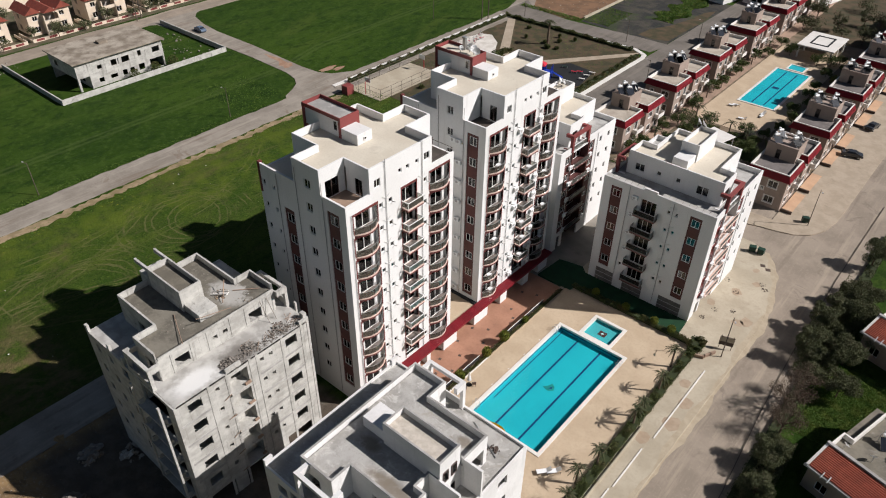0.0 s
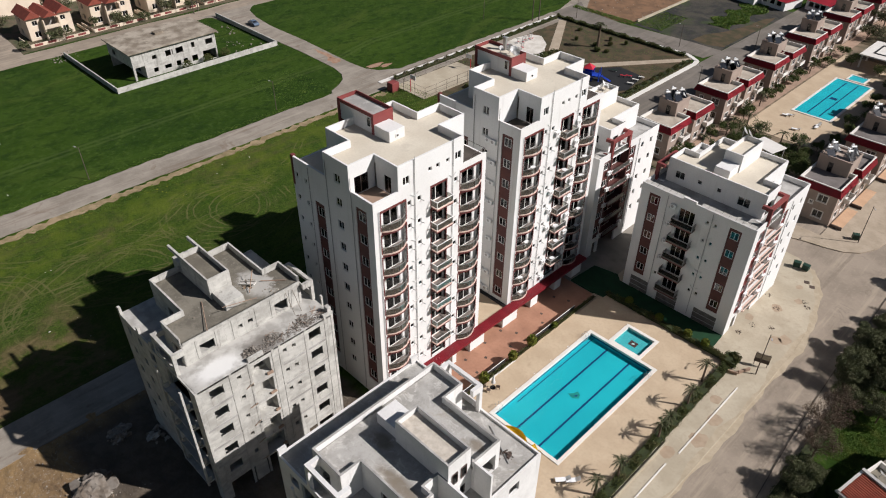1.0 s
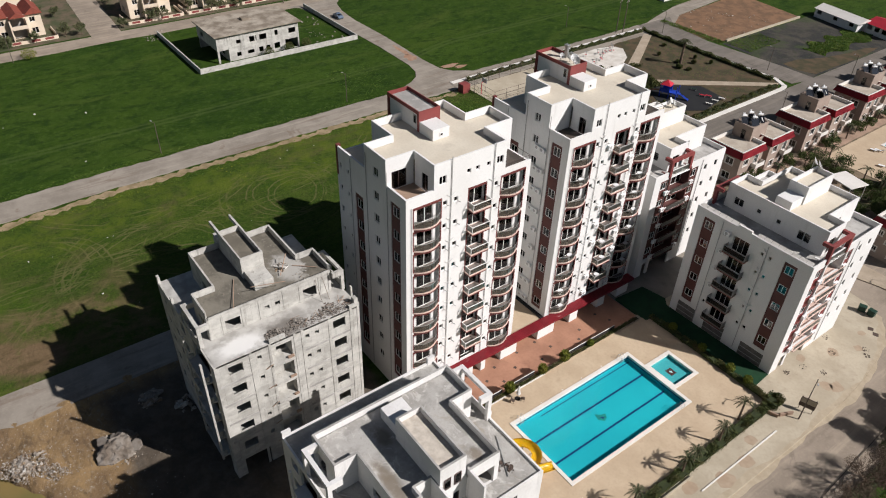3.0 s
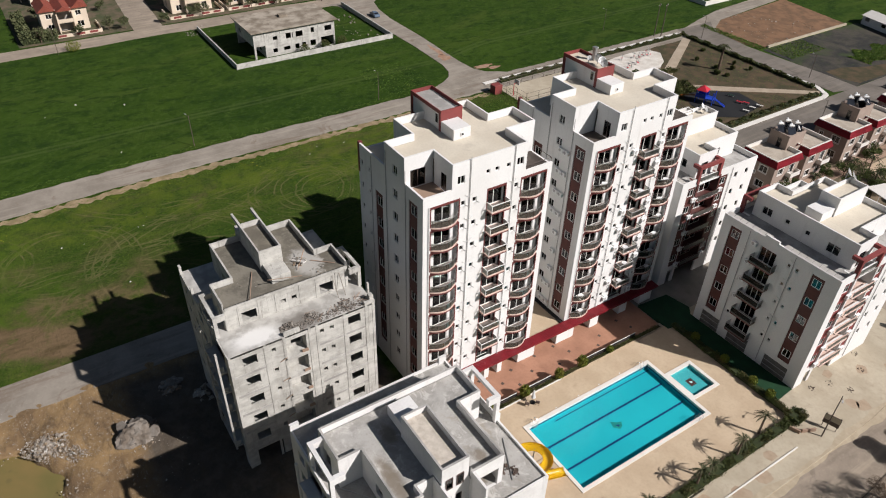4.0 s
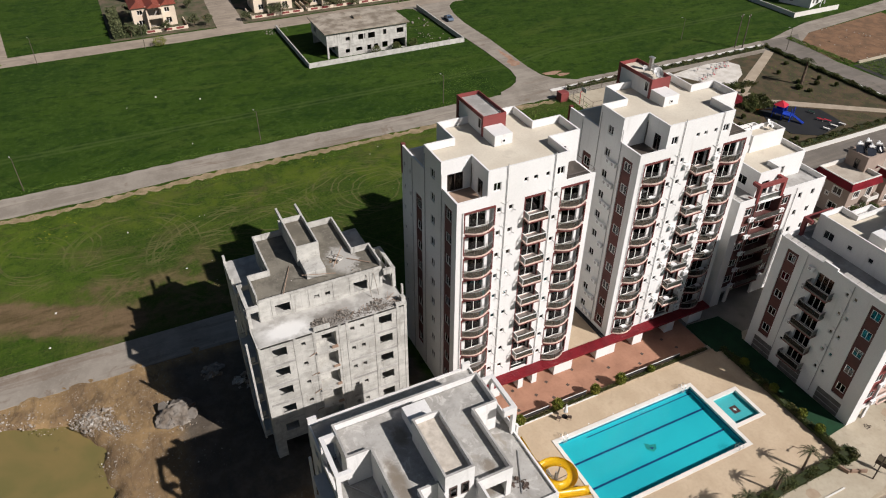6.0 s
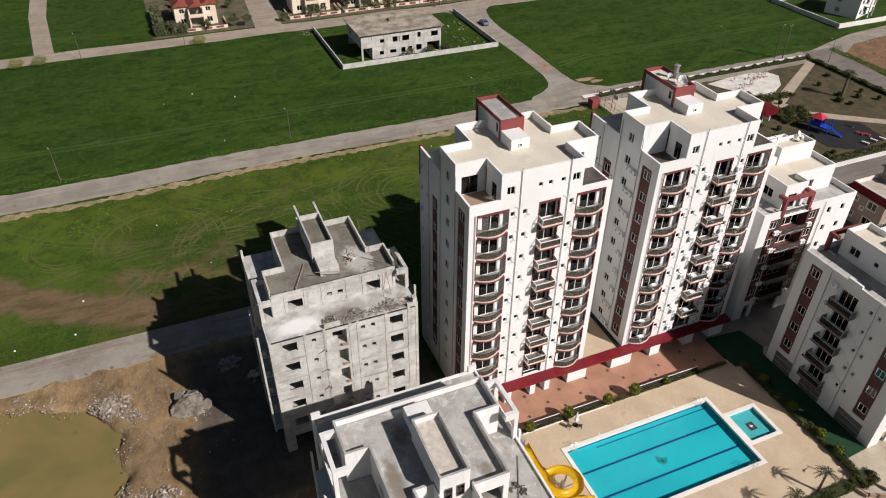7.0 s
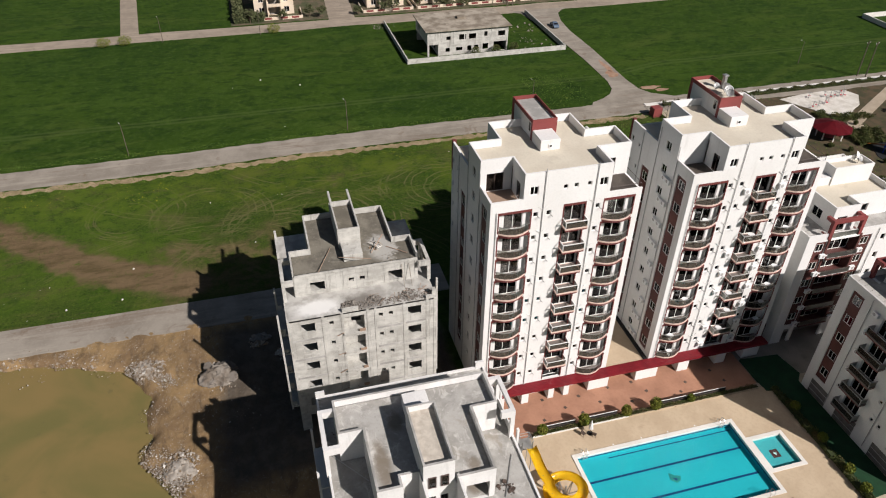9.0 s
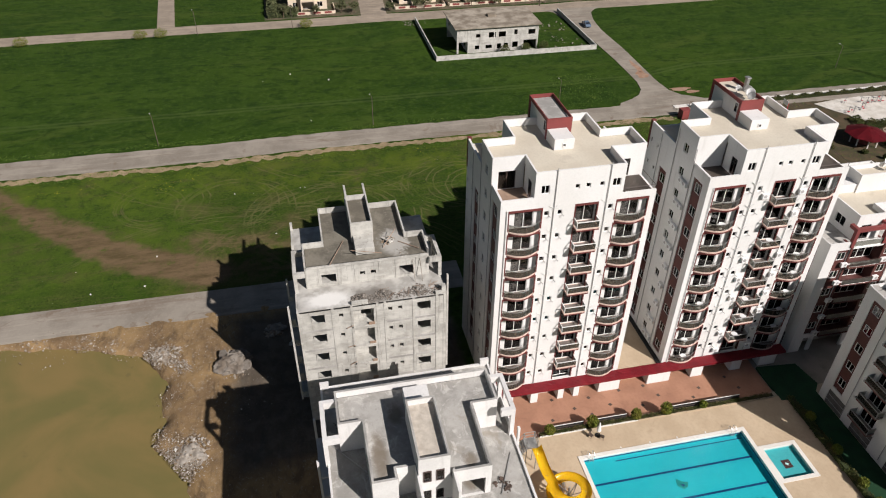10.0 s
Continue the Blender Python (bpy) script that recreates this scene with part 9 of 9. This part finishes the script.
sheet("villa_gardens", [(-275, 14), (-207.5, 14), (-207.5, 42), (-207.5, 200), (-275, 200)], GZ + 0.04, GARDEN, "dark planted gardens of the cream villas", "ground")
k = 0
for y in (27.5, 62.5, 80, 97, 115, 133, 150, 168, 186):
    cream_villa((-219.5, y, GZ), 0, "cream villa with red roof tiles and white windows", 500 + k)
    k += 1
for y in (28, 63, 81, 100, 118, 136, 154):
    cream_villa((-246, y, GZ), 180, "cream villa with red roof tiles behind the first row", 520 + k)
    k += 1
rnd = random.Random(23)
for k in range(60):
    y = 18 + 2.95 * k + rnd.uniform(-2, 2)
    if 43 < y < 52:
        continue
    tree((rnd.uniform(-233, -226) if k % 2 else rnd.uniform(-211, -208.5), y, GZ), rnd.uniform(2.2, 4.8), rnd.uniform(1.3, 2.4), "dark garden tree among the villas", 540 + k, leaves=600, group="villa garden trees")
strip_leaves("villa_hedge", LEAF, "tall dark hedge round the first villa's garden", "hedge", -231, -210, 15, 18, GZ, 2.6, 3600, 0.35, 580)
strip_leaves("villa_hedge", LEAF, "tall dark hedge round the first villa's garden", "hedge", -211.5, -208.8, 15, 24, GZ, 2.4, 1800, 0.35, 581)
for x, y in ((-198, -20.5), (-198.2, -15), (-198.3, -52), (-198.6, 26)):
    shrub((x, y, GZ), 2.6, 2.0, 55, "round dark bush beside the far road")
# big light house and sheds past the clay plot
hs = thing("house", (-152, 222, GZ), "white two-storey house with balconies in a walled plot", "house", 20)
bm = bmesh.new()
Face("+x", 5).wall(bm, -6, 6, 0, 7, [(-4.5, -3, 1, 2.4), (-1.2, 1.2, 0.1, 2.6), (3, 4.5, 1, 2.4), (-4.5, -3, 4.2, 5.6), (-1.2, 1.2, 3.4, 5.6), (3, 4.5, 4.2, 5.6)])
Face("-y", -6).wall(bm, -5, 4.75, 0, 7, [(-2, -0.6, 1, 2.4), (-2, -0.6, 4.2, 5.5)])
Face("+y", 6).wall(bm, -5, 4.75, 0, 7), Face("-x", -5).wall(bm, -5.75, 5.75, 0, 7)
box(bm, 5, 6.8, -1.8, 1.8, 3.1, 3.3), box(bm, 6.5, 6.8, -1.8, -1.5, 0, 6.4), box(bm, 6.5, 6.8, 1.5, 1.8, 0, 6.4)
part("wall", bm, WHITE, hs)
bm = bmesh.new()
box(bm, -5.4, 5.4, -6.4, 6.4, 7, 7.3)
part("roof", bm, COPING, hs)
bm = bmesh.new()
box(bm, -4.4, 4.4, -5.4, 5.4, 0, 6.9)
part("inner_core", bm, INTERIOR, hs)
bm = bmesh.new()
for x0, x1, y0, y1 in ((-169, -168.7, 206.8, 236), (-169, -141, 206.5, 206.8), (-141.3, -141, 206.8, 226)):
    box(bm, x0, x1, y0, y1, GZ, GZ + 1.4)
solid("plot_wall", bm, COPING, "pale wall round the white house", "wall", kind="structure")
for cx, cy, w, d, h, roofm in ((-97, 238, 8, 3.2, 2.6, COPING), (-84, 240, 4.5, 4.5, 2.8, FASCIA), (-72, 246, 4, 5, 3, FASCIA), (-60, 262, 6, 6, 4, FASCIA)):
    sh = thing("shed", (cx, cy, GZ), "long low white shed with a metal roof", "shed", -12, "sheds")
    bm = bmesh.new()
    Face("-y", -d).wall(bm, -w, w, 0, h, [(u, u + 1.6, 1.2, 2.6) for u in (-w + 1, -1.0, w - 3)])
    Face("+y", d).wall(bm, -w, w, 0, h), Face("+x", w).wall(bm, -d + 0.25, d - 0.25, 0, h), Face("-x", -w).wall(bm, -d + 0.25, d - 0.25, 0, h)
    part("wall", bm, WHITE, sh)
    bm = bmesh.new()
    v = [bm.verts.new(p) for p in ((-w - 0.4, -d - 0.4, h), (w + 0.4, -d - 0.4, h), (w + 0.4, d + 0.4, h), (-w - 0.4, d + 0.4, h), (-w - 0.4, 0, h + 1.2), (w + 0.4, 0, h + 1.2))]
    for f in ((0, 1, 5, 4), (2, 3, 4, 5), (1, 2, 5), (3, 0, 4), (3, 2, 1, 0)):
        bm.faces.new([v[i] for i in f])
    part("roof", bm, roofm, sh)
